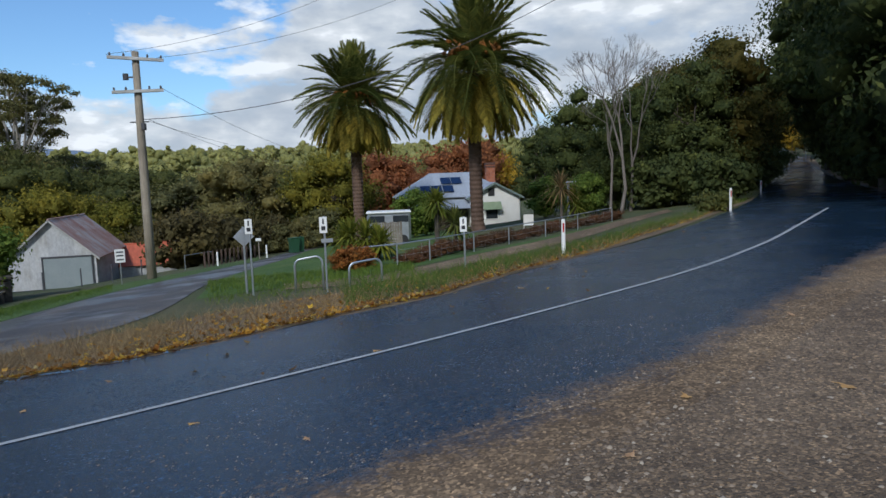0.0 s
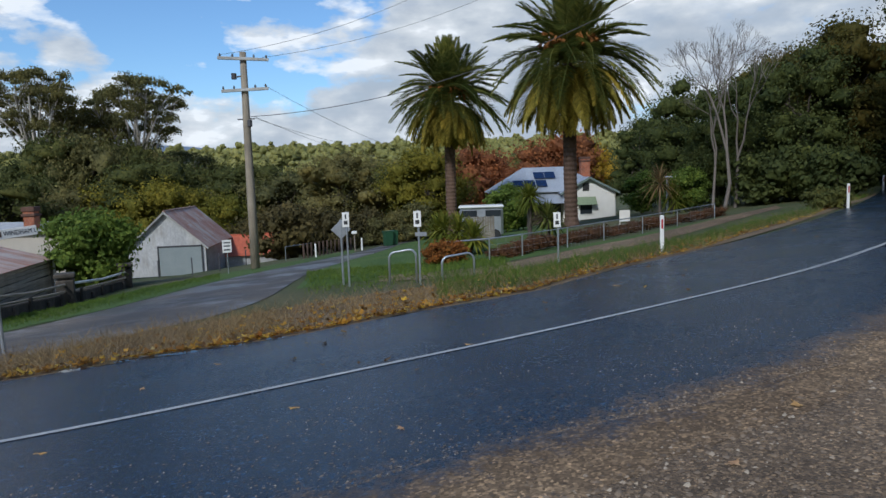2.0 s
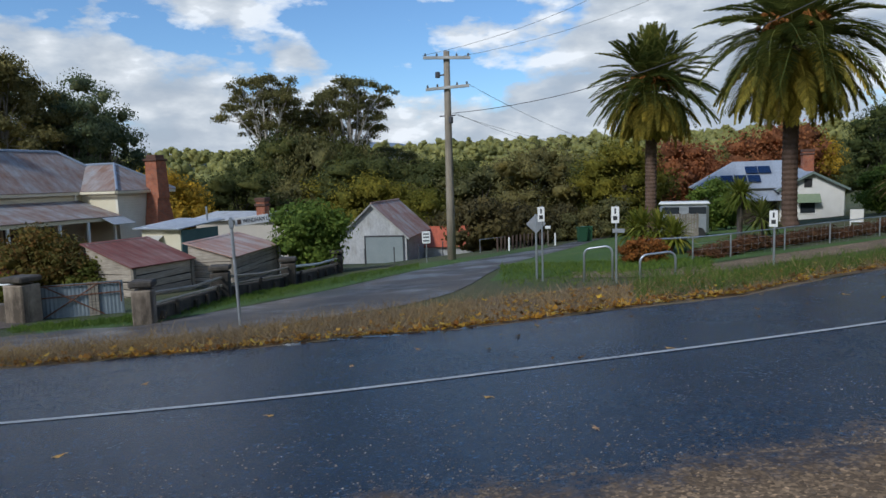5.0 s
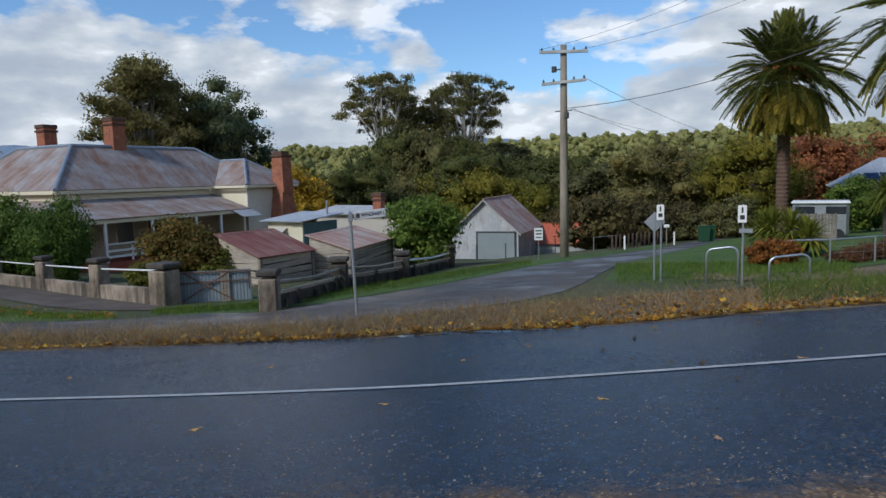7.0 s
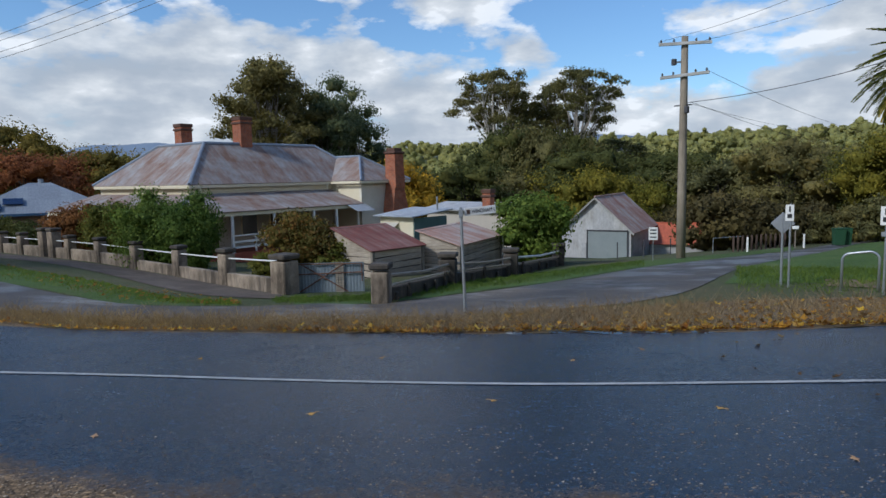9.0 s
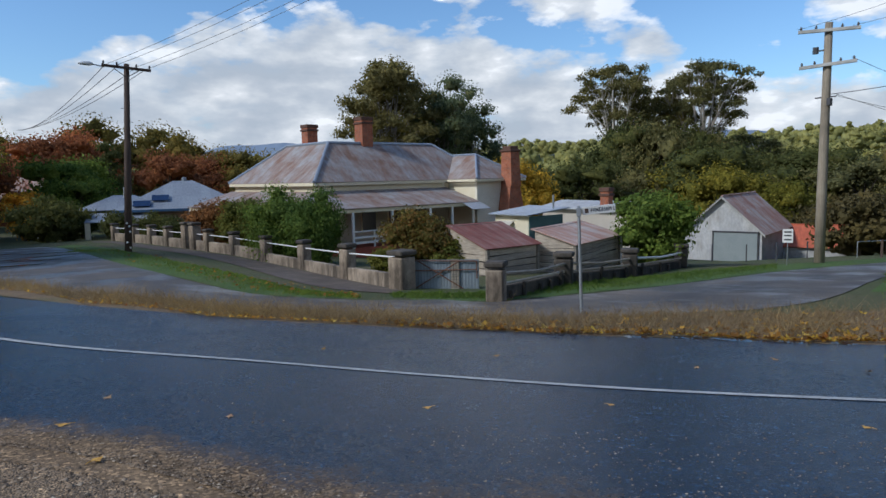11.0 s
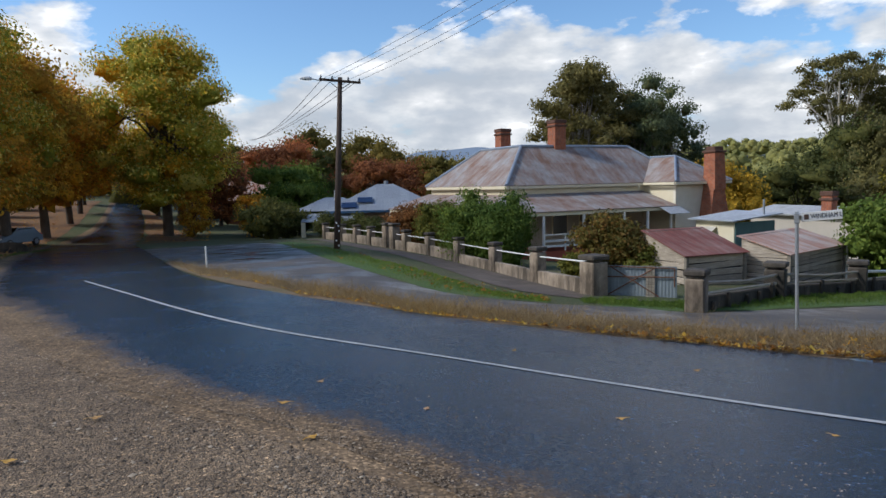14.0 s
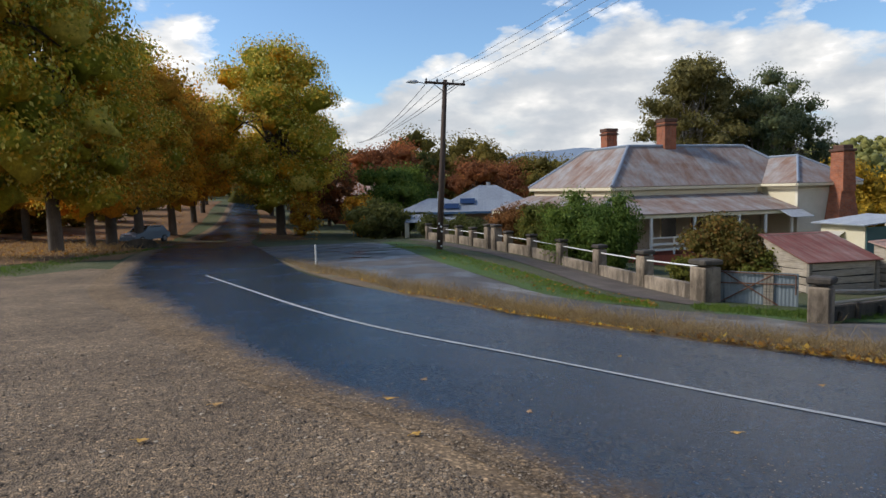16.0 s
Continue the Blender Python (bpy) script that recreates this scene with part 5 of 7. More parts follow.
M["steel_blue"] = plain("blue_grey_capping", (0.24, 0.28, 0.34), (0.34, 0.38, 0.43), 3, 0.5, 0.3)
M["brown"] = plain("brown_paint", (0.06, 0.035, 0.025), (0.10, 0.06, 0.04), 4, 0.5)
old_house()


# ---- the iron shed and its neighbours ----
def gable(name, label, m, wx, wy, wall_h, rise, roof, wall, over=0.25, ridge="y", category="shed", base=1.2):
    """A gabled building: front on local -y, width wx, depth wy."""
    ob = thing(name, m, label, category)
    hx = wx / 2
    front = MB()
    for y, s in ((-wy / 2, 1), (wy / 2, -1)):
        pts = [(-hx, y, -base), (hx, y, -base), (hx, y, wall_h), (0, y, wall_h + rise), (-hx, y, wall_h)]
        back = [(p[0], y + 0.1 * s, p[2]) for p in pts]
        mb = MB().face(pts if s > 0 else pts[::-1]).face(back[::-1] if s > 0 else back)
        part("gable_wall", mb, wall, ob)
    for x, s in ((-hx, 1), (hx, -1)):
        part("wall", MB().box((x + 0.04 * s, 0, (wall_h - base) / 2), (0.08, wy - 0.02, wall_h + base)), wall, ob)
    sl = rise / hx
    for s in (-1, 1):
        e = s * (hx + over)
        pts = [(e, -wy / 2 - over, wall_h - over * sl + 0.03), (e, wy / 2 + over, wall_h - over * sl + 0.03), (0, wy / 2 + over, wall_h + rise + 0.03), (0, -wy / 2 - over, wall_h + rise + 0.03)]
        if s < 0:
            pts = [pts[1], pts[0], pts[3], pts[2]]
        part("roof", MB().sheet(pts, 0.04), roof, ob)
        part("barge_board", MB().sheet([(e, -wy / 2 - over - 0.02, wall_h - over * sl - 0.12), (e, -wy / 2 - over - 0.02, wall_h - over * sl + 0.03), (0, -wy / 2 - over - 0.02, wall_h + rise + 0.03), (0, -wy / 2 - over - 0.02, wall_h + rise - 0.12)], 0.03), M["arm"], ob)
    part("ridge_cap", MB().tube([(0, -wy / 2 - over, wall_h + rise + 0.05), (0, wy / 2 + over, wall_h + rise + 0.05)], 0.06, 6), roof, ob)
    return ob


M["shed_door"] = plain("grey_green_door", (0.20, 0.235, 0.235), (0.27, 0.30, 0.295), 1.5, 0.6, fine=12)
turn = pose(0, 0, 0, 0, 0, 15)
corner = Vector((*flat_spot(28.0, 48), EYE - 0.125 * 48))
shed = gable("iron_shed", "grey corrugated iron shed with a rusty gabled roof", Matrix.Translation(corner) @ turn @ pose(-2.5, 4.1, 0), 5.0, 8.2, 2.0, 2.3, M["roof_rust"], M["iron_wall"])
part("door", MB().box((0.85, -4.14, 0.85), (2.75, 0.06, 2.1), bev=0.01), M["shed_door"], shed, "plain grey metal roller door")
dr = MB()
for s in ((-0.58, 0.9, 0.08, 2.2), (2.28, 0.9, 0.08, 2.2), (0.85, 1.95, 2.95, 0.1)):
    dr.box((s[0], -4.18, s[1]), (s[2], 0.06, s[3]), bev=0.01)
part("door_frame", dr, M["wire"], shed)
orange = gable("small_shed", "small shed with a bright orange-red iron roof", Matrix.Translation((*flat_spot(24.35, 56), EYE - 0.119 * 56)) @ pose(0, 0, 0, 0, 0, 112), 4.0, 3.9, 1.25, 1.3, M["roof_orange"], M["iron_wall"])

# ---- poles and wires ----
def power_pole_pale():
    b = spot(24.15, 31.4)
    ob = thing("power_pole", Matrix.Translation(b), "weathered pale timber power pole with two crossarms", "power pole")
    h = 9.6
    mb = MB().tube([(0, 0, -0.6), (0, 0, 3), (0.02, 0, 7), (0.03, 0, h)], [0.21, 0.19, 0.16, 0.14], 12)
    part("shaft", mb, M["pole"], ob, smooth=True)
    for z, l, tilt, turn in ((9.28, 2.15, 1, 26), (7.95, 2.0, -4, 26)):
        arm = part("crossarm", MB().box((0, -0.2, 0), (l, 0.1, 0.13), bev=0.01), M["arm"], ob, m=pose(0.03, 0, z, 0, tilt, turn))
        for x in (-l / 2 + 0.1, -0.45, 0.45, l / 2 - 0.1):
            part("insulator", MB().tube([(x, -0.2, 0.06), (x, -0.2, 0.12), (x, -0.2, 0.2)], [0.03, 0.05, 0.025], 6), M["wire"], arm)
    part("transformer_box", MB().tube([(-0.42, -0.05, 8.45), (-0.42, -0.05, 8.7)], 0.12, 8).box((-0.2, -0.05, 8.55), (0.35, 0.06, 0.06)), M["wire"], ob)
    part("service_bracket", MB().box((0, 0, 6.7), (0.8, 0.05, 0.05)).box((0.18, -0.05, 6.5), (0.16, 0.2, 0.3), bev=0.02), M["wire"], ob)
    return b


def power_pole_dark():
    b = spot(78.9, 34.5)
    ob = thing("power_pole", Matrix.Translation(b) @ pose(0, 0, 0, 0, 3.2, 79), "dark brown timber pole with a crossarm and street lamp", "power pole")
    h = 8.62
    part("shaft", MB().tube([(0, 0, -0.6), (0, 0, 3), (0, 0, h)], [0.17, 0.16, 0.115], 12), M["pole_dark"], ob, smooth=True)
    arm = part("crossarm", MB().box((0, -0.16, 0), (2.05, 0.09, 0.12), bev=0.01), M["pole_dark"], ob, m=pose(0.0, 0, h - 0.2, 0, 1.5, 0))
    for x in (-0.95, -0.4, 0.4, 0.95):
        part("insulator", MB().tube([(x, -0.16, 0.06), (x, -0.16, 0.13), (x, -0.16, 0.22)], [0.03, 0.05, 0.025], 6), M["wire"], arm)
    part("brace", MB().tube([(-0.5, -0.14, h - 0.28), (0, -0.08, h - 0.62)], 0.02, 6).tube([(0.5, -0.14, h - 0.28), (0, -0.08, h - 0.62)], 0.02, 6), M["wire"], ob)
    la = part("lamp_arm", MB().tube([(-0.9, -0.16, h - 0.25), (-1.4, -0.16, h - 0.17)], 0.025, 6), M["steel"], ob)
    part("lamp_head", MB().tube([(-1.35, -0.16, h - 0.17), (-1.5, -0.16, h - 0.16), (-1.75, -0.16, h - 0.17), (-1.95, -0.16, h - 0.2)], [0.05, 0.1, 0.09, 0.03], 8), M["lamp_glass"], la, "pale street lamp head")
    for z, w in ((4.0, 1), (4.6, 1), (5.4, -1), (6.0, 1), (6.6, -1)):
        part("step_bolt", MB().tube([(0, 0, z), (0.26 * w, -0.05, z)], 0.012, 5), M["wire"], ob)
    part("marker_plate", MB().box((-0.17, 0, 2.75), (0.04, 0.1, 0.5), bev=0.01), M["white"], ob)
    for x, z in ((-0.06, 1.35), (0.04, 1.2), (-0.04, 0.45), (0.09, 0.2), (0.08, 0.95)):
        part("tag", MB().tube([(x, -0.13, z), (x, -0.18, z)], 0.05, 8), M["white"], ob)
    return b


p1, p2 = power_pole_pale(), power_pole_dark()


def wire(a, b, sag, r=0.009, name="power_line"):
    a, b = Vector(a), Vector(b)
    pts = [a.lerp(b, t) - Vector((0, 0, sag * 4 * t * (1 - t))) for t in [i / 20 for i in range(21)]]
    return solo(name, MB().tube(pts, r, 4, False), M["wire"], "thin black overhead power line", "power line", group="overhead lines")


def ray_point(az, tan, d):
    a = radians(az)
    return Vector((-d * math.sin(a), d * math.cos(a), EYE + tan * d))


# mains from the dark pole rise over the standpoint's side of the street to a pole out of view
for az, o in ((79.6, 0.156), (78.6, 0.158), (77.4, 0.155), (76.8, 0.152)):
    i = (79.6 - az)
    wire(ray_point(az, o, 34.5), ray_point(46.0 - i * 1.6, 0.47 - 0.008 * i, 24), 0.5)
    wire(ray_point(az, o, 34.5), ray_point(86.0 + i * 0.1 - 0.6, 0.07, 80), 0.6, 0.015)
# from the pale pole to the right over the palms, and back down the lane
wire(ray_point(26.1, 0.178, 30.6), ray_point(5.0, 0.30, 34), 0.6)
wire(ray_point(22.6, 0.176, 31.8), ray_point(0.0, 0.285, 36), 0.6)
wire(ray_point(23.8, 0.094, 31.2), ray_point(-12.0, 0.27, 30), 1.2, 0.018)
wire(ray_point(22.6, 0.138, 31.8), ray_point(8.0, 0.03, 70), 0.8)
wire(ray_point(23.5, 0.094, 31.3), ray_point(10.0, 0.018, 75), 0.6)
wire(ray_point(23.5, 0.092, 31.3), ray_point(12.0, 0.045, 75), 0.5)


# ---- palms ----
def frond_mesh(length, droop, old, seed):
    rng = np.random.RandomState(seed)
    n = 16
    pts = []
    for i in range(n + 1):
        t = i / n
        pts.append(np.array((length * (t - 0.18 * droop * t * t), 0, length * (0.22 * t - droop * 0.62 * t * t))))
    V, F = [], []

    def quad(a, b, c, d):
        k = len(V)
        V.extend((a, b, c, d))
        F.append((k, k + 1, k + 2, k + 3))
    for i in range(n):
        w = 0.045 * (1 - i / n) + 0.012
        for s in (-1, 1):
            quad(pts[i] + (0, 0, 0.02), pts[i] + (0, s * w, -0.02), pts[i + 1] + (0, s * w, -0.02), pts[i + 1] + (0, 0, 0.02))
    for i in range(58):
        t = 0.12 + 0.88 * i / 58
        k = min(int(t * n), n - 1)
        p = pts[k] + (pts[k + 1] - pts[k]) * (t * n - k)
        tang = pts[k + 1] - pts[k]
        tang = tang / np.linalg.norm(tang)
        l = 0.78 * math.sin(math.pi * min(1, 0.22 + 0.75 * t)) + 0.12
        for s in (-1, 1):
            d = tang * 0.75 + np.array((0, s * 0.85, 0.18 - 0.5 * old)) + rng.randn(3) * 0.08
            d /= np.linalg.norm(d)
            e = p + d * l + np.array((0, 0, -0.12 * l))
            m = p + d * l * 0.5
            wv = np.cross(d, (0, 0, 1.0))
            wv = wv / np.linalg.norm(wv) * 0.042
            quad(p, m + wv, e, m - wv)
    return quads_mesh("frond", np.array(V), np.array(F), M["l_palm_old"] if old else M["l_palm"])


def palm(az, d, height, radius, seed, count, label, fruit=0.0):
    rng = np.random.RandomState(seed)
    b = spot(az, d)
    ob = thing("palm_tree", Matrix.Translation(b) @ pose(0, 0, 0, 0, 0, seed * 40), label, "palm tree", group="date palms")
    mb = MB()
    path, rad = [], []
    z = -0.5
    i = 0
    while z < height * 0.985:
        path.append((0.05 * math.sin(z * 0.4), 0, z))
        base = 0.40 if z < height * 0.72 else 0.40 + 0.34 * math.sin((z / height - 0.72) / 0.265 * math.pi)
        rad.append(base + (0.022 if i % 2 else -0.012) + 0.25 * max(0, 0.6 - z))
        z += 0.14
        i += 1
    part("trunk", mb.tube(path, rad, 14), M["palm_trunk"], ob, "rough ringed brown palm trunk")
    tiers = ((0.95, 0.22, 0, 70), (1.0, 0.5, 0, 46), (1.05, 1.05, 0, 30), (1.05, 1.4, 0, 14), (1.02, 1.5, 0, -4), (0.98, 1.2, 1, -26), (0.95, 0.7, 1, -52), (0.85, 0.5, 1, -68))
    kinds = [(frond_mesh(radius * l, dr, o, k), up) for k, (l, dr, o, up) in enumerate(tiers)]
    for i in range(count):
        u = i / count
        k = min(7, int(u * 8))
        me, el = kinds[k]
        part("frond", me, None, ob, m=pose(0, 0, height + 0.25 - 0.9 * u, 0, 0, i * 137.5 + rng.randn() * 6) @ pose(0.25, 0, 0, rng.randn() * 12, -(el + rng.randn() * 9 + 12), 0) @ Matrix.Diagonal((0.9 + 0.2 * rng.rand(),) * 3 + (1,)))
    # fruit stalks
    fr = MB()
    for i in range(70):
        a = rng.rand() * 6.28
        r = 1.0 + 1.1 * rng.rand()
        fr.tube([(0.3 * math.cos(a), 0.3 * math.sin(a), height - 0.2), (r * 0.7 * math.cos(a), r * 0.7 * math.sin(a), height + 0.7 + fruit), (r * math.cos(a), r * math.sin(a), height + 0.7 + fruit - 1.0 * rng.rand())], [0.03, 0.03, 0.1 + 0.06 * fruit], 5)
    part("fruit_cluster", fr, M["fruit"], ob, "orange fruit stalks in the crown")
    return ob


M["fruit"] = plain("orange_fruit", (0.24, 0.085, 0.015), (0.36, 0.14, 0.02), 6, 0.7)
palm(7.5, 52, 10.7, 4.5, 3, 168, "shorter date palm with a full round crown")
palm(-2.6, 42, 10.1, 5.15, 5, 184, "tall date palm with yellowing lower fronds and orange fruit", 0.75)


# ---- white house under the palms ----
def white_house():
    b = spot(-1.5, 64)
    ob = thing("cottage", Matrix.Translation((b.x, b.y, EYE - 0.074 * 60)) @ pose(0, 0, 0, 0, 0, 8), "white cottage with a pale iron roof and solar panels", "house")
    e, r = 2.75, 2.35
    part("wall", MB().box((-0.3, 4.0, e / 2 - 0.5), (9.2, 7.6, e + 1.0)), M["cot_wall"], ob, "white painted wall")
    fs = []
    hip_roof(fs, -6.4, 4.9, -0.4, 8.4, e, r, 3.6)
    for f in fs:
        part("roof", f, M["roof_new"], ob, "pale grey iron roof")
    # front gable
    gx0, gx1, gy = 0.3, 5.1, -1.2
    gm = (gx0 + gx1) / 2
    part("gable_wall", MB().face([(gx0, gy, -1), (gx1, gy, -1), (gx1, gy, e), (gm, gy, e + 1.15), (gx0, gy, e)]).face([(gx1, gy, -1), (gx1, 1, -1), (gx1, 1, e), (gx1, gy, e)]).face([(gx0, 1, -1), (gx0, gy, -1), (gx0, gy, e), (gx0, 1, e)]), M["cot_wall"], ob)
    for s, x in ((-1, gx0 - 0.35), (1, gx1 + 0.35)):
        pts = [(x, gy - 0.4, e - 0.15), (x, 4.0, e - 0.15), (gm, 4.0, e + 1.3), (gm, gy - 0.4, e + 1.3)]
        part("roof", MB().sheet(pts if s > 0 else [pts[1], pts[0], pts[3], pts[2]], 0.05), M["roof_new"], ob)
        part("barge_board", MB().sheet([(x, gy - 0.42, e - 0.35), (x, gy - 0.42, e - 0.15), (gm, gy - 0.42, e + 1.3), (gm, gy - 0.42, e + 1.1)], 0.04), M["green_dark"], ob)
    w = part("window", MB().box((gm - 0.3, gy - 0.03, 1.15), (1.25, 0.08, 1.2), bev=0.01), M["white"], ob)
    part("pane", MB().box((gm - 0.3, gy - 0.07, 1.15), (1.1, 0.04, 1.05)), M["glass"], w)
    part("awning", MB().sheet([(gm - 1.2, gy - 0.7, 1.5), (gm + 0.6, gy - 0.7, 1.5), (gm + 0.6, gy - 0.02, 2.2), (gm - 1.2, gy - 0.02, 2.2)], 0.03), M["green_awning"], ob, "sage green window awning")
    v = part("vent", MB().box((gm - 0.3, gy - 0.03, e + 0.35), (0.6, 0.06, 0.7), bev=0.01), M["dark"], ob)
    part("hedge_bed", MB().box((3.0, -2.2, -0.35), (5.2, 0.6, 0.9), bev=0.1), M["hedge_brown"], ob)
    # porch on the near side
    part("porch_wall", MB().box((-2.7, 0.1, 0.5), (3.0, 0.12, 3.0)), M["porch"], ob, "pink-brown porch wall")
    part("porch_roof", MB().sheet([(-4.9, -2.3, 1.75), (0.7, -2.3, 1.75), (0.7, 0.1, 2.6), (-4.9, 0.1, 2.6)], 0.04), M["roof_new"], ob)
    # solid panel painted dark in place of an unlit door opening
    part("doorway", MB().box((-0.2, 0.0, 0.6), (1.7, 0.1, 2.2)), M["dark"], ob)
    for i in range(5):
        x = -3.6 + i * 1.1 if i < 3 else -1.45 + (i - 3) * 1.05
        u = 0.3 if i < 3 else 0.62
        z, y = e + r * u + 0.06, -0.4 + 4.4 * u
        part("solar_panel", MB().box((x, y - 0.1, z + 0.05), (1.0, 1.25, 0.05), rx=28, bev=0.01), M["solar"], ob, "blue solar panel")
    chimney(ob, 3.6, 5.0, e + 0.6, e + 3.2, 0.9)
    for x in (4.9,):
        for y in (-0.6, 1.2):
            part("post", MB().box((x + 0.35, y, e / 2 - 0.2), (0.12, 0.12, e)), M["white"], ob)
    return ob


M["cot_wall"] = plain("cottage_white", (0.62, 0.60, 0.55), (0.72, 0.70, 0.65), 1.5, 0.7, fine=20)
M["green_dark"] = plain("grey_green_trim", (0.12, 0.16, 0.14), (0.18, 0.22, 0.2), 4, 0.6)
M["green_awning"] = plain("sage_awning", (0.16, 0.21, 0.12), (0.23, 0.28, 0.17), 4, 0.6)
M["hedge_brown"] = plain("clipped_bronze_hedge", (0.10, 0.06, 0.02), (0.20, 0.13, 0.04), 6, 0.9, bump=0.9, dist=0.1, fine=18)
M["porch"] = plain("pink_brown_brick", (0.30, 0.20, 0.16), (0.38, 0.27, 0.22), 3, 0.9)
white_house()


# ---- blue-roofed house beyond the wall ----
def blue_house():
    b = spot(75.5, 60)
    ob = thing("bungalow", Matrix.Translation((b.x, b.y, EYE - 0.074 * 60 - 0.2)) @ pose(0, 0, 0, 0, 0, 74), "low bungalow with a pale blue-grey iron roof and solar panels", "house")
    e = 2.55
    part("wall", MB().box((0.5, 4.5, e / 2 - 0.4), (10.0, 8, e + 0.8)), M["porch"], ob)
    fs = []
    hip_roof(fs, -4.6, 6.2, -0.6, 9.2, e, 2.3, 4.6)
    hip_roof(fs, -7.4, -0.6, 0.4, 6.0, e + 0.02, 1.15, 2.6)
    for f in fs:
        part("roof", f, M["roof_blue"], ob, "pale blue-grey iron roof")
    part("porch_roof", MB().sheet([(-6.4, -2.2, 1.75), (-1.2, -2.2, 1.75), (-1.2, 0.4, 2.35), (-6.4, 0.4, 2.35)], 0.05), M["roof_blue"], ob)
    part("fascia", MB().box((0.8, -0.62, e - 0.1), (10.8, 0.06, 0.2)), M["blue_trim"], ob)
    part("porch_post", MB().box((-6.2, -2.0, 0.6), (0.35, 0.35, 2.2)), M["cream"], ob)
    for i, (x, u) in enumerate(((-3.4, 0.16), (-2.0, 0.34))):
        part("solar_panel", MB().box((x + 1.0, -0.6 + 4.6 * u, e + 2.3 * u + 0.12), (1.35, 1.0, 0.05), rx=25, bev=0.01), M["solar"], ob)
    part("vent", MB().tube([(0.9, 4.4, e + 2.1), (0.9, 4.4, e + 2.6)], 0.2, 8), M["roof_blue"], ob)
    return ob


M["roof_blue"] = make_iron("blue_grey_iron", (0.26, 0.285, 0.315), (0.3, 0.33, 0.36), 1.4)
M["blue_trim"] = plain("blue_trim", (0.05, 0.12, 0.22), (0.08, 0.17, 0.28), 4, 0.5)
blue_house()

# ---- roadside furniture ----
def guide_post(az, d, h=0.95, red=True):
    ob = thing("guide_post", at(az, d), "white plastic roadside guide post", "guide post", group="guide posts")
    part("post", MB().box((0, 0, h / 2 - 0.1), (0.1, 0.07, h + 0.2), bev=0.02), M["white"], ob)
    if red:
        part("reflector", MB().box((0, -0.038, h - 0.22), (0.045, 0.012, 0.24), bev=0.004), M["red"], ob, "red reflector")
    return ob


guide_post(-9.75, 17.9)
guide_post(-22.85, 29.4)
guide_post(-25.05, 48)
g = guide_post(89.4, 25.5, 0.8, False)
part("reflector", MB().box((0, -0.038, 0.6), (0.045, 0.012, 0.12), bev=0.004), M["black"], g)
for az, d in ((-27.0, 95), (-28.1, 104), (-26.2, 88)):
    guide_post(az, d, 0.95, False)


def face_me(az, d, up=0.0, turn=0.0):
    return Matrix.Translation(spot(az, d, up)) @ pose(0, 0, 0, 0, 0, az + turn)


def text_mesh(body, size):
    cu = bpy.data.curves.new("writing", "FONT")
    cu.body, cu.size, cu.extrude, cu.align_x, cu.align_y = body, size, 0.002, "CENTER", "CENTER"
    tmp = bpy.data.objects.new("writing", cu)
    me = bpy.data.meshes.new_from_object(tmp)
    bpy.data.objects.remove(tmp)
    bpy.data.curves.remove(cu)
    me.materials.clear()
    me.materials.append(M["sign_black"])
    return me


def street_sign():
    ob = thing("street_sign", face_me(42.0, 12.85) @ pose(0, 0, 0, 0, -1.5, 0), "street name sign on a galvanised steel post", "street sign")
    part("post", MB().tube([(0, 0, -0.2), (0, 0, 2.03)], 0.03, 12), M["steel"], ob)
    part("bracket", MB().box((0, 0, 1.92), (0.085, 0.085, 0.17), bev=0.01), M["steel"], ob)
    pl = part("name_plate", MB().box((0.34, 0, 0), (0.62, 0.012, 0.155), bev=0.004), M["white"], ob, "white plate with black lettering", m=pose(0.04, 0, 1.93, 0, -3, 14))
    part("lettering", text_mesh("WINDHAM L", 0.115), None, pl, m=pose(0.405, -0.009, 0, 90, 0, 0) @ Matrix.Diagonal((0.72, 0.95, 1, 1)))
    part("emblem", MB().box((0.105, -0.008, 0), (0.07, 0.006, 0.085)), M["brown"], pl)


street_sign()


def walker_sign(az, d, h, lower=False, back=False):
    """A small white plate with a black arrow and figure-like bars on a steel post."""
    ob = thing("route_sign", face_me(az, d), "small white route marker plate on a steel post", "sign", group="route markers")
    part("post", MB().tube([(0, 0, -0.2), (0, 0, h)], 0.024, 10), M["steel"], ob)
    pl = part("plate", MB().box((-0.02, -0.03, h - 0.2), (0.17, 0.008, 0.36), bev=0.003), M["white"], ob)
    part("mark", MB().box((-0.02, -0.037, h - 0.12), (0.035, 0.006, 0.12)).box((-0.02, -0.037, h - 0.27), (0.09, 0.006, 0.09)), M["sign_black"], pl, "plain black marks")
    if lower:
        part("lower_plate", MB().box((0.05, -0.03, h - 0.55), (0.26, 0.008, 0.09), bev=0.003), M["steel"], ob)
    return ob


walker_sign(10.4, 15.3, 1.72, True)
walker_sign(-1.4, 16.6, 1.32)
walker_sign(16.45, 16.8, 1.88)
dm = thing("warning_sign", face_me(16.95, 17.4), "back of a diamond road sign on a steel post", "road sign")
part("post", MB().tube([(0, 0, -0.2), (0, 0, 1.7)], 0.028, 10), M["steel"], dm)
part("plate", MB().box((0, -0.02, 1.45), (0.36, 0.006, 0.36), ry=45, bev=0.002), M["sign_back"] if "sign_back" in M else M["steel"], dm, "dull grey diamond plate")
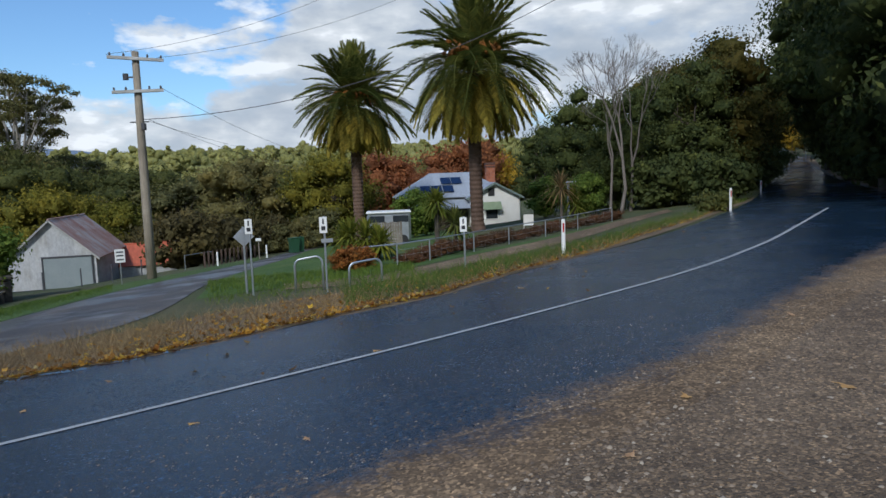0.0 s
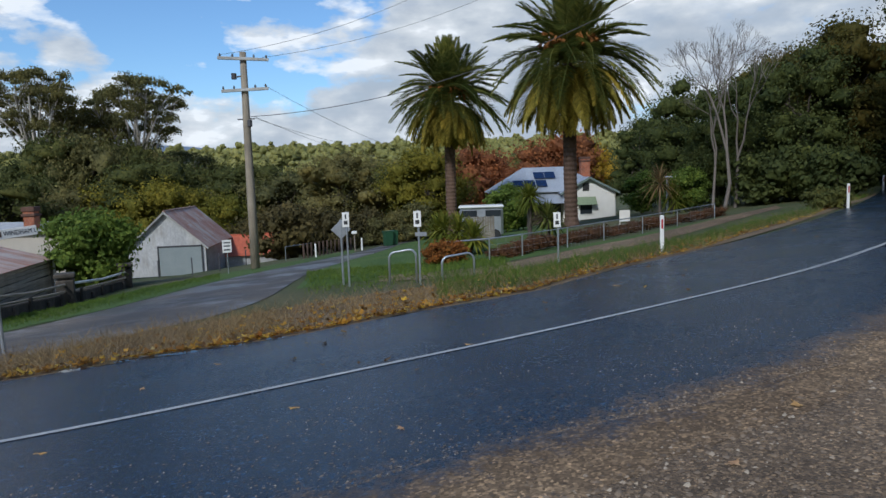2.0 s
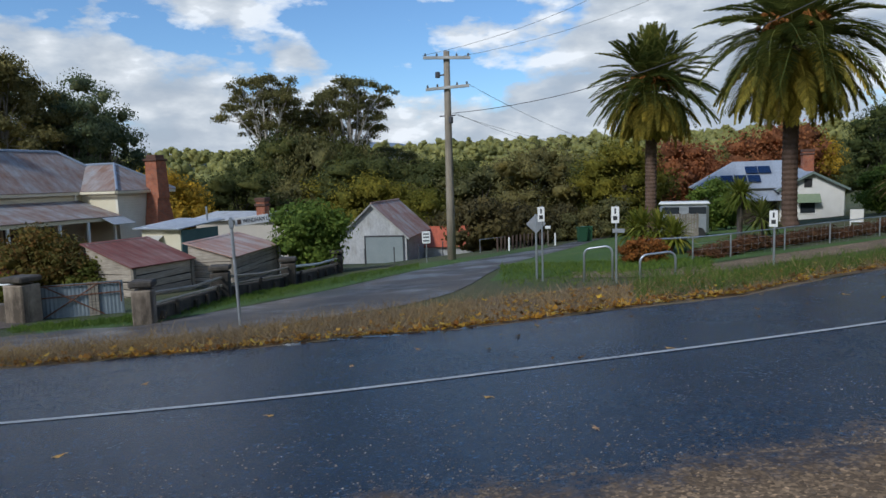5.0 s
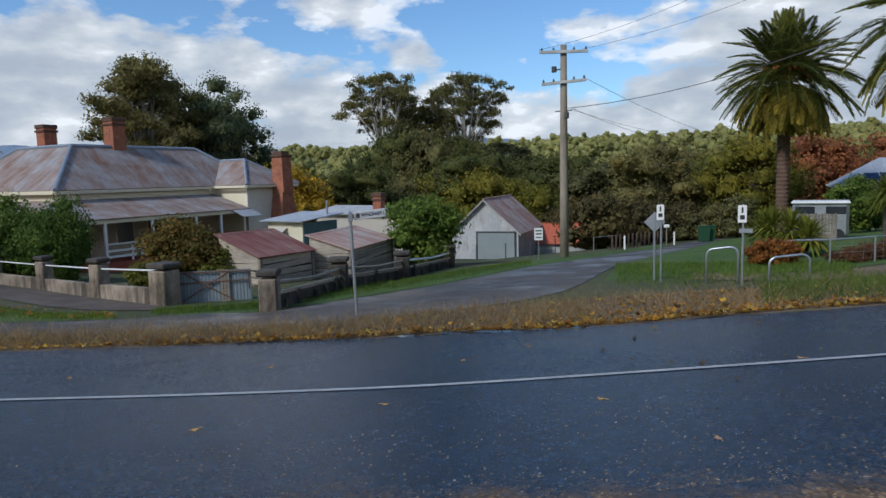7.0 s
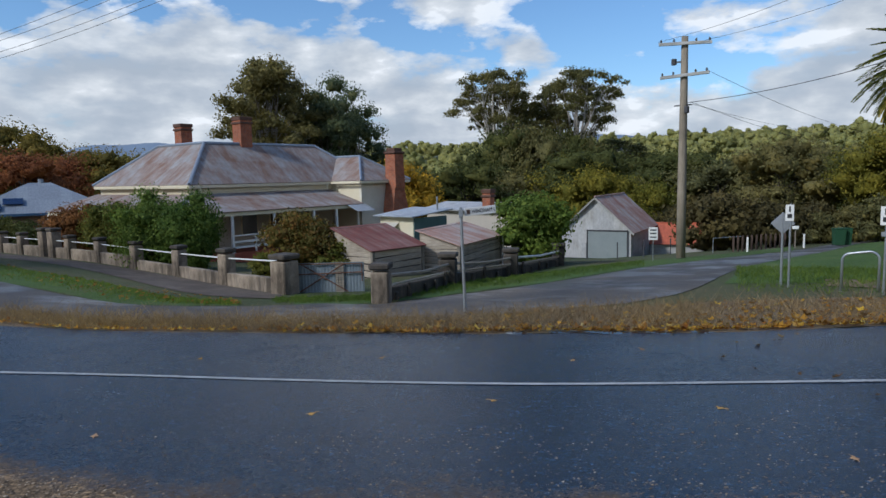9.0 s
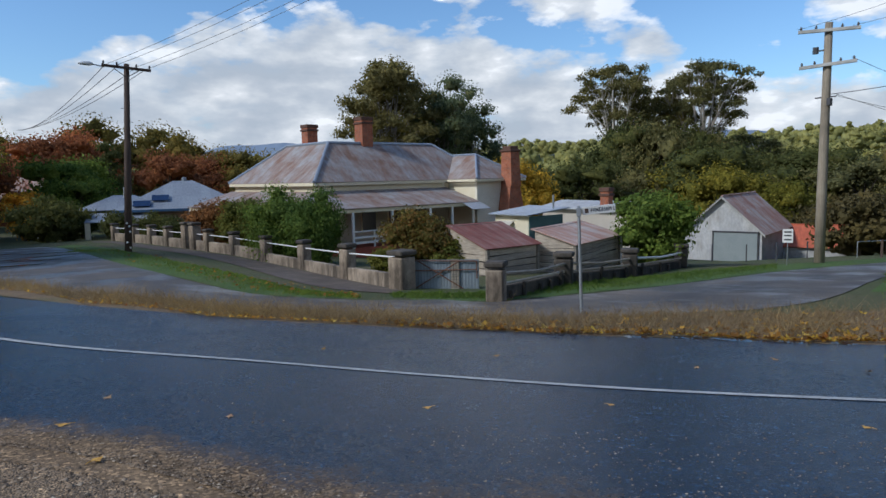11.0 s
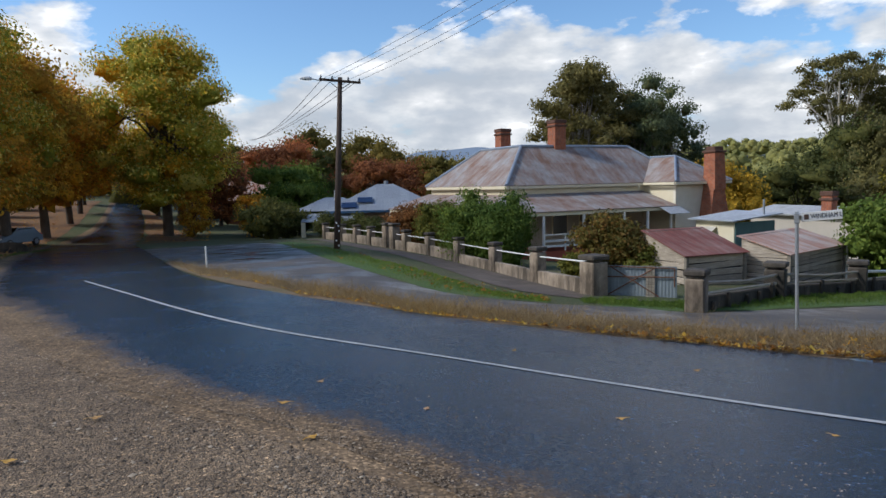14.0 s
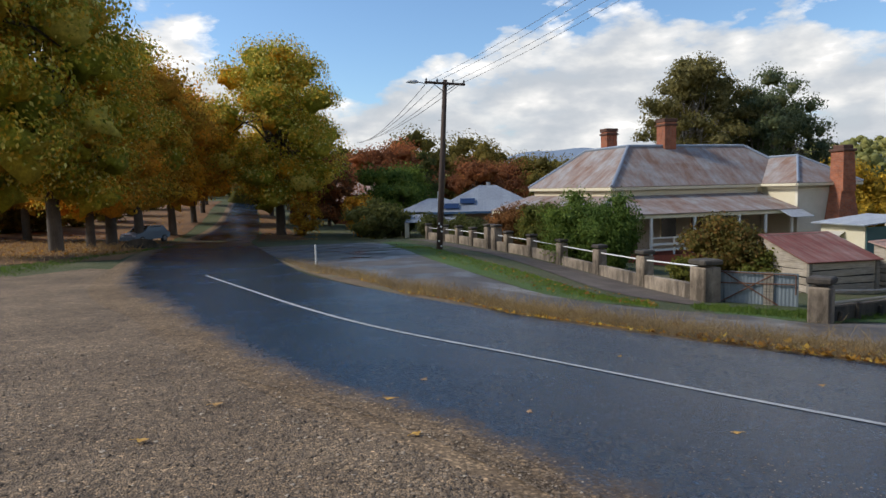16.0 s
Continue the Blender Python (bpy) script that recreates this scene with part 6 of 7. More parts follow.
# notice before the shed
nt = thing("notice_board", face_me(26.3, 29.5), "small white notice on a thin post", "sign")
part("post", MB().tube([(0, 0.02, -0.2), (0, 0.02, 1.25)], 0.02, 8), M["steel"], nt)
pl = part("plate", MB().box((0, 0, 1.05 + 0.12), (0.37, 0.012, 0.54), bev=0.004), M["white"], nt)
for z in (1.32, 1.18, 1.02):
    part("bar", MB().box((0, -0.009, z), (0.26, 0.006, 0.06)), M["wire"], pl, "dark bar of unreadable writing")


def hoop(p, q, h):
    p, q = Vector(p), Vector(q)
    pts = [p + Vector((0, 0, -0.2)), p + Vector((0, 0, h - 0.16))]
    d = (q - p)
    d.z = 0
    l = d.length
    d.normalize()
    up = Vector((0, 0, 1))
    for i in range(1, 6):
        a = radians(18 * i)
        pts.append(p + up * (h - 0.16 + 0.16 * math.sin(a)) + d * 0.16 * (1 - math.cos(a)))
    dz = (q.z - p.z)
    for i in range(0, 6):
        a = radians(90 - 18 * i)
        pts.append(p + up * (h + dz - 0.16 + 0.16 * math.sin(a)) + d * (l - 0.16 * (1 - math.cos(a))))
    pts.append(q + Vector((0, 0, -0.2)))
    return solo("barrier_hoop", MB().tube(pts, 0.026, 10), M["steel"], "bent galvanised pipe barrier across the path", "barrier", group="path barriers", smooth=True)


hoop(spot(13.0, 15.95), spot(10.7, 15.9), 0.8)
hoop(spot(8.5, 15.2), spot(5.75, 15.4), 0.6)
# open pipe gate corner by the lane
solo("pipe_rail", MB().tube([spot(21.7, 42, 0.0), spot(21.7, 42, 0.85), spot(19.5, 45, 0.85), spot(19.5, 45, 0)], 0.025, 8), M["steel"], "grey pipe rail by the lane", "rail")


# ---- front wall of the old house ----
def pillar(az, d, h, w, mat, label, turn=6):
    ob = thing("gate_pillar" if h > 1.15 and w > 0.4 else "fence_pillar", face_me(az, d, 0, turn - az), label, "pillar", group="pillars of the front wall")
    part("shaft", MB().box((0, 0, h / 2 - 0.2), (w, w, h + 0.2), bev=0.03), mat, ob)
    cap = MB().box((0, 0, h + 0.02), (w + 0.07, w + 0.07, 0.14), bev=0.035)
    n = len(cap.v)
    part("cap", cap, M["concrete_dark"], ob, "dark lichened cap")
    return spot(az, d)


F_LINE = ((79.8, 51), (78.4, 47.5), (77.2, 44.8), (76.0, 42.4), (74.6, 40.2), (74.0, 39.2), (73.0, 37.7), (71.0, 35), (68.5, 31.3), (65.4, 27.3), (61.8, 22.6), (57.2, 18.4))
prev = None
for i, (az, d) in enumerate(F_LINE):
    big = i in (4, 5, 11)
    b = pillar(az, d, 1.0 if i == 11 else (1.42 if big else 1.12), 0.55 if i == 11 else (0.5 if big else 0.42), M["concrete"], "square aged concrete pillar with a dark cap", 10)
    if prev is not None and i != 5:
        a, c = prev, b
        m = (a + c) / 2
        l = (c - a).length
        yaw = math.degrees(math.atan2(c.y - a.y, c.x - a.x))
        tilt = -math.degrees(math.atan2(c.z - a.z, math.hypot(c.x - a.x, c.y - a.y)))
        solo("front_wall", MB().box((0, 0, 0.14), (l - 0.44, 0.2, 0.8 if i < 9 else 0.55), bev=0.02), M["concrete"], "low stained concrete garden wall", "wall", Matrix.Translation(m) @ pose(0, 0, 0, 0, tilt, yaw), "bays of the front wall")
        solo("pipe_rail", MB().tube([(-l / 2, 0, 0), (l / 2, 0, 0)], 0.024, 8), M["white"], "thin white painted pipe rail over the wall", "rail", Matrix.Translation(m + Vector((0, 0, 0.88))) @ pose(0, 0, 0, 0, tilt, yaw), "rails of the front wall")
    prev = b
# second side, down the lane: low dark pillars
L_LINE = ((49.15, 15.0), (43.4, 19.5), (38.0, 23.1), (34.0, 28.4))
prev = None
for i, (az, d) in enumerate(L_LINE):
    b = pillar(az, d, 0.82 if i == 0 else 0.86, 0.4 if i == 0 else 0.5, M["concrete"] if i == 0 else M["concrete_dark"], "cracked pale concrete pillar with a blackened top" if i == 0 else "dark mossy concrete pillar", 36)
    if prev is not None:
        a, c = prev, b
        l, m = (c - a).length, (a + c) / 2
        yaw = math.degrees(math.atan2(c.y - a.y, c.x - a.x))
        tilt = -math.degrees(math.atan2(c.z - a.z, math.hypot(c.x - a.x, c.y - a.y)))
        w = thing("low_fence", Matrix.Translation(m) @ pose(0, 0, 0, 0, tilt, yaw), "low mossy wall with a tired timber rail", "fence", group="bays along the lane")
        part("wall", MB().box((0, 0, 0.06), (l - 0.5, 0.18, 0.52), bev=0.03), M["concrete_dark"], w)
        part("rail", MB().tube([(-l / 2, -0.08, 0.62), (0, -0.1, 0.55), (l / 2, -0.08, 0.62)], 0.045, 6), M["white"] if i == 3 else M["slab_h"], w)
        part("rail", MB().tube([(-l / 2, -0.08, 0.38), (l / 2, -0.08, 0.4)], 0.04, 6), M["slab_h"], w)
        for k in range(5):
            h = (0.34, 0.5, 0.27, 0.42, 0.3)[(k + 2 * i) % 5]
            part("stump", MB().box((-l / 2 + (k + 0.55 + 0.3 * ((k * 3 + i) % 4) / 4) * l / 5.4, -0.14, h / 2 - 0.06), (0.1 + 0.03 * (k % 2), 0.09, h), ry=(k * 5 + i * 3) % 7 - 3, bev=0.02), M["concrete_dark"], w)
    prev = b


# ---- iron gates between pillar and shed ----
def gates():
    a, b = spot(56.4, 18.6), spot(50.6, 18.2)
    yaw = math.degrees(math.atan2(b.y - a.y, b.x - a.x))
    l = (b - a).length
    ob = thing("double_gate", Matrix.Translation(Vector((a.x, a.y, (a.z + b.z) / 2))) @ pose(0, 0, 0, 0, 0, yaw), "blue-grey corrugated iron gates on a rusty pipe frame", "gate")
    n = 44
    mb = MB()
    for i in range(n):
        x0, x1 = l * i / n, l * (i + 1) / n
        y0, y1 = 0.005 * (-1) ** i, 0.005 * (-1) ** (i + 1)
        mb.face([(x0, y0, -0.05), (x1, y1, -0.05), (x1, y1, 0.8 + 0.02 * (x1 / l)), (x0, y0, 0.8 + 0.02 * (x0 / l))])
        mb.face([(x0, y0 + 0.015, 0.8), (x1, y1 + 0.015, 0.8), (x1, y1 + 0.015, -0.05), (x0, y0 + 0.015, -0.05)])
    part("sheet", mb, M["iron_blue"], ob, "blue-grey corrugated sheet")
    fr = MB()
    for p, q in (((0.1, 0.78), (1.9, 0.78)), ((0.1, 0.5), (1.9, 0.55)), ((0.15, 0.02), (1.4, 0.78)), ((0.2, 0.78), (1.5, 0.02)), ((1.9, 0.78), (1.9, 0.3)), ((0.05, 0.78), (0.05, 0.0))):
        fr.tube([(p[0] * l / 1.95, -0.05, p[1]), (q[0] * l / 1.95, -0.05, q[1])], 0.018, 6)
    part("frame", fr, M["rust"], ob, "rusty pipe frame")
    for x in (1.2, 1.28, 1.36):
        part("board", MB().box((x * l / 1.95, -0.04, 0.4), (0.07, 0.03, 0.86), bev=0.005), M["slab"], ob)


M["iron_blue"] = plain("blue_grey_iron_sheet", (0.13, 0.165, 0.19), (0.23, 0.265, 0.285), 1.6, 0.55, 0.2, fine=14)
M["rust"] = plain("rusty_pipe", (0.08, 0.035, 0.02), (0.16, 0.08, 0.05), 8, 0.85)
M["sign_back"] = plain("dull_sign_back", (0.45, 0.42, 0.36), (0.55, 0.52, 0.45), 4, 0.6)
gates()


# ---- timber sheds beside the house ----
def board_wall(parent, p, q, z0, z1, n, name="board"):
    """Rough horizontal slabs from p to q in plan, each one a piece of its own."""
    rng = np.random.RandomState(int(abs(p[0]) * 100) % 1000)
    l = math.hypot(q[0] - p[0], q[1] - p[1])
    yaw = math.degrees(math.atan2(q[1] - p[1], q[0] - p[0]))
    h = (z1 - z0) / n
    for i in range(n):
        mb = MB().box((0, 0, 0), (l + rng.randn() * 0.05, 0.05, h * 0.9), bev=0.012)
        part(name, mb, M["slab_h"], parent, m=pose((p[0] + q[0]) / 2, (p[1] + q[1]) / 2, z0 + h * (i + 0.5), rng.randn() * 3, rng.randn() * 0.7, yaw))


def slab_shed(az, d, turn, wx, wy, h0, h1, roof, label, boards=11, base=0.6):
    """A lean-to of slabs: front along local x at y=0, roof falling from h1 (back) to h0 (front)."""
    b = spot(az, d)
    ob = thing("timber_shed", Matrix.Translation((b.x, b.y, b.z)) @ pose(0, 0, 0, 0, 0, turn), label, "shed")
    board_wall(ob, (0, 0), (wx, 0), -base, h0, boards)
    board_wall(ob, (0, wy), (0, 0), -base, h0, boards)
    board_wall(ob, (wx, 0), (wx, wy), -base, h0, boards)
    part("back_wall", MB().box((wx / 2, wy, (h1 - base) / 2), (wx, 0.06, h1 + base)), M["slab"], ob)
    # added near-black box, painted as the shade seen between the slabs
    part("inner_lining", MB().box((wx / 2, wy / 2, (h0 - base) / 2 - 0.05), (wx - 0.1, wy - 0.1, h0 + base - 0.1)), M["dark"], ob)
    for x in (0.0, wx):
        part("gable_board", MB().sheet([(x, 0, h0 - 0.02), (x, wy, h0 - 0.02), (x, wy, h1), (x, 0.0, h0)], 0.04), M["slab_h"], ob)
    o = 0.14
    part("roof", MB().sheet([(-o, -o, h0 + 0.04), (wx + o, -o, h0 + 0.04), (wx + o, wy + o, h1 + 0.04), (-o, wy + o, h1 + 0.04)], 0.035), roof, ob)
    for x, y in ((0, -0.04), (wx, -0.04)):
        part("corner_post", MB().box((x, y, (h0 - base) / 2), (0.12, 0.12, h0 + base), bev=0.01), M["slab"], ob)
    return ob


slab_shed(49.9, 23, 90, 2.4, 2.0, 0.92, 1.65, M["roof_red"], "low timber slab shed with a dark red rusted roof", 8, 0.9)
s2 = slab_shed(42.5, 24.6, 109, 4.5, 1.55, 1.0, 1.55, M["roof_rust"], "leaning timber slab hut with a streaky rusted roof", 14, 0.9)
part("white_edge", MB().box((4.56, -0.12, 0.3), (0.09, 0.06, 1.3)), M["white"], s2)
# pale lean-to behind
lt = thing("lean_to", Matrix.Translation(Vector((*flat_spot(46.3, 33), EYE - 0.128 * 33))) @ pose(0, 0, 0, 0, 0, 6), "cream lean-to with a pale blue-grey skillion roof", "outbuilding")
part("wall", MB().box((-1.1, 0.05, 1.1), (2.2, 0.1, 2.4)), M["cream"], lt)
part("wall", MB().box((0.0, 1.35, 1.05), (0.1, 2.6, 2.3)), M["green_door"], lt, "dark teal iron side wall")
part("wall", MB().box((-2.15, 1.35, 1.1), (0.1, 2.6, 2.4)), M["cream"], lt)
part("roof", MB().sheet([(-2.45, -0.3, 2.33), (0.2, -0.3, 2.3), (0.3, 2.9, 2.55), (-2.4, 2.9, 2.62)], 0.05), M["roof_new"], lt, "pale iron skillion roof")
part("hood", MB().sheet([(-1.9, -0.45, 1.72), (-0.95, -0.45, 1.72), (-0.95, 0.0, 1.98), (-1.9, 0.0, 1.98)], 0.02), M["sign_back"], lt, "small buff window hood")
part("flue", MB().tube([(-0.2, 2.2, 2.4), (-0.2, 2.2, 3.2)], 0.05, 8), M["steel"], lt)
bk = thing("outbuilding", Matrix.Translation(Vector((*flat_spot(41.0, 40), EYE - 0.118 * 40))) @ pose(0, 0, 0, 0, 0, 12), "long low outbuilding with a grey roof and brick chimney", "outbuilding")
part("wall", MB().box((-0.5, 1.2, 1.2), (5.8, 2.4, 3.0)), M["render"], bk)
part("roof", MB().sheet([(-3.7, -0.3, 2.75), (2.9, -0.3, 2.65), (2.9, 2.7, 3.0), (-3.7, 2.7, 3.1)], 0.06), M["iron_wall"], bk)
chimney(bk, 0.6, 0.6, 1.6, 3.85, 0.55)


# ---- hedges and garden shrubs ----
def shrub(name, label, h, w, mat, n, size, seed, spots, clumps=22):
    ob = make_tree(name, label, h, w, 0.05, mat, M["bark"], n, size, seed, clumps=clumps, category="shrub", trunk=0.06)
    place(ob, spots)
    return ob


shrub("hedge_bush", "large glossy dark green bush over the wall", 3.1, 2.2, M["l_green"], 12000, 0.09, 31, [(64.7, 31.5, 0, 0.95, 0.8), (67.1, 32.5, 90, 0.97, 0.82)], 34)
shrub("garden_bush", "tall fuzzy olive bush by the wall", 3.0, 1.6, M["l_lime"], 5000, 0.09, 32, [(69.3, 36.5, 0, 0.95), (70.2, 37, 90, 0.9)], 26)
shrub("garden_bush", "rusty red-brown bush by the wall", 3.1, 1.9, M["l_rustbush"], 5000, 0.1, 33, [(72.5, 41.5, 0, 0.86), (71.2, 42, 80, 0.8), (70.2, 41, 10, 0.7)], 26)
shrub("garden_shrub", "loose bronze and green shrub behind the pillar", 2.6, 1.5, M["l_bronze"], 5200, 0.1, 34, [(56.0, 25.5, 0, 0.86), (54.7, 25, 100, 0.72)], 24)
shrub("garden_shrub", "small bushy yellow-green shrub", 1.3, 0.9, M["l_lime"], 2000, 0.08, 35, [(52.8, 24.5, 0, 0.95), (58.7, 24, 50, 0.7)], 14)
shrub("lemon_bush", "dense glossy green citrus bush behind the fence", 2.9, 1.75, M["l_green"], 8000, 0.11, 36, [(36.2, 29.5, 0, 1.02)], 34)
shrub("garden_shrub", "dark shrub in front of the bungalow", 1.8, 1.5, M["l_dark"], 3000, 0.1, 37, [(77.0, 52, 0, 1.0), (75.3, 50, 60, 0.9), (79.5, 56, 60, 1.0), (83.0, 60, 0, 1.4), (84.3, 58, 0, 1.6)], 18)
shrub("garden_shrub", "dark green shrub beside the white cottage", 3.4, 1.7, M["l_green"], 4500, 0.14, 38, [(-8.3, 56, 0, 0.9), (2.9, 44, 30, 0.85), (1.8, 47, 80, 0.7), (-12, 48, 80, 0.8), (-10.8, 56, 0, 0.8)], 22)
shrub("garden_shrub", "grey-green shrub by the lane", 2.6, 1.6, M["l_euc"], 3500, 0.12, 39, [(12.2, 58, 0, 1.0), (14.2, 62, 40, 0.9), (10.6, 55, 40, 1.1)], 20)
shrub("low_hedge", "low dark red-brown hedge plant along the fence", 0.7, 0.85, M["l_maroon"], 1500, 0.07, 40, [(3.4 - 1.15 * i, 20.6 + 0.62 * i + 0.02 * i * i, 40 * i, 0.34 + 0.08 * (i % 4), 0.7) for i in range(16)], 14)
shrub("flower_bush", "low orange-red flowering bush on the lawn", 0.9, 0.8, M["l_ember"], 1800, 0.07, 41, [(8.4, 20.6, 0, 0.72), (7.4, 20.8, 40, 0.65), (9.2, 20.8, 40, 0.6)], 14)


# ---- spiky garden plants ----
def spiky(az, d, stem, r, n, mat, label, seed, heads=1):
    rng = np.random.RandomState(seed)
    ob = thing("cabbage_palm", at(az, d), label, "plant", group="spiky garden plants")
    mb = MB()
    V = []
    for hd in range(heads):
        bx, by, hz = (0, 0, stem) if hd == 0 else (rng.randn() * 0.5, rng.randn() * 0.5, stem * (0.55 + 0.4 * rng.rand()))
        mb.tube([(0, 0, -0.3), (bx * 0.5, by * 0.5, hz * 0.5), (bx, by, hz)], [0.1, 0.085, 0.07], 8)
        for i in range(n):
            a, e = i * 2.4, radians(80 - 120 * (i / n))
            dv = np.array((math.cos(a) * math.cos(e), math.sin(a) * math.cos(e), math.sin(e)))
            l = r * (0.75 + 0.4 * rng.rand())
            w = np.cross(dv, (0, 0, 1.0))
            w = w / (np.linalg.norm(w) + 1e-6) * 0.045
            p0 = np.array((bx, by, hz))
            m, t = p0 + dv * l * 0.55, p0 + dv * l + np.array((0, 0, -0.22 * l))
            V += [p0, m + w, t, m - w]
    part("stem", mb, M["bark"], ob)
    V = np.array(V)
    part("leaves_rosette", quads_mesh("rosette", V, np.arange(len(V)).reshape(-1, 4), mat), None, ob)


spiky(8.2, 24, 1.0, 1.0, 90, M["l_spike"], "multi-headed yucca with yellow-green sword leaves", 1, 4)
spiky(6.3, 24.5, 0.7, 0.8, 70, M["l_palm"], "dark green spiky yucca on the lawn", 2, 3)
spiky(0.9, 30, 1.9, 0.95, 90, M["l_spike"], "tall yucca in front of the cottage", 3, 3)
spiky(-0.6, 30, 0.8, 1.1, 80, M["l_palm"], "bushy spiky yucca by the fence", 4, 2)
spiky(-9.7, 46, 2.1, 1.7, 110, M["l_strawspike"], "shaggy cabbage palm with brown drooping leaves", 5, 1)
spiky(-10.6, 47, 1.2, 1.5, 90, M["l_spike"], "low cabbage palm with green leaves", 6, 2)

# ---- pipe fence, bins, sheds and clutter right of the lane ----
def pipe_fence():
    pts = [(4.4, 20.0), (1.6, 20.5), (-2.2, 22.2), (-5.2, 24.4), (-8.3, 26.8), (-11.0, 29.5), (-13.8, 33)]
    ob = thing("pipe_fence", Matrix.Identity(4), "low galvanised pipe fence with wire mesh beside the path", "fence")
    ps = [spot(a, d) for a, d in pts]
    for p in ps:
        part("post", MB().tube([p + Vector((0, 0, -0.2)), p + Vector((0, 0, 0.68))], 0.022, 8), M["steel"], ob)
    for p, q in zip(ps, ps[1:]):
        part("rail", MB().tube([p + Vector((0, 0, 0.66)), q + Vector((0, 0, 0.66))], 0.02, 8), M["steel"], ob)
        mesh = MB()
        for h in (0.12, 0.3, 0.48):
            mesh.tube([p + Vector((0, 0, h)), q + Vector((0, 0, h))], 0.003, 4, False)
        n = int((q - p).length / 0.25)
        for i in range(1, n):
            m = p.lerp(q, i / n)
            mesh.tube([m, m + Vector((0, 0, 0.64))], 0.002, 4, False)
        part("wire_mesh", mesh, M["steel"], ob, "thin wire mesh")
    a, b = spot(4.4, 20.0), spot(8.3, 22)
    part("rail", MB().tube([a + Vector((0, 0, 0.66)), b + Vector((0, 0, 0.62))], 0.026, 8), M["steel"], ob)
    part("rail", MB().tube([b + Vector((0, 0, -0.2)), b + Vector((0, 0, 0.62))], 0.026, 8), M["steel"], ob)


pipe_fence()


def paling_fence():
    a, b = spot(6.5, 33), spot(3.9, 33)
    yaw = math.degrees(math.atan2(b.y - a.y, b.x - a.x))
    l = (b - a).length
    ob = thing("paling_fence", Matrix.Translation(a) @ pose(0, 0, 0, 0, 0, yaw), "weathered grey timber paling fence", "fence")
    n = 12
    for i in range(n):
        part("paling", MB().box((l * (i + 0.5) / n, 0, 0.6), (l / n - 0.012, 0.025, 1.3 + 0.05 * ((i * 7) % 3)), bev=0.004), M["slab"], ob)
    part("rail", MB().box((l / 2, 0.04, 0.35), (l, 0.05, 0.09)).box((l / 2, 0.04, 1.0), (l, 0.05, 0.09)), M["slab_h"], ob)


paling_fence()
cn = thing("parked_camper", face_me(5.0, 36), "white and grey camper top behind the paling fence", "vehicle")
part("body", MB().box((0, 0, 0.95), (2.3, 1.6, 1.5), bev=0.12), M["steel"], cn)
part("roof", MB().box((0, 0, 1.76), (2.4, 1.7, 0.12), bev=0.05), M["white"], cn)
for x in (-0.62, 0.62):
    part("window", MB().box((x, -0.81, 1.42), (0.8, 0.03, 0.34), bev=0.02), M["glass"], cn)
for x in (-0.7, 0.7):
    part("wheel", MB().tube([(x, -0.82, 0.28), (x, -0.6, 0.28)], 0.3, 16), M["black"], cn)


def wheelie_bin(az, d):
    ob = thing("wheelie_bin", face_me(az, d, 0, 20), "green wheelie bin beside the lane", "bin", group="bins by the lane")
    mb = MB()
    lo, hi = 0.24, 0.29
    for k in range(4):
        a, b = [(-1, -1), (1, -1), (1, 1), (-1, 1)][k], [(-1, -1), (1, -1), (1, 1), (-1, 1)][(k + 1) % 4]
        mb.face([(a[0] * lo, a[1] * lo, 0.06), (b[0] * lo, b[1] * lo, 0.06), (b[0] * hi, b[1] * hi, 0.95), (a[0] * hi, a[1] * hi, 0.95)])
    part("body", mb, M["green_plastic"], ob)
    part("lid", MB().box((0, 0.02, 0.98), (0.62, 0.66, 0.07), rx=-4, bev=0.02), M["green_plastic"], ob)
    for x in (-0.2, 0.2):
        part("wheel", MB().tube([(x - 0.03, 0.26, 0.1), (x + 0.03, 0.26, 0.1)], 0.1, 12), M["black"], ob)


wheelie_bin(13.05, 44)
wheelie_bin(12.65, 44.4)
guide_post(15.3, 42, 0.8, False)
guide_post(19.2, 39, 0.8, False)
mbx = thing("letter_box", face_me(15.9, 43), "small white letter box on a post", "letter box")
part("post", MB().box((0, 0, 0.5), (0.06, 0.06, 1.2)), M["slab"], mbx)
part("box", MB().box((0, 0, 1.18), (0.34, 0.26, 0.18), bev=0.02), M["white"], mbx)
# paling fence along the lane beyond the pale pole
for i in range(14):
    a, d = 20.2 - 0.33 * i, 41 + 0.55 * i
    solo("fence_post", MB().box((0, 0, 0.35), (0.12, 0.1, 1.1), bev=0.015), M["pole_dark"], "dark rough timber fence post", "fence post", face_me(a, d), "fence posts along the lane")
for az, d in ((31.6, 41), (29.1, 40.5), (27.0, 40), (33.6, 42), (24.9, 43)):
    solo("fence_post", MB().box((0, 0, 0.4), (0.07, 0.05, 1.2), bev=0.01), M["wire"], "dark steel star post before the shed", "fence post", face_me(az, d), "posts before the shed")
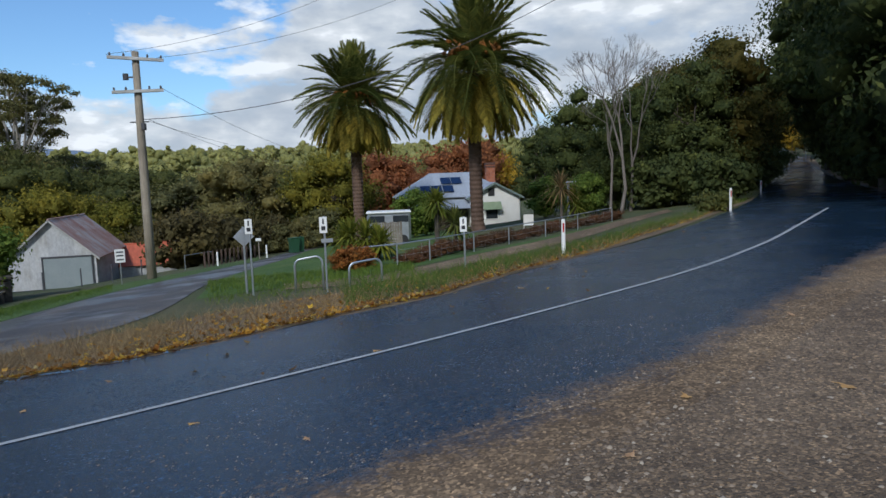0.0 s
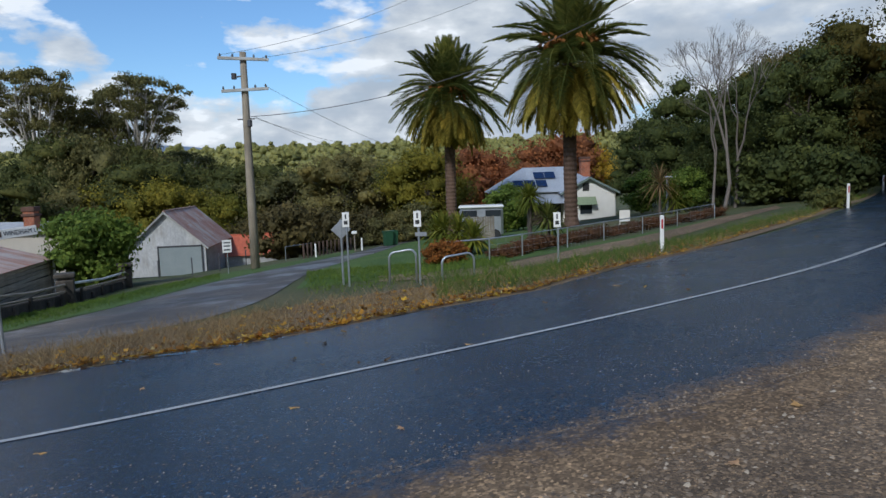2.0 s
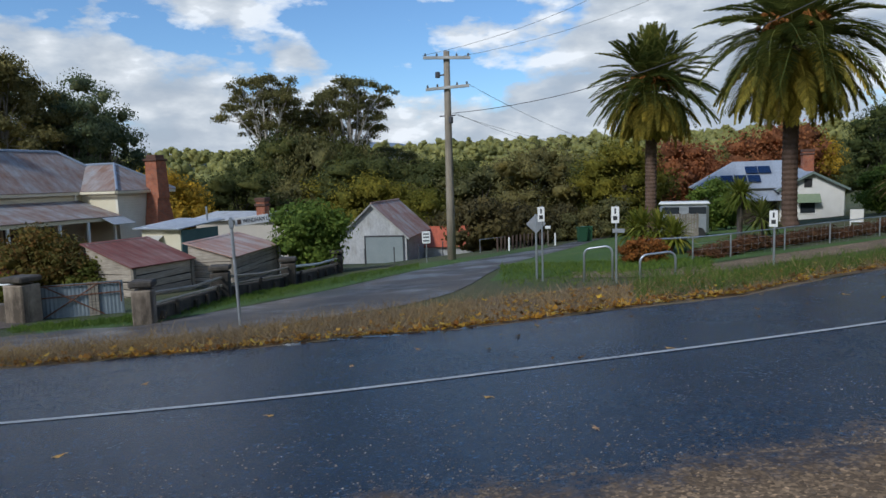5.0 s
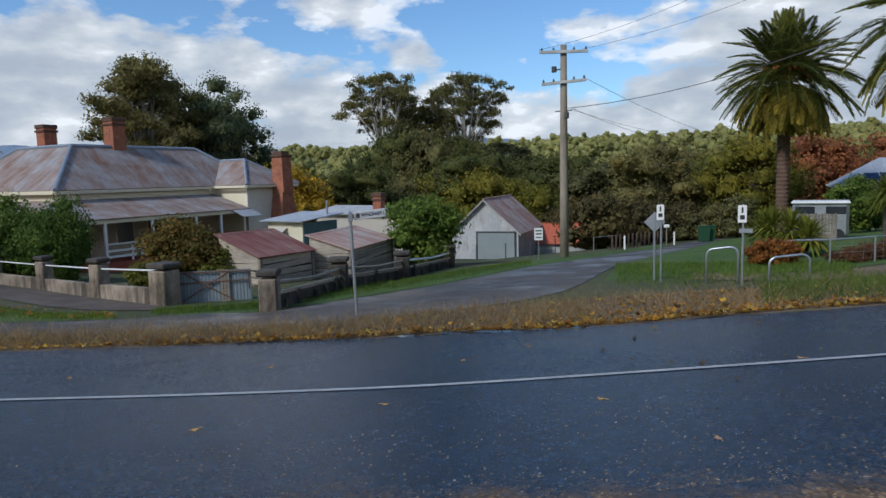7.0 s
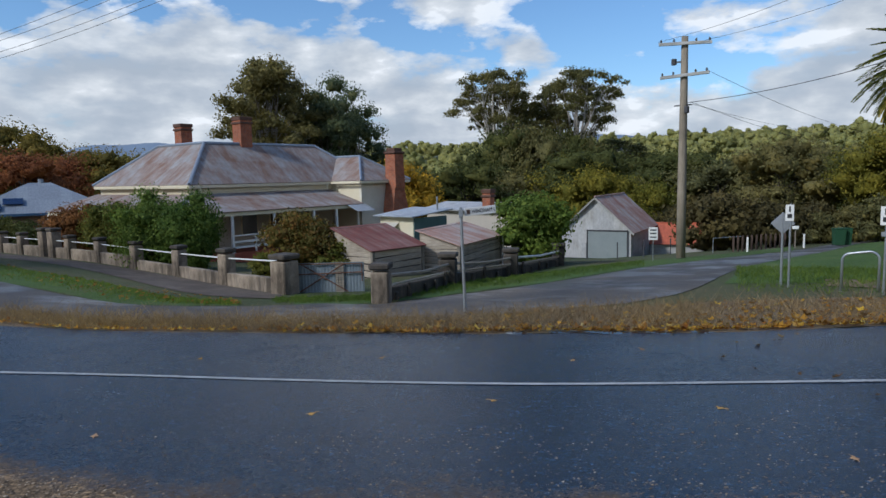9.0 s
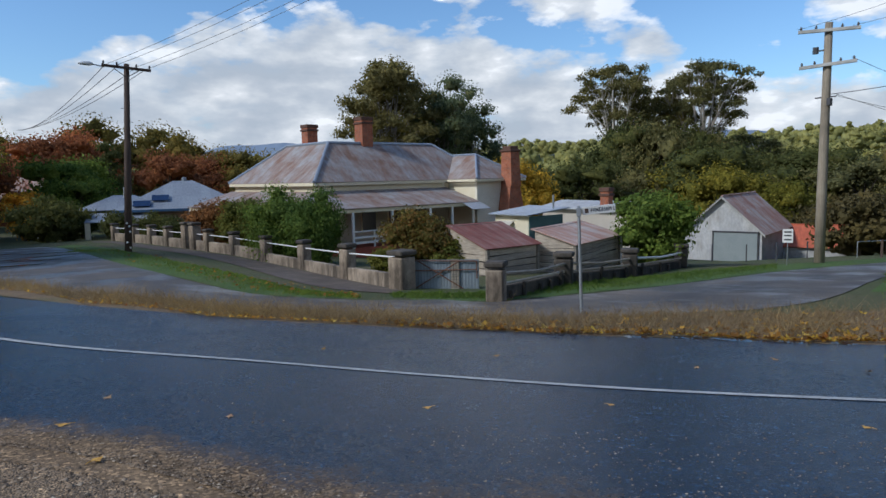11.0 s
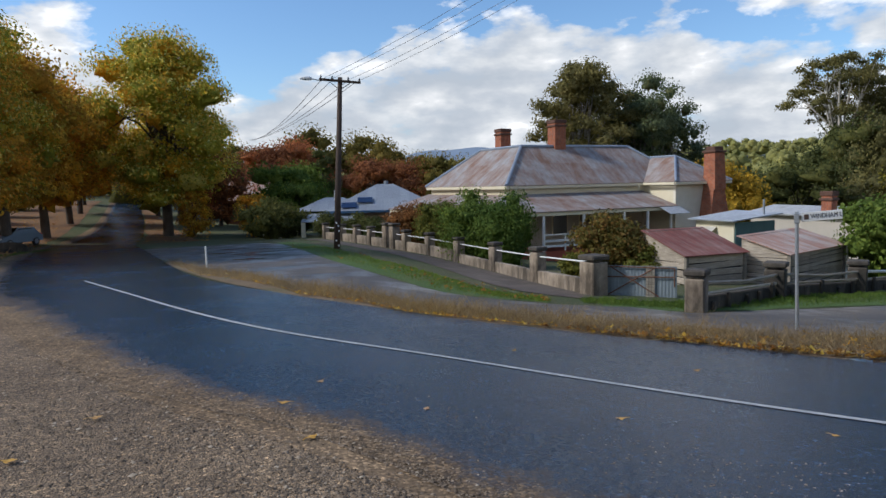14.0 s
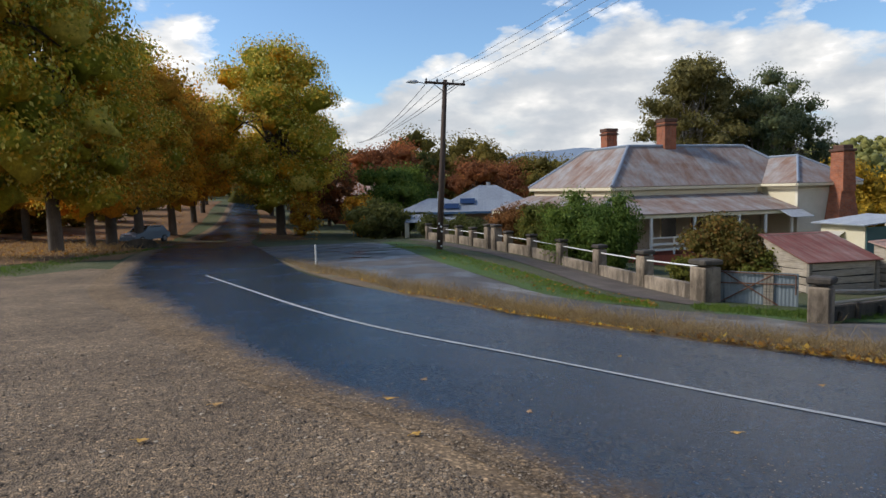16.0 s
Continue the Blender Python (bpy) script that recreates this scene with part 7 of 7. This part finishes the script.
# low clutter and carport beyond the pipe fence
ch = thing("garden_chair", face_me(-6.9, 30), "white plastic garden chair on the grass", "chair")
part("seat", MB().box((0, 0, 0.42), (0.45, 0.42, 0.03), bev=0.01), M["white"], ch)
part("backrest", MB().box((0, 0.2, 0.65), (0.45, 0.03, 0.45), rx=-10, bev=0.01), M["sign_back"], ch)
for x in (-0.2, 0.2):
    for y in (-0.18, 0.18):
        part("leg", MB().box((x, y, 0.2), (0.04, 0.04, 0.42)), M["white"], ch)
cp = thing("carport", face_me(-12.6, 52), "small flat-roofed carport under the trees", "carport")
part("roof", MB().box((0, 0, 2.3), (4.6, 2.6, 0.1), ry=1.5, bev=0.02), M["roof_new"], cp)
for x in (-2.1, 2.1):
    for y in (-1.1, 1.1):
        part("post", MB().tube([(x, y, -0.3), (x, y, 2.28)], 0.05, 8), M["steel"], cp)
shrub("mesh_heap", "crumpled dark green garden mesh heap on the verge", 0.75, 1.1, M["l_dark"], 1600, 0.1, 44, [(-21.4, 30.5, 0, 0.9)], 12)


# ---- the far side of the street ----
def brick_cottage():
    b = spot(85.6, 100)
    ob = gable("brick_cottage", "red brick cottage with a rusty pale roof far down the street", Matrix.Translation((b.x, b.y, EYE - 0.045 * 100)) @ pose(0, 0, 0, 0, 0, 170), 7, 6.5, 3.0, 2.6, M["roof_rust"], M["brick"], category="house")
    part("fascia", MB().box((3.8, 0, 2.7), (0.12, 7.0, 0.3)), M["blue_trim"], ob)


brick_cottage()


def car():
    ob = thing("parked_car", Matrix.Translation(spot(102.6, 62)) @ pose(0, 0, 0, 0, 0, -30), "silver-blue hatchback parked under the avenue trees", "car")
    prof = ((-2.0, 0.35), (-2.05, 0.75), (-1.75, 0.92), (-1.25, 1.42), (0.35, 1.46), (1.0, 0.98), (1.85, 0.82), (2.05, 0.55), (2.0, 0.3))
    mb = MB()
    n = len(prof)
    L = [(x, -0.82 + 0.12 * max(0, z - 0.9), z) for x, z in prof]
    R = [(x, 0.82 - 0.12 * max(0, z - 0.9), z) for x, z in prof]
    mb.face(L)
    mb.face(R[::-1])
    for i in range(n):
        j = (i + 1) % n
        mb.face([L[j], L[i], R[i], R[j]])
    part("body", mb, M["car_paint"], ob)
    for s in (-1, 1):
        part("window", MB().face([(-1.2, s * 0.80, 0.95), (0.85, s * 0.80, 0.95), (0.3, s * 0.765, 1.38), (-1.05, s * 0.765, 1.38)] if s < 0 else [(0.85, s * 0.80, 0.95), (-1.2, s * 0.80, 0.95), (-1.05, s * 0.765, 1.38), (0.3, s * 0.765, 1.38)]), M["glass"], ob)
    part("windscreen", MB().sheet([(1.02, -0.72, 0.99), (1.02, 0.72, 0.99), (0.4, 0.66, 1.45), (0.4, -0.66, 1.45)], 0.01), M["glass"], ob)
    part("rear_window", MB().sheet([(-1.72, 0.7, 0.97), (-1.72, -0.7, 0.97), (-1.29, -0.64, 1.4), (-1.29, 0.64, 1.4)], 0.01), M["glass"], ob)
    for x in (-1.3, 1.3):
        for s in (-1, 1):
            w = part("wheel", MB().tube([(x, s * 0.86, 0.31), (x, s * 0.66, 0.31)], 0.31, 18), M["black"], ob)
            part("rim", MB().tube([(x, s * 0.87, 0.31), (x, s * 0.85, 0.31)], 0.19, 14), M["steel"], w)
    for s in (-1, 1):
        part("headlight", MB().box((1.93, s * 0.6, 0.68), (0.14, 0.3, 0.14), bev=0.03), M["lamp_glass"], ob)
        part("tail_light", MB().box((-2.02, s * 0.62, 0.82), (0.08, 0.22, 0.2), bev=0.02), M["red"], ob)


M["car_paint"] = plain("silver_blue_paint", (0.22, 0.29, 0.36), (0.26, 0.33, 0.40), 3, 0.25, 0.3, fine=90, bump=0.02)
car()
# culvert mouth under the gravel edge
cv = thing("culvert", face_me(103.0, 49) @ Matrix.Diagonal((0.62, 0.62, 0.7, 1)), "earth-covered stone culvert mouth beside the road", "culvert")
mb = MB()
for i in range(8):
    a0, a1 = math.pi * i / 8, math.pi * (i + 1) / 8
    for r0, r1, y in ((0.42, 1.0, 0.0),):
        mb.face([(-r1 * 2.0 * math.cos(a0), y, r1 * math.sin(a0)), (-r1 * 2.0 * math.cos(a1), y, r1 * math.sin(a1)), (-r0 * math.cos(a1), y, r0 * math.sin(a1)), (-r0 * math.cos(a0), y, r0 * math.sin(a0))])
        mb.face([(-r1 * 2.0 * math.cos(a1), y, r1 * math.sin(a1)), (-r1 * 2.0 * math.cos(a0), y, r1 * math.sin(a0)), (-r1 * 2.0 * math.cos(a0), y + 3, r1 * 0.4 * math.sin(a0)), (-r1 * 2.0 * math.cos(a1), y + 3, r1 * 0.4 * math.sin(a1))])
part("headwall", mb, M["concrete_dark"], cv)
# capped tube, its near-black colour standing for the shade in the pipe
part("pipe_mouth", MB().tube([(0, 0.05, 0.05), (0, 1.2, 0.05)], 0.42, 14), M["dark"], cv)
# far street light pole and house behind the left trees
sl = thing("street_lamp", face_me(89.8, 75), "thin grey street lamp post", "street lamp")
part("pole", MB().tube([(0, 0, -0.3), (0, 0, 5.6)], 0.07, 8), M["steel"], sl)
part("lamp_head", MB().box((-0.5, 0, 5.6), (1.2, 0.2, 0.12), bev=0.03), M["lamp_glass"], sl)
fh = gable("far_cottage", "pale cottage half hidden behind the avenue trees", Matrix.Translation(spot(112.5, 80)) @ pose(0, 0, 0, 0, 0, 110), 9, 7, 2.7, 2.0, M["roof_old"], M["cream"], category="house")
for i in range(7):
    solo("picket", MB().box((0, 0, 0.45), (0.1, 0.06, 1.0), bev=0.01), M["white"], "white timber picket by the street", "picket", face_me(84.9 - 0.35 * i, 62), "pickets by the street")


# ---- ground cover: grass, leaves, stones ----
def between(az, lines):
    out = []
    for pts in lines:
        a = sorted(pts)
        out.append(np.interp(az, [p[0] for p in a], [p[1] for p in a]))
    return out


V_OUT = [(-24.6, 47), (-21, 30), (-15, 22.5), (-8, 18.5), (0, 15.2), (10, 14.2), (19, 14.0), (26, 13.0), (34, 12.6), (45, 11.8), (54, 12.2), (62, 12.7), (73, 13.3), (82.7, 16.7), (89.6, 25), (92.2, 31)]
V_IN = [(-24.6, 42.5), (-20.5, 25.3), (-13, 17.8), (-6, 14.7), (1, 12.1), (10, 11.1), (19, 10.3), (26, 10.0), (34, 10.1), (45, 10.1), (54, 10.6), (62, 11.2), (73, 11.9), (82, 14.4), (90.0, 21.8), (92.6, 30)]


def blades(name, mat, label, n, az0, az1, lines, h0, h1, seed, wide=0.006, clump=0.5, lean=0.5, edge_bias=0.5):
    rng = np.random.RandomState(seed)
    az = az0 + (az1 - az0) * rng.rand(n)
    if clump:
        c = az0 + (az1 - az0) * rng.rand(n // 14)
        az = np.where(rng.rand(n) < clump, c[rng.randint(len(c), size=n)] + rng.randn(n) * 0.25, az)
    lo, hi = between(az, lines)
    d = lo + (hi - lo) * rng.rand(n) ** edge_bias
    a = np.radians(az)
    x, y = -d * np.sin(a), d * np.cos(a)
    z = land(x, y) + 0.015
    p = np.stack([x, y, z], 1)
    h = h0 + (h1 - h0) * rng.rand(n) ** 2.6
    h *= 0.35 + 0.9 * (0.5 + 0.5 * np.sin(az * 2.1 + 1.7 * np.sin(d * 2.0)) * np.cos(az * 5.3 + d * 1.3))
    t = rng.randn(n, 2) * lean * h[:, None]
    ang = rng.rand(n) * 6.28
    w = np.stack([np.cos(ang), np.sin(ang), np.zeros(n)], 1) * (wide * (0.6 + 0.8 * rng.rand(n)))[:, None]
    m = p + np.stack([t[:, 0] * 0.35, t[:, 1] * 0.35, h * 0.6], 1)
    e = p + np.stack([t[:, 0], t[:, 1], h], 1)
    V = np.stack([p - w, p + w, e + w * 0.25, e - w * 0.25], 1).reshape(-1, 3)
    return tagged(new(name, quads_mesh(name, V, np.arange(len(V)).reshape(-1, 4), mat)), label, "grass", kind="stuff")


blades("dry_grass", M["l_dry"], "straw-coloured dry grass tufts along the road verge", 48000, 22, 92, (V_IN, V_OUT), 0.03, 0.34, 51, 0.004, 0.6, 0.85, 0.75)
blades("dry_grass", M["l_dry"], "straw-coloured dry grass on the upper verge", 16000, -24, 22, (V_IN, V_OUT), 0.03, 0.26, 52, 0.006, 0.6, 0.85, 0.75)
blades("green_grass", M["l_grass"], "green grass tufts on the upper verge", 26000, -24, 9, ([(p[0], p[1] + 0.7) for p in V_IN], [(p[0], p[1] + 0.6) for p in V_OUT]), 0.05, 0.32, 53, 0.006, 0.6, 0.5, 0.75)
blades("green_grass", M["l_grass"], "short green grass before the gate and fence", 20000, 27, 58, ([(27, 24.8), (32, 21.6), (38, 18.4), (42, 17.0), (45.5, 16), (50, 15), (58, 15.6)], [(27, 30), (33, 25.6), (38.5, 21.8), (44, 19.2), (48.6, 17), (52, 16.6), (58, 17)]), 0.03, 0.12, 54, 0.008, 0.3)
blades("green_grass", M["l_grass"], "short green grass strip below the dark pole", 12000, 61, 83, ([(61, 15.6), (65.5, 16.1), (70.7, 17), (77.9, 22.6), (82, 36)], [(61, 16.5), (66, 18), (70, 21.8), (75.5, 26.5), (80.2, 37)]), 0.03, 0.1, 55, 0.008, 0.3)
blades("green_grass", M["l_grass"], "green grass tufts round the path barriers", 14000, 3, 20, ([(3, 16.0), (10, 14.5), (20, 15.2)], [(3, 20), (10, 22), (20, 24)]), 0.03, 0.16, 56, 0.008, 0.5)
blades("green_grass", M["l_grass"], "pale green grass at the gravel's edge", 9000, 100, 125, ([(100, 52), (105, 38), (109, 27), (112.5, 23), (125, 19)], [(100, 54), (105, 42), (109, 34), (112.5, 30), (125, 27)]), 0.04, 0.16, 57, 0.012, 0.5)
blades("dry_grass", M["l_dry"], "brown dead grass below the avenue trees", 12000, 103, 122, ([(103, 40), (109, 33), (122, 27)], [(103, 56), (109, 58), (122, 50)]), 0.05, 0.4, 58, 0.015, 0.5)


def scatter_leaves(name, label, n, az0, az1, lines, size, seed, bias=1.0, lift=0.03, mat=None):
    rng = np.random.RandomState(seed)
    az = az0 + (az1 - az0) * rng.rand(n)
    lo, hi = between(az, lines)
    d = lo + (hi - lo) * rng.rand(n) ** bias
    a = np.radians(az)
    x, y = -d * np.sin(a), d * np.cos(a)
    z = land(x, y) + lift + 0.02 * rng.rand(n)
    s = size * (0.5 + rng.rand(n) ** 2)
    V = []
    F = []
    for i in range(n):
        r = rng.rand() * 6.28
        tip = rng.randn(2) * 0.25
        for k in range(6):
            q = r + k * math.pi / 3
            rad = s[i] * (0.6 if k % 2 else 0.42)
            V.append((x[i] + rad * math.cos(q), y[i] + rad * math.sin(q), z[i] + rad * (math.cos(q) * tip[0] + math.sin(q) * tip[1]) + 0.3 * s[i] * (k % 2)))
        b = i * 6
        F += [(b, b + 1, b + 2, b + 3), (b, b + 3, b + 4, b + 5)]
    return tagged(new(name, quads_mesh(name, np.array(V), np.array(F), mat or M["l_fallen"])), label, "leaves", kind="stuff")


scatter_leaves("fallen_leaves", "yellow and orange fallen leaves along the verge", 1100, -22, 60, (V_IN, V_OUT), 0.085, 61, 2.4, 0.06)
scatter_leaves("fallen_leaves", "drift of orange and yellow leaves against the road's edge", 1700, -23, 34, (V_IN, V_OUT), 0.062, 66, 5.0, 0.05, M["l_gold"])
scatter_leaves("fallen_leaves", "large bright yellow leaves caught in the verge grass", 170, -14, 58, (V_IN, V_OUT), 0.085, 67, 2.0, 0.09, M["l_gold"])
scatter_leaves("fallen_leaves", "brown and gold fallen leaves along the lower verge", 1100, 34, 92, (V_IN, V_OUT), 0.05, 62, 3.0, 0.05, M["l_gold"])
scatter_leaves("fallen_leaves", "dull fallen leaves strewn on the upper road", 60, -34, 22, ([(p[0], p[1] * 0.55) for p in V_IN], V_IN), 0.06, 63, 0.5, 0.045)
scatter_leaves("fallen_leaves", "leaves on the grass strip by the footpath", 200, 61, 83, ([(61, 15.6), (70.7, 17), (77.9, 22.6), (83, 38)], [(61, 16.5), (70, 21.8), (75.5, 27), (83, 42)]), 0.08, 64, 1, 0.06)
scatter_leaves("fallen_leaves", "orange carpet of leaves below the avenue", 2600, 89, 118, ([(89, 60), (94.3, 64), (95, 200), (99, 200), (100, 62), (104, 40), (118, 34)], [(89, 90), (94.3, 120), (95, 201), (99, 201), (100, 120), (104, 75), (118, 60)]), 0.16, 65, 1, 0.05)


def lone_leaf(az, d, s, turn):
    mb = MB()
    pts = []
    for k in range(12):
        q = k * math.pi / 6
        r = s * (1.0 if k % 3 == 0 else (0.55 if k % 3 == 1 else 0.75))
        pts.append((r * math.cos(q), r * 0.75 * math.sin(q), 0.008 + 0.07 * s * math.cos(2 * q)))
    for k in range(12):
        mb.face([(0, 0, 0.008), pts[k], pts[(k + 1) % 12]])
    mb.tube([(s * 0.8, 0, 0.015), (s * 1.5, s * 0.1, 0.01)], 0.003, 4)
    solo("fallen_leaf", mb, M["leaf_gold"], "single yellow-brown leaf lying on the ground", "leaf", Matrix.Translation(spot(az, d, 0.034 if az > -12 and d > 4.6 else 0.02)) @ pose(0, 0, 0, 0, 0, turn), "single fallen leaves")


def make_leaf_gold():
    k = Mat("golden_leaf", 0.6)
    n = k.noise(14.0, 4)
    c = k.mix(k.each(), k.ramp(n, (0.3, (0.42, 0.20, 0.03)), (0.7, (0.62, 0.36, 0.05))), k.ramp(n, (0.3, (0.34, 0.17, 0.07)), (0.7, (0.52, 0.33, 0.17))))
    return k.color(c).done()


M["leaf_gold"] = make_leaf_gold()
rl = np.random.RandomState(71)
for az, d, s in ((83.5, 6.0, 0.06), (80.5, 6.7, 0.055), (81.3, 5.0, 0.055), (55.3, 5.9, 0.05), (71.6, 5.75, 0.045), (97.5, 6.2, 0.06), (103, 5.4, 0.06), (21.5, 6.0, 0.045), (12.5, 5.0, 0.04), (-26.8, 8.2, 0.09), (-30.2, 5.6, 0.075), (-21.5, 7.2, 0.075),
                 (-29, 3.4, 0.075), (-33.5, 4.5, 0.07), (-14.5, 4.1, 0.05), (-9.5, 3.3, 0.05), (-19, 5.2, 0.06), (6.5, 7.8, 0.05), (33, 7.9, 0.05), (27.3, 8.6, 0.05), (49.3, 8.3, 0.05), (64, 8.8, 0.045), (39.8, 6.1, 0.04), (-17.5, 11.5, 0.06), (-6, 11.8, 0.06)):
    lone_leaf(az, d, s, rl.rand() * 360)


def pebbles(name, label, n, rmax, az0, az1, s0, s1, seed, road=False):
    """Loose stones: squashed uneven octahedra."""
    rng = np.random.RandomState(seed)
    az = az0 + (az1 - az0) * rng.rand(n)
    edge = np.interp(az, (-60, -37, -32, -22, -12, 0, 10, 24, 45, 60, 67, 77, 89, 96, 102, 107, 112, 125), (12, 20, 11.5, 7, 5.7, 5.1, 4.75, 4.2, 3.85, 4.0, 4.2, 5.1, 6.6, 8.0, 11, 22, 20, 15))
    if road:
        d = edge * (0.90 + 0.46 * rng.rand(n) ** 2.2)
        lift = 0.032
    else:
        d = np.minimum(edge, rmax) * np.sqrt(0.03 + 0.97 * rng.rand(n)) * 1.0
        lift = 0.016
    a = np.radians(az)
    x, y = -d * np.sin(a), d * np.cos(a)
    z = land(x, y) + lift
    s = s0 + (s1 - s0) * rng.rand(n) ** 3
    D = np.array([(1, 0, 0), (0, 1, 0), (-1, 0, 0), (0, -1, 0), (0.3, 0.2, 1), (-0.2, 0.1, -0.6)])
    J = D[None] * (0.65 + 0.7 * rng.rand(n, 6, 1)) + rng.randn(n, 6, 3) * 0.12
    J[:, :, 2] *= 0.6
    V = J * s[:, None, None] + np.stack([x, y, z], 1)[:, None, :]
    tri = [(0, 1, 4, 4), (1, 2, 4, 4), (2, 3, 4, 4), (3, 0, 4, 4)]
    me = bpy.data.meshes.new(name)
    f3 = np.array([(0, 1, 4), (1, 2, 4), (2, 3, 4), (3, 0, 4)])
    F = (np.arange(n)[:, None, None] * 6 + f3[None]).reshape(-1, 3)
    me.vertices.add(n * 6)
    me.vertices.foreach_set("co", V.astype(np.float32).ravel())
    me.loops.add(len(F) * 3)
    me.loops.foreach_set("vertex_index", F.astype(np.int32).ravel())
    me.polygons.add(len(F))
    me.polygons.foreach_set("loop_start", np.arange(0, len(F) * 3, 3, dtype=np.int32))
    me.materials.append(M["stone"])
    me.update(calc_edges=True)
    me.validate()
    return tagged(new(name, me), label, "stones", kind="stuff")


def make_stone():
    k = Mat("loose_stone", 0.85)
    c = k.ramp(k.island(), (0.0, (0.09, 0.064, 0.042)), (0.45, (0.19, 0.135, 0.085)), (0.85, (0.29, 0.21, 0.135)), (1.0, (0.48, 0.39, 0.28)))
    return k.color(c).bump(k.noise(120.0, 3), 0.4, 0.004).done()


M["stone"] = make_stone()
pebbles("loose_gravel", "loose brown and cream stones over the pull-off", 40000, 10, -45, 122, 0.005, 0.024, 81)
pebbles("loose_gravel", "larger pale stones lying on the pull-off", 260, 9, -45, 122, 0.012, 0.04, 83)
pebbles("loose_gravel", "loose stones washed onto the asphalt's edge", 24000, 12, -34, 104, 0.004, 0.015, 82, True)


# ---- puddles ----
def puddle(az, d, l, w, turn, seed):
    rng = np.random.RandomState(seed)
    p = spot(az, d)
    n, pts = 28, []
    c, s = math.cos(radians(turn)), math.sin(radians(turn))
    for i in range(n):
        a = 2 * math.pi * i / n
        r = 0.75 + 0.35 * noise.noise(Vector((math.cos(a) * 1.7 + seed, math.sin(a) * 1.7, 0)))
        u, v = l / 2 * r * math.cos(a), w / 2 * r * math.sin(a)
        x, y = p.x + u * c - v * s, p.y + u * s + v * c
        pts.append((x, y, p.z + 0.04))
    mb = MB()
    mid = (p.x, p.y, p.z + 0.04)
    for i in range(n):
        mb.face([mid, pts[i], pts[(i + 1) % n]])
    solo("puddle", mb, M["water"], "shallow puddle reflecting the pale sky", "puddle", kind="structure")


M["water"] = plain("puddle_water", (0.02, 0.022, 0.024), (0.03, 0.032, 0.034), 1.0, 0.04, 0.0, 0.02, 0.002, 6)
rp = np.random.RandomState(91)
for i, (az, d, l) in enumerate(((86.5, 33, 2.2), (85.2, 31.5, 2.6), (84.6, 34, 3.0), (88.2, 35, 2.5), (86.0, 29, 1.8), (84.3, 37, 2.6), (87.4, 38.5, 2.6))):
    puddle(az, d, l, 0.3 + 0.2 * rp.rand(), az + rp.randn() * 8, i)
for i, (az, d, l) in enumerate(((29.0, 10.0, 1.2), (25.5, 10.02, 0.7), (33.2, 10.1, 0.9), (37.5, 10.05, 0.6), (22.5, 10.1, 0.5))):
    puddle(az, d - 0.12, l, 0.2, az, 40 + i)
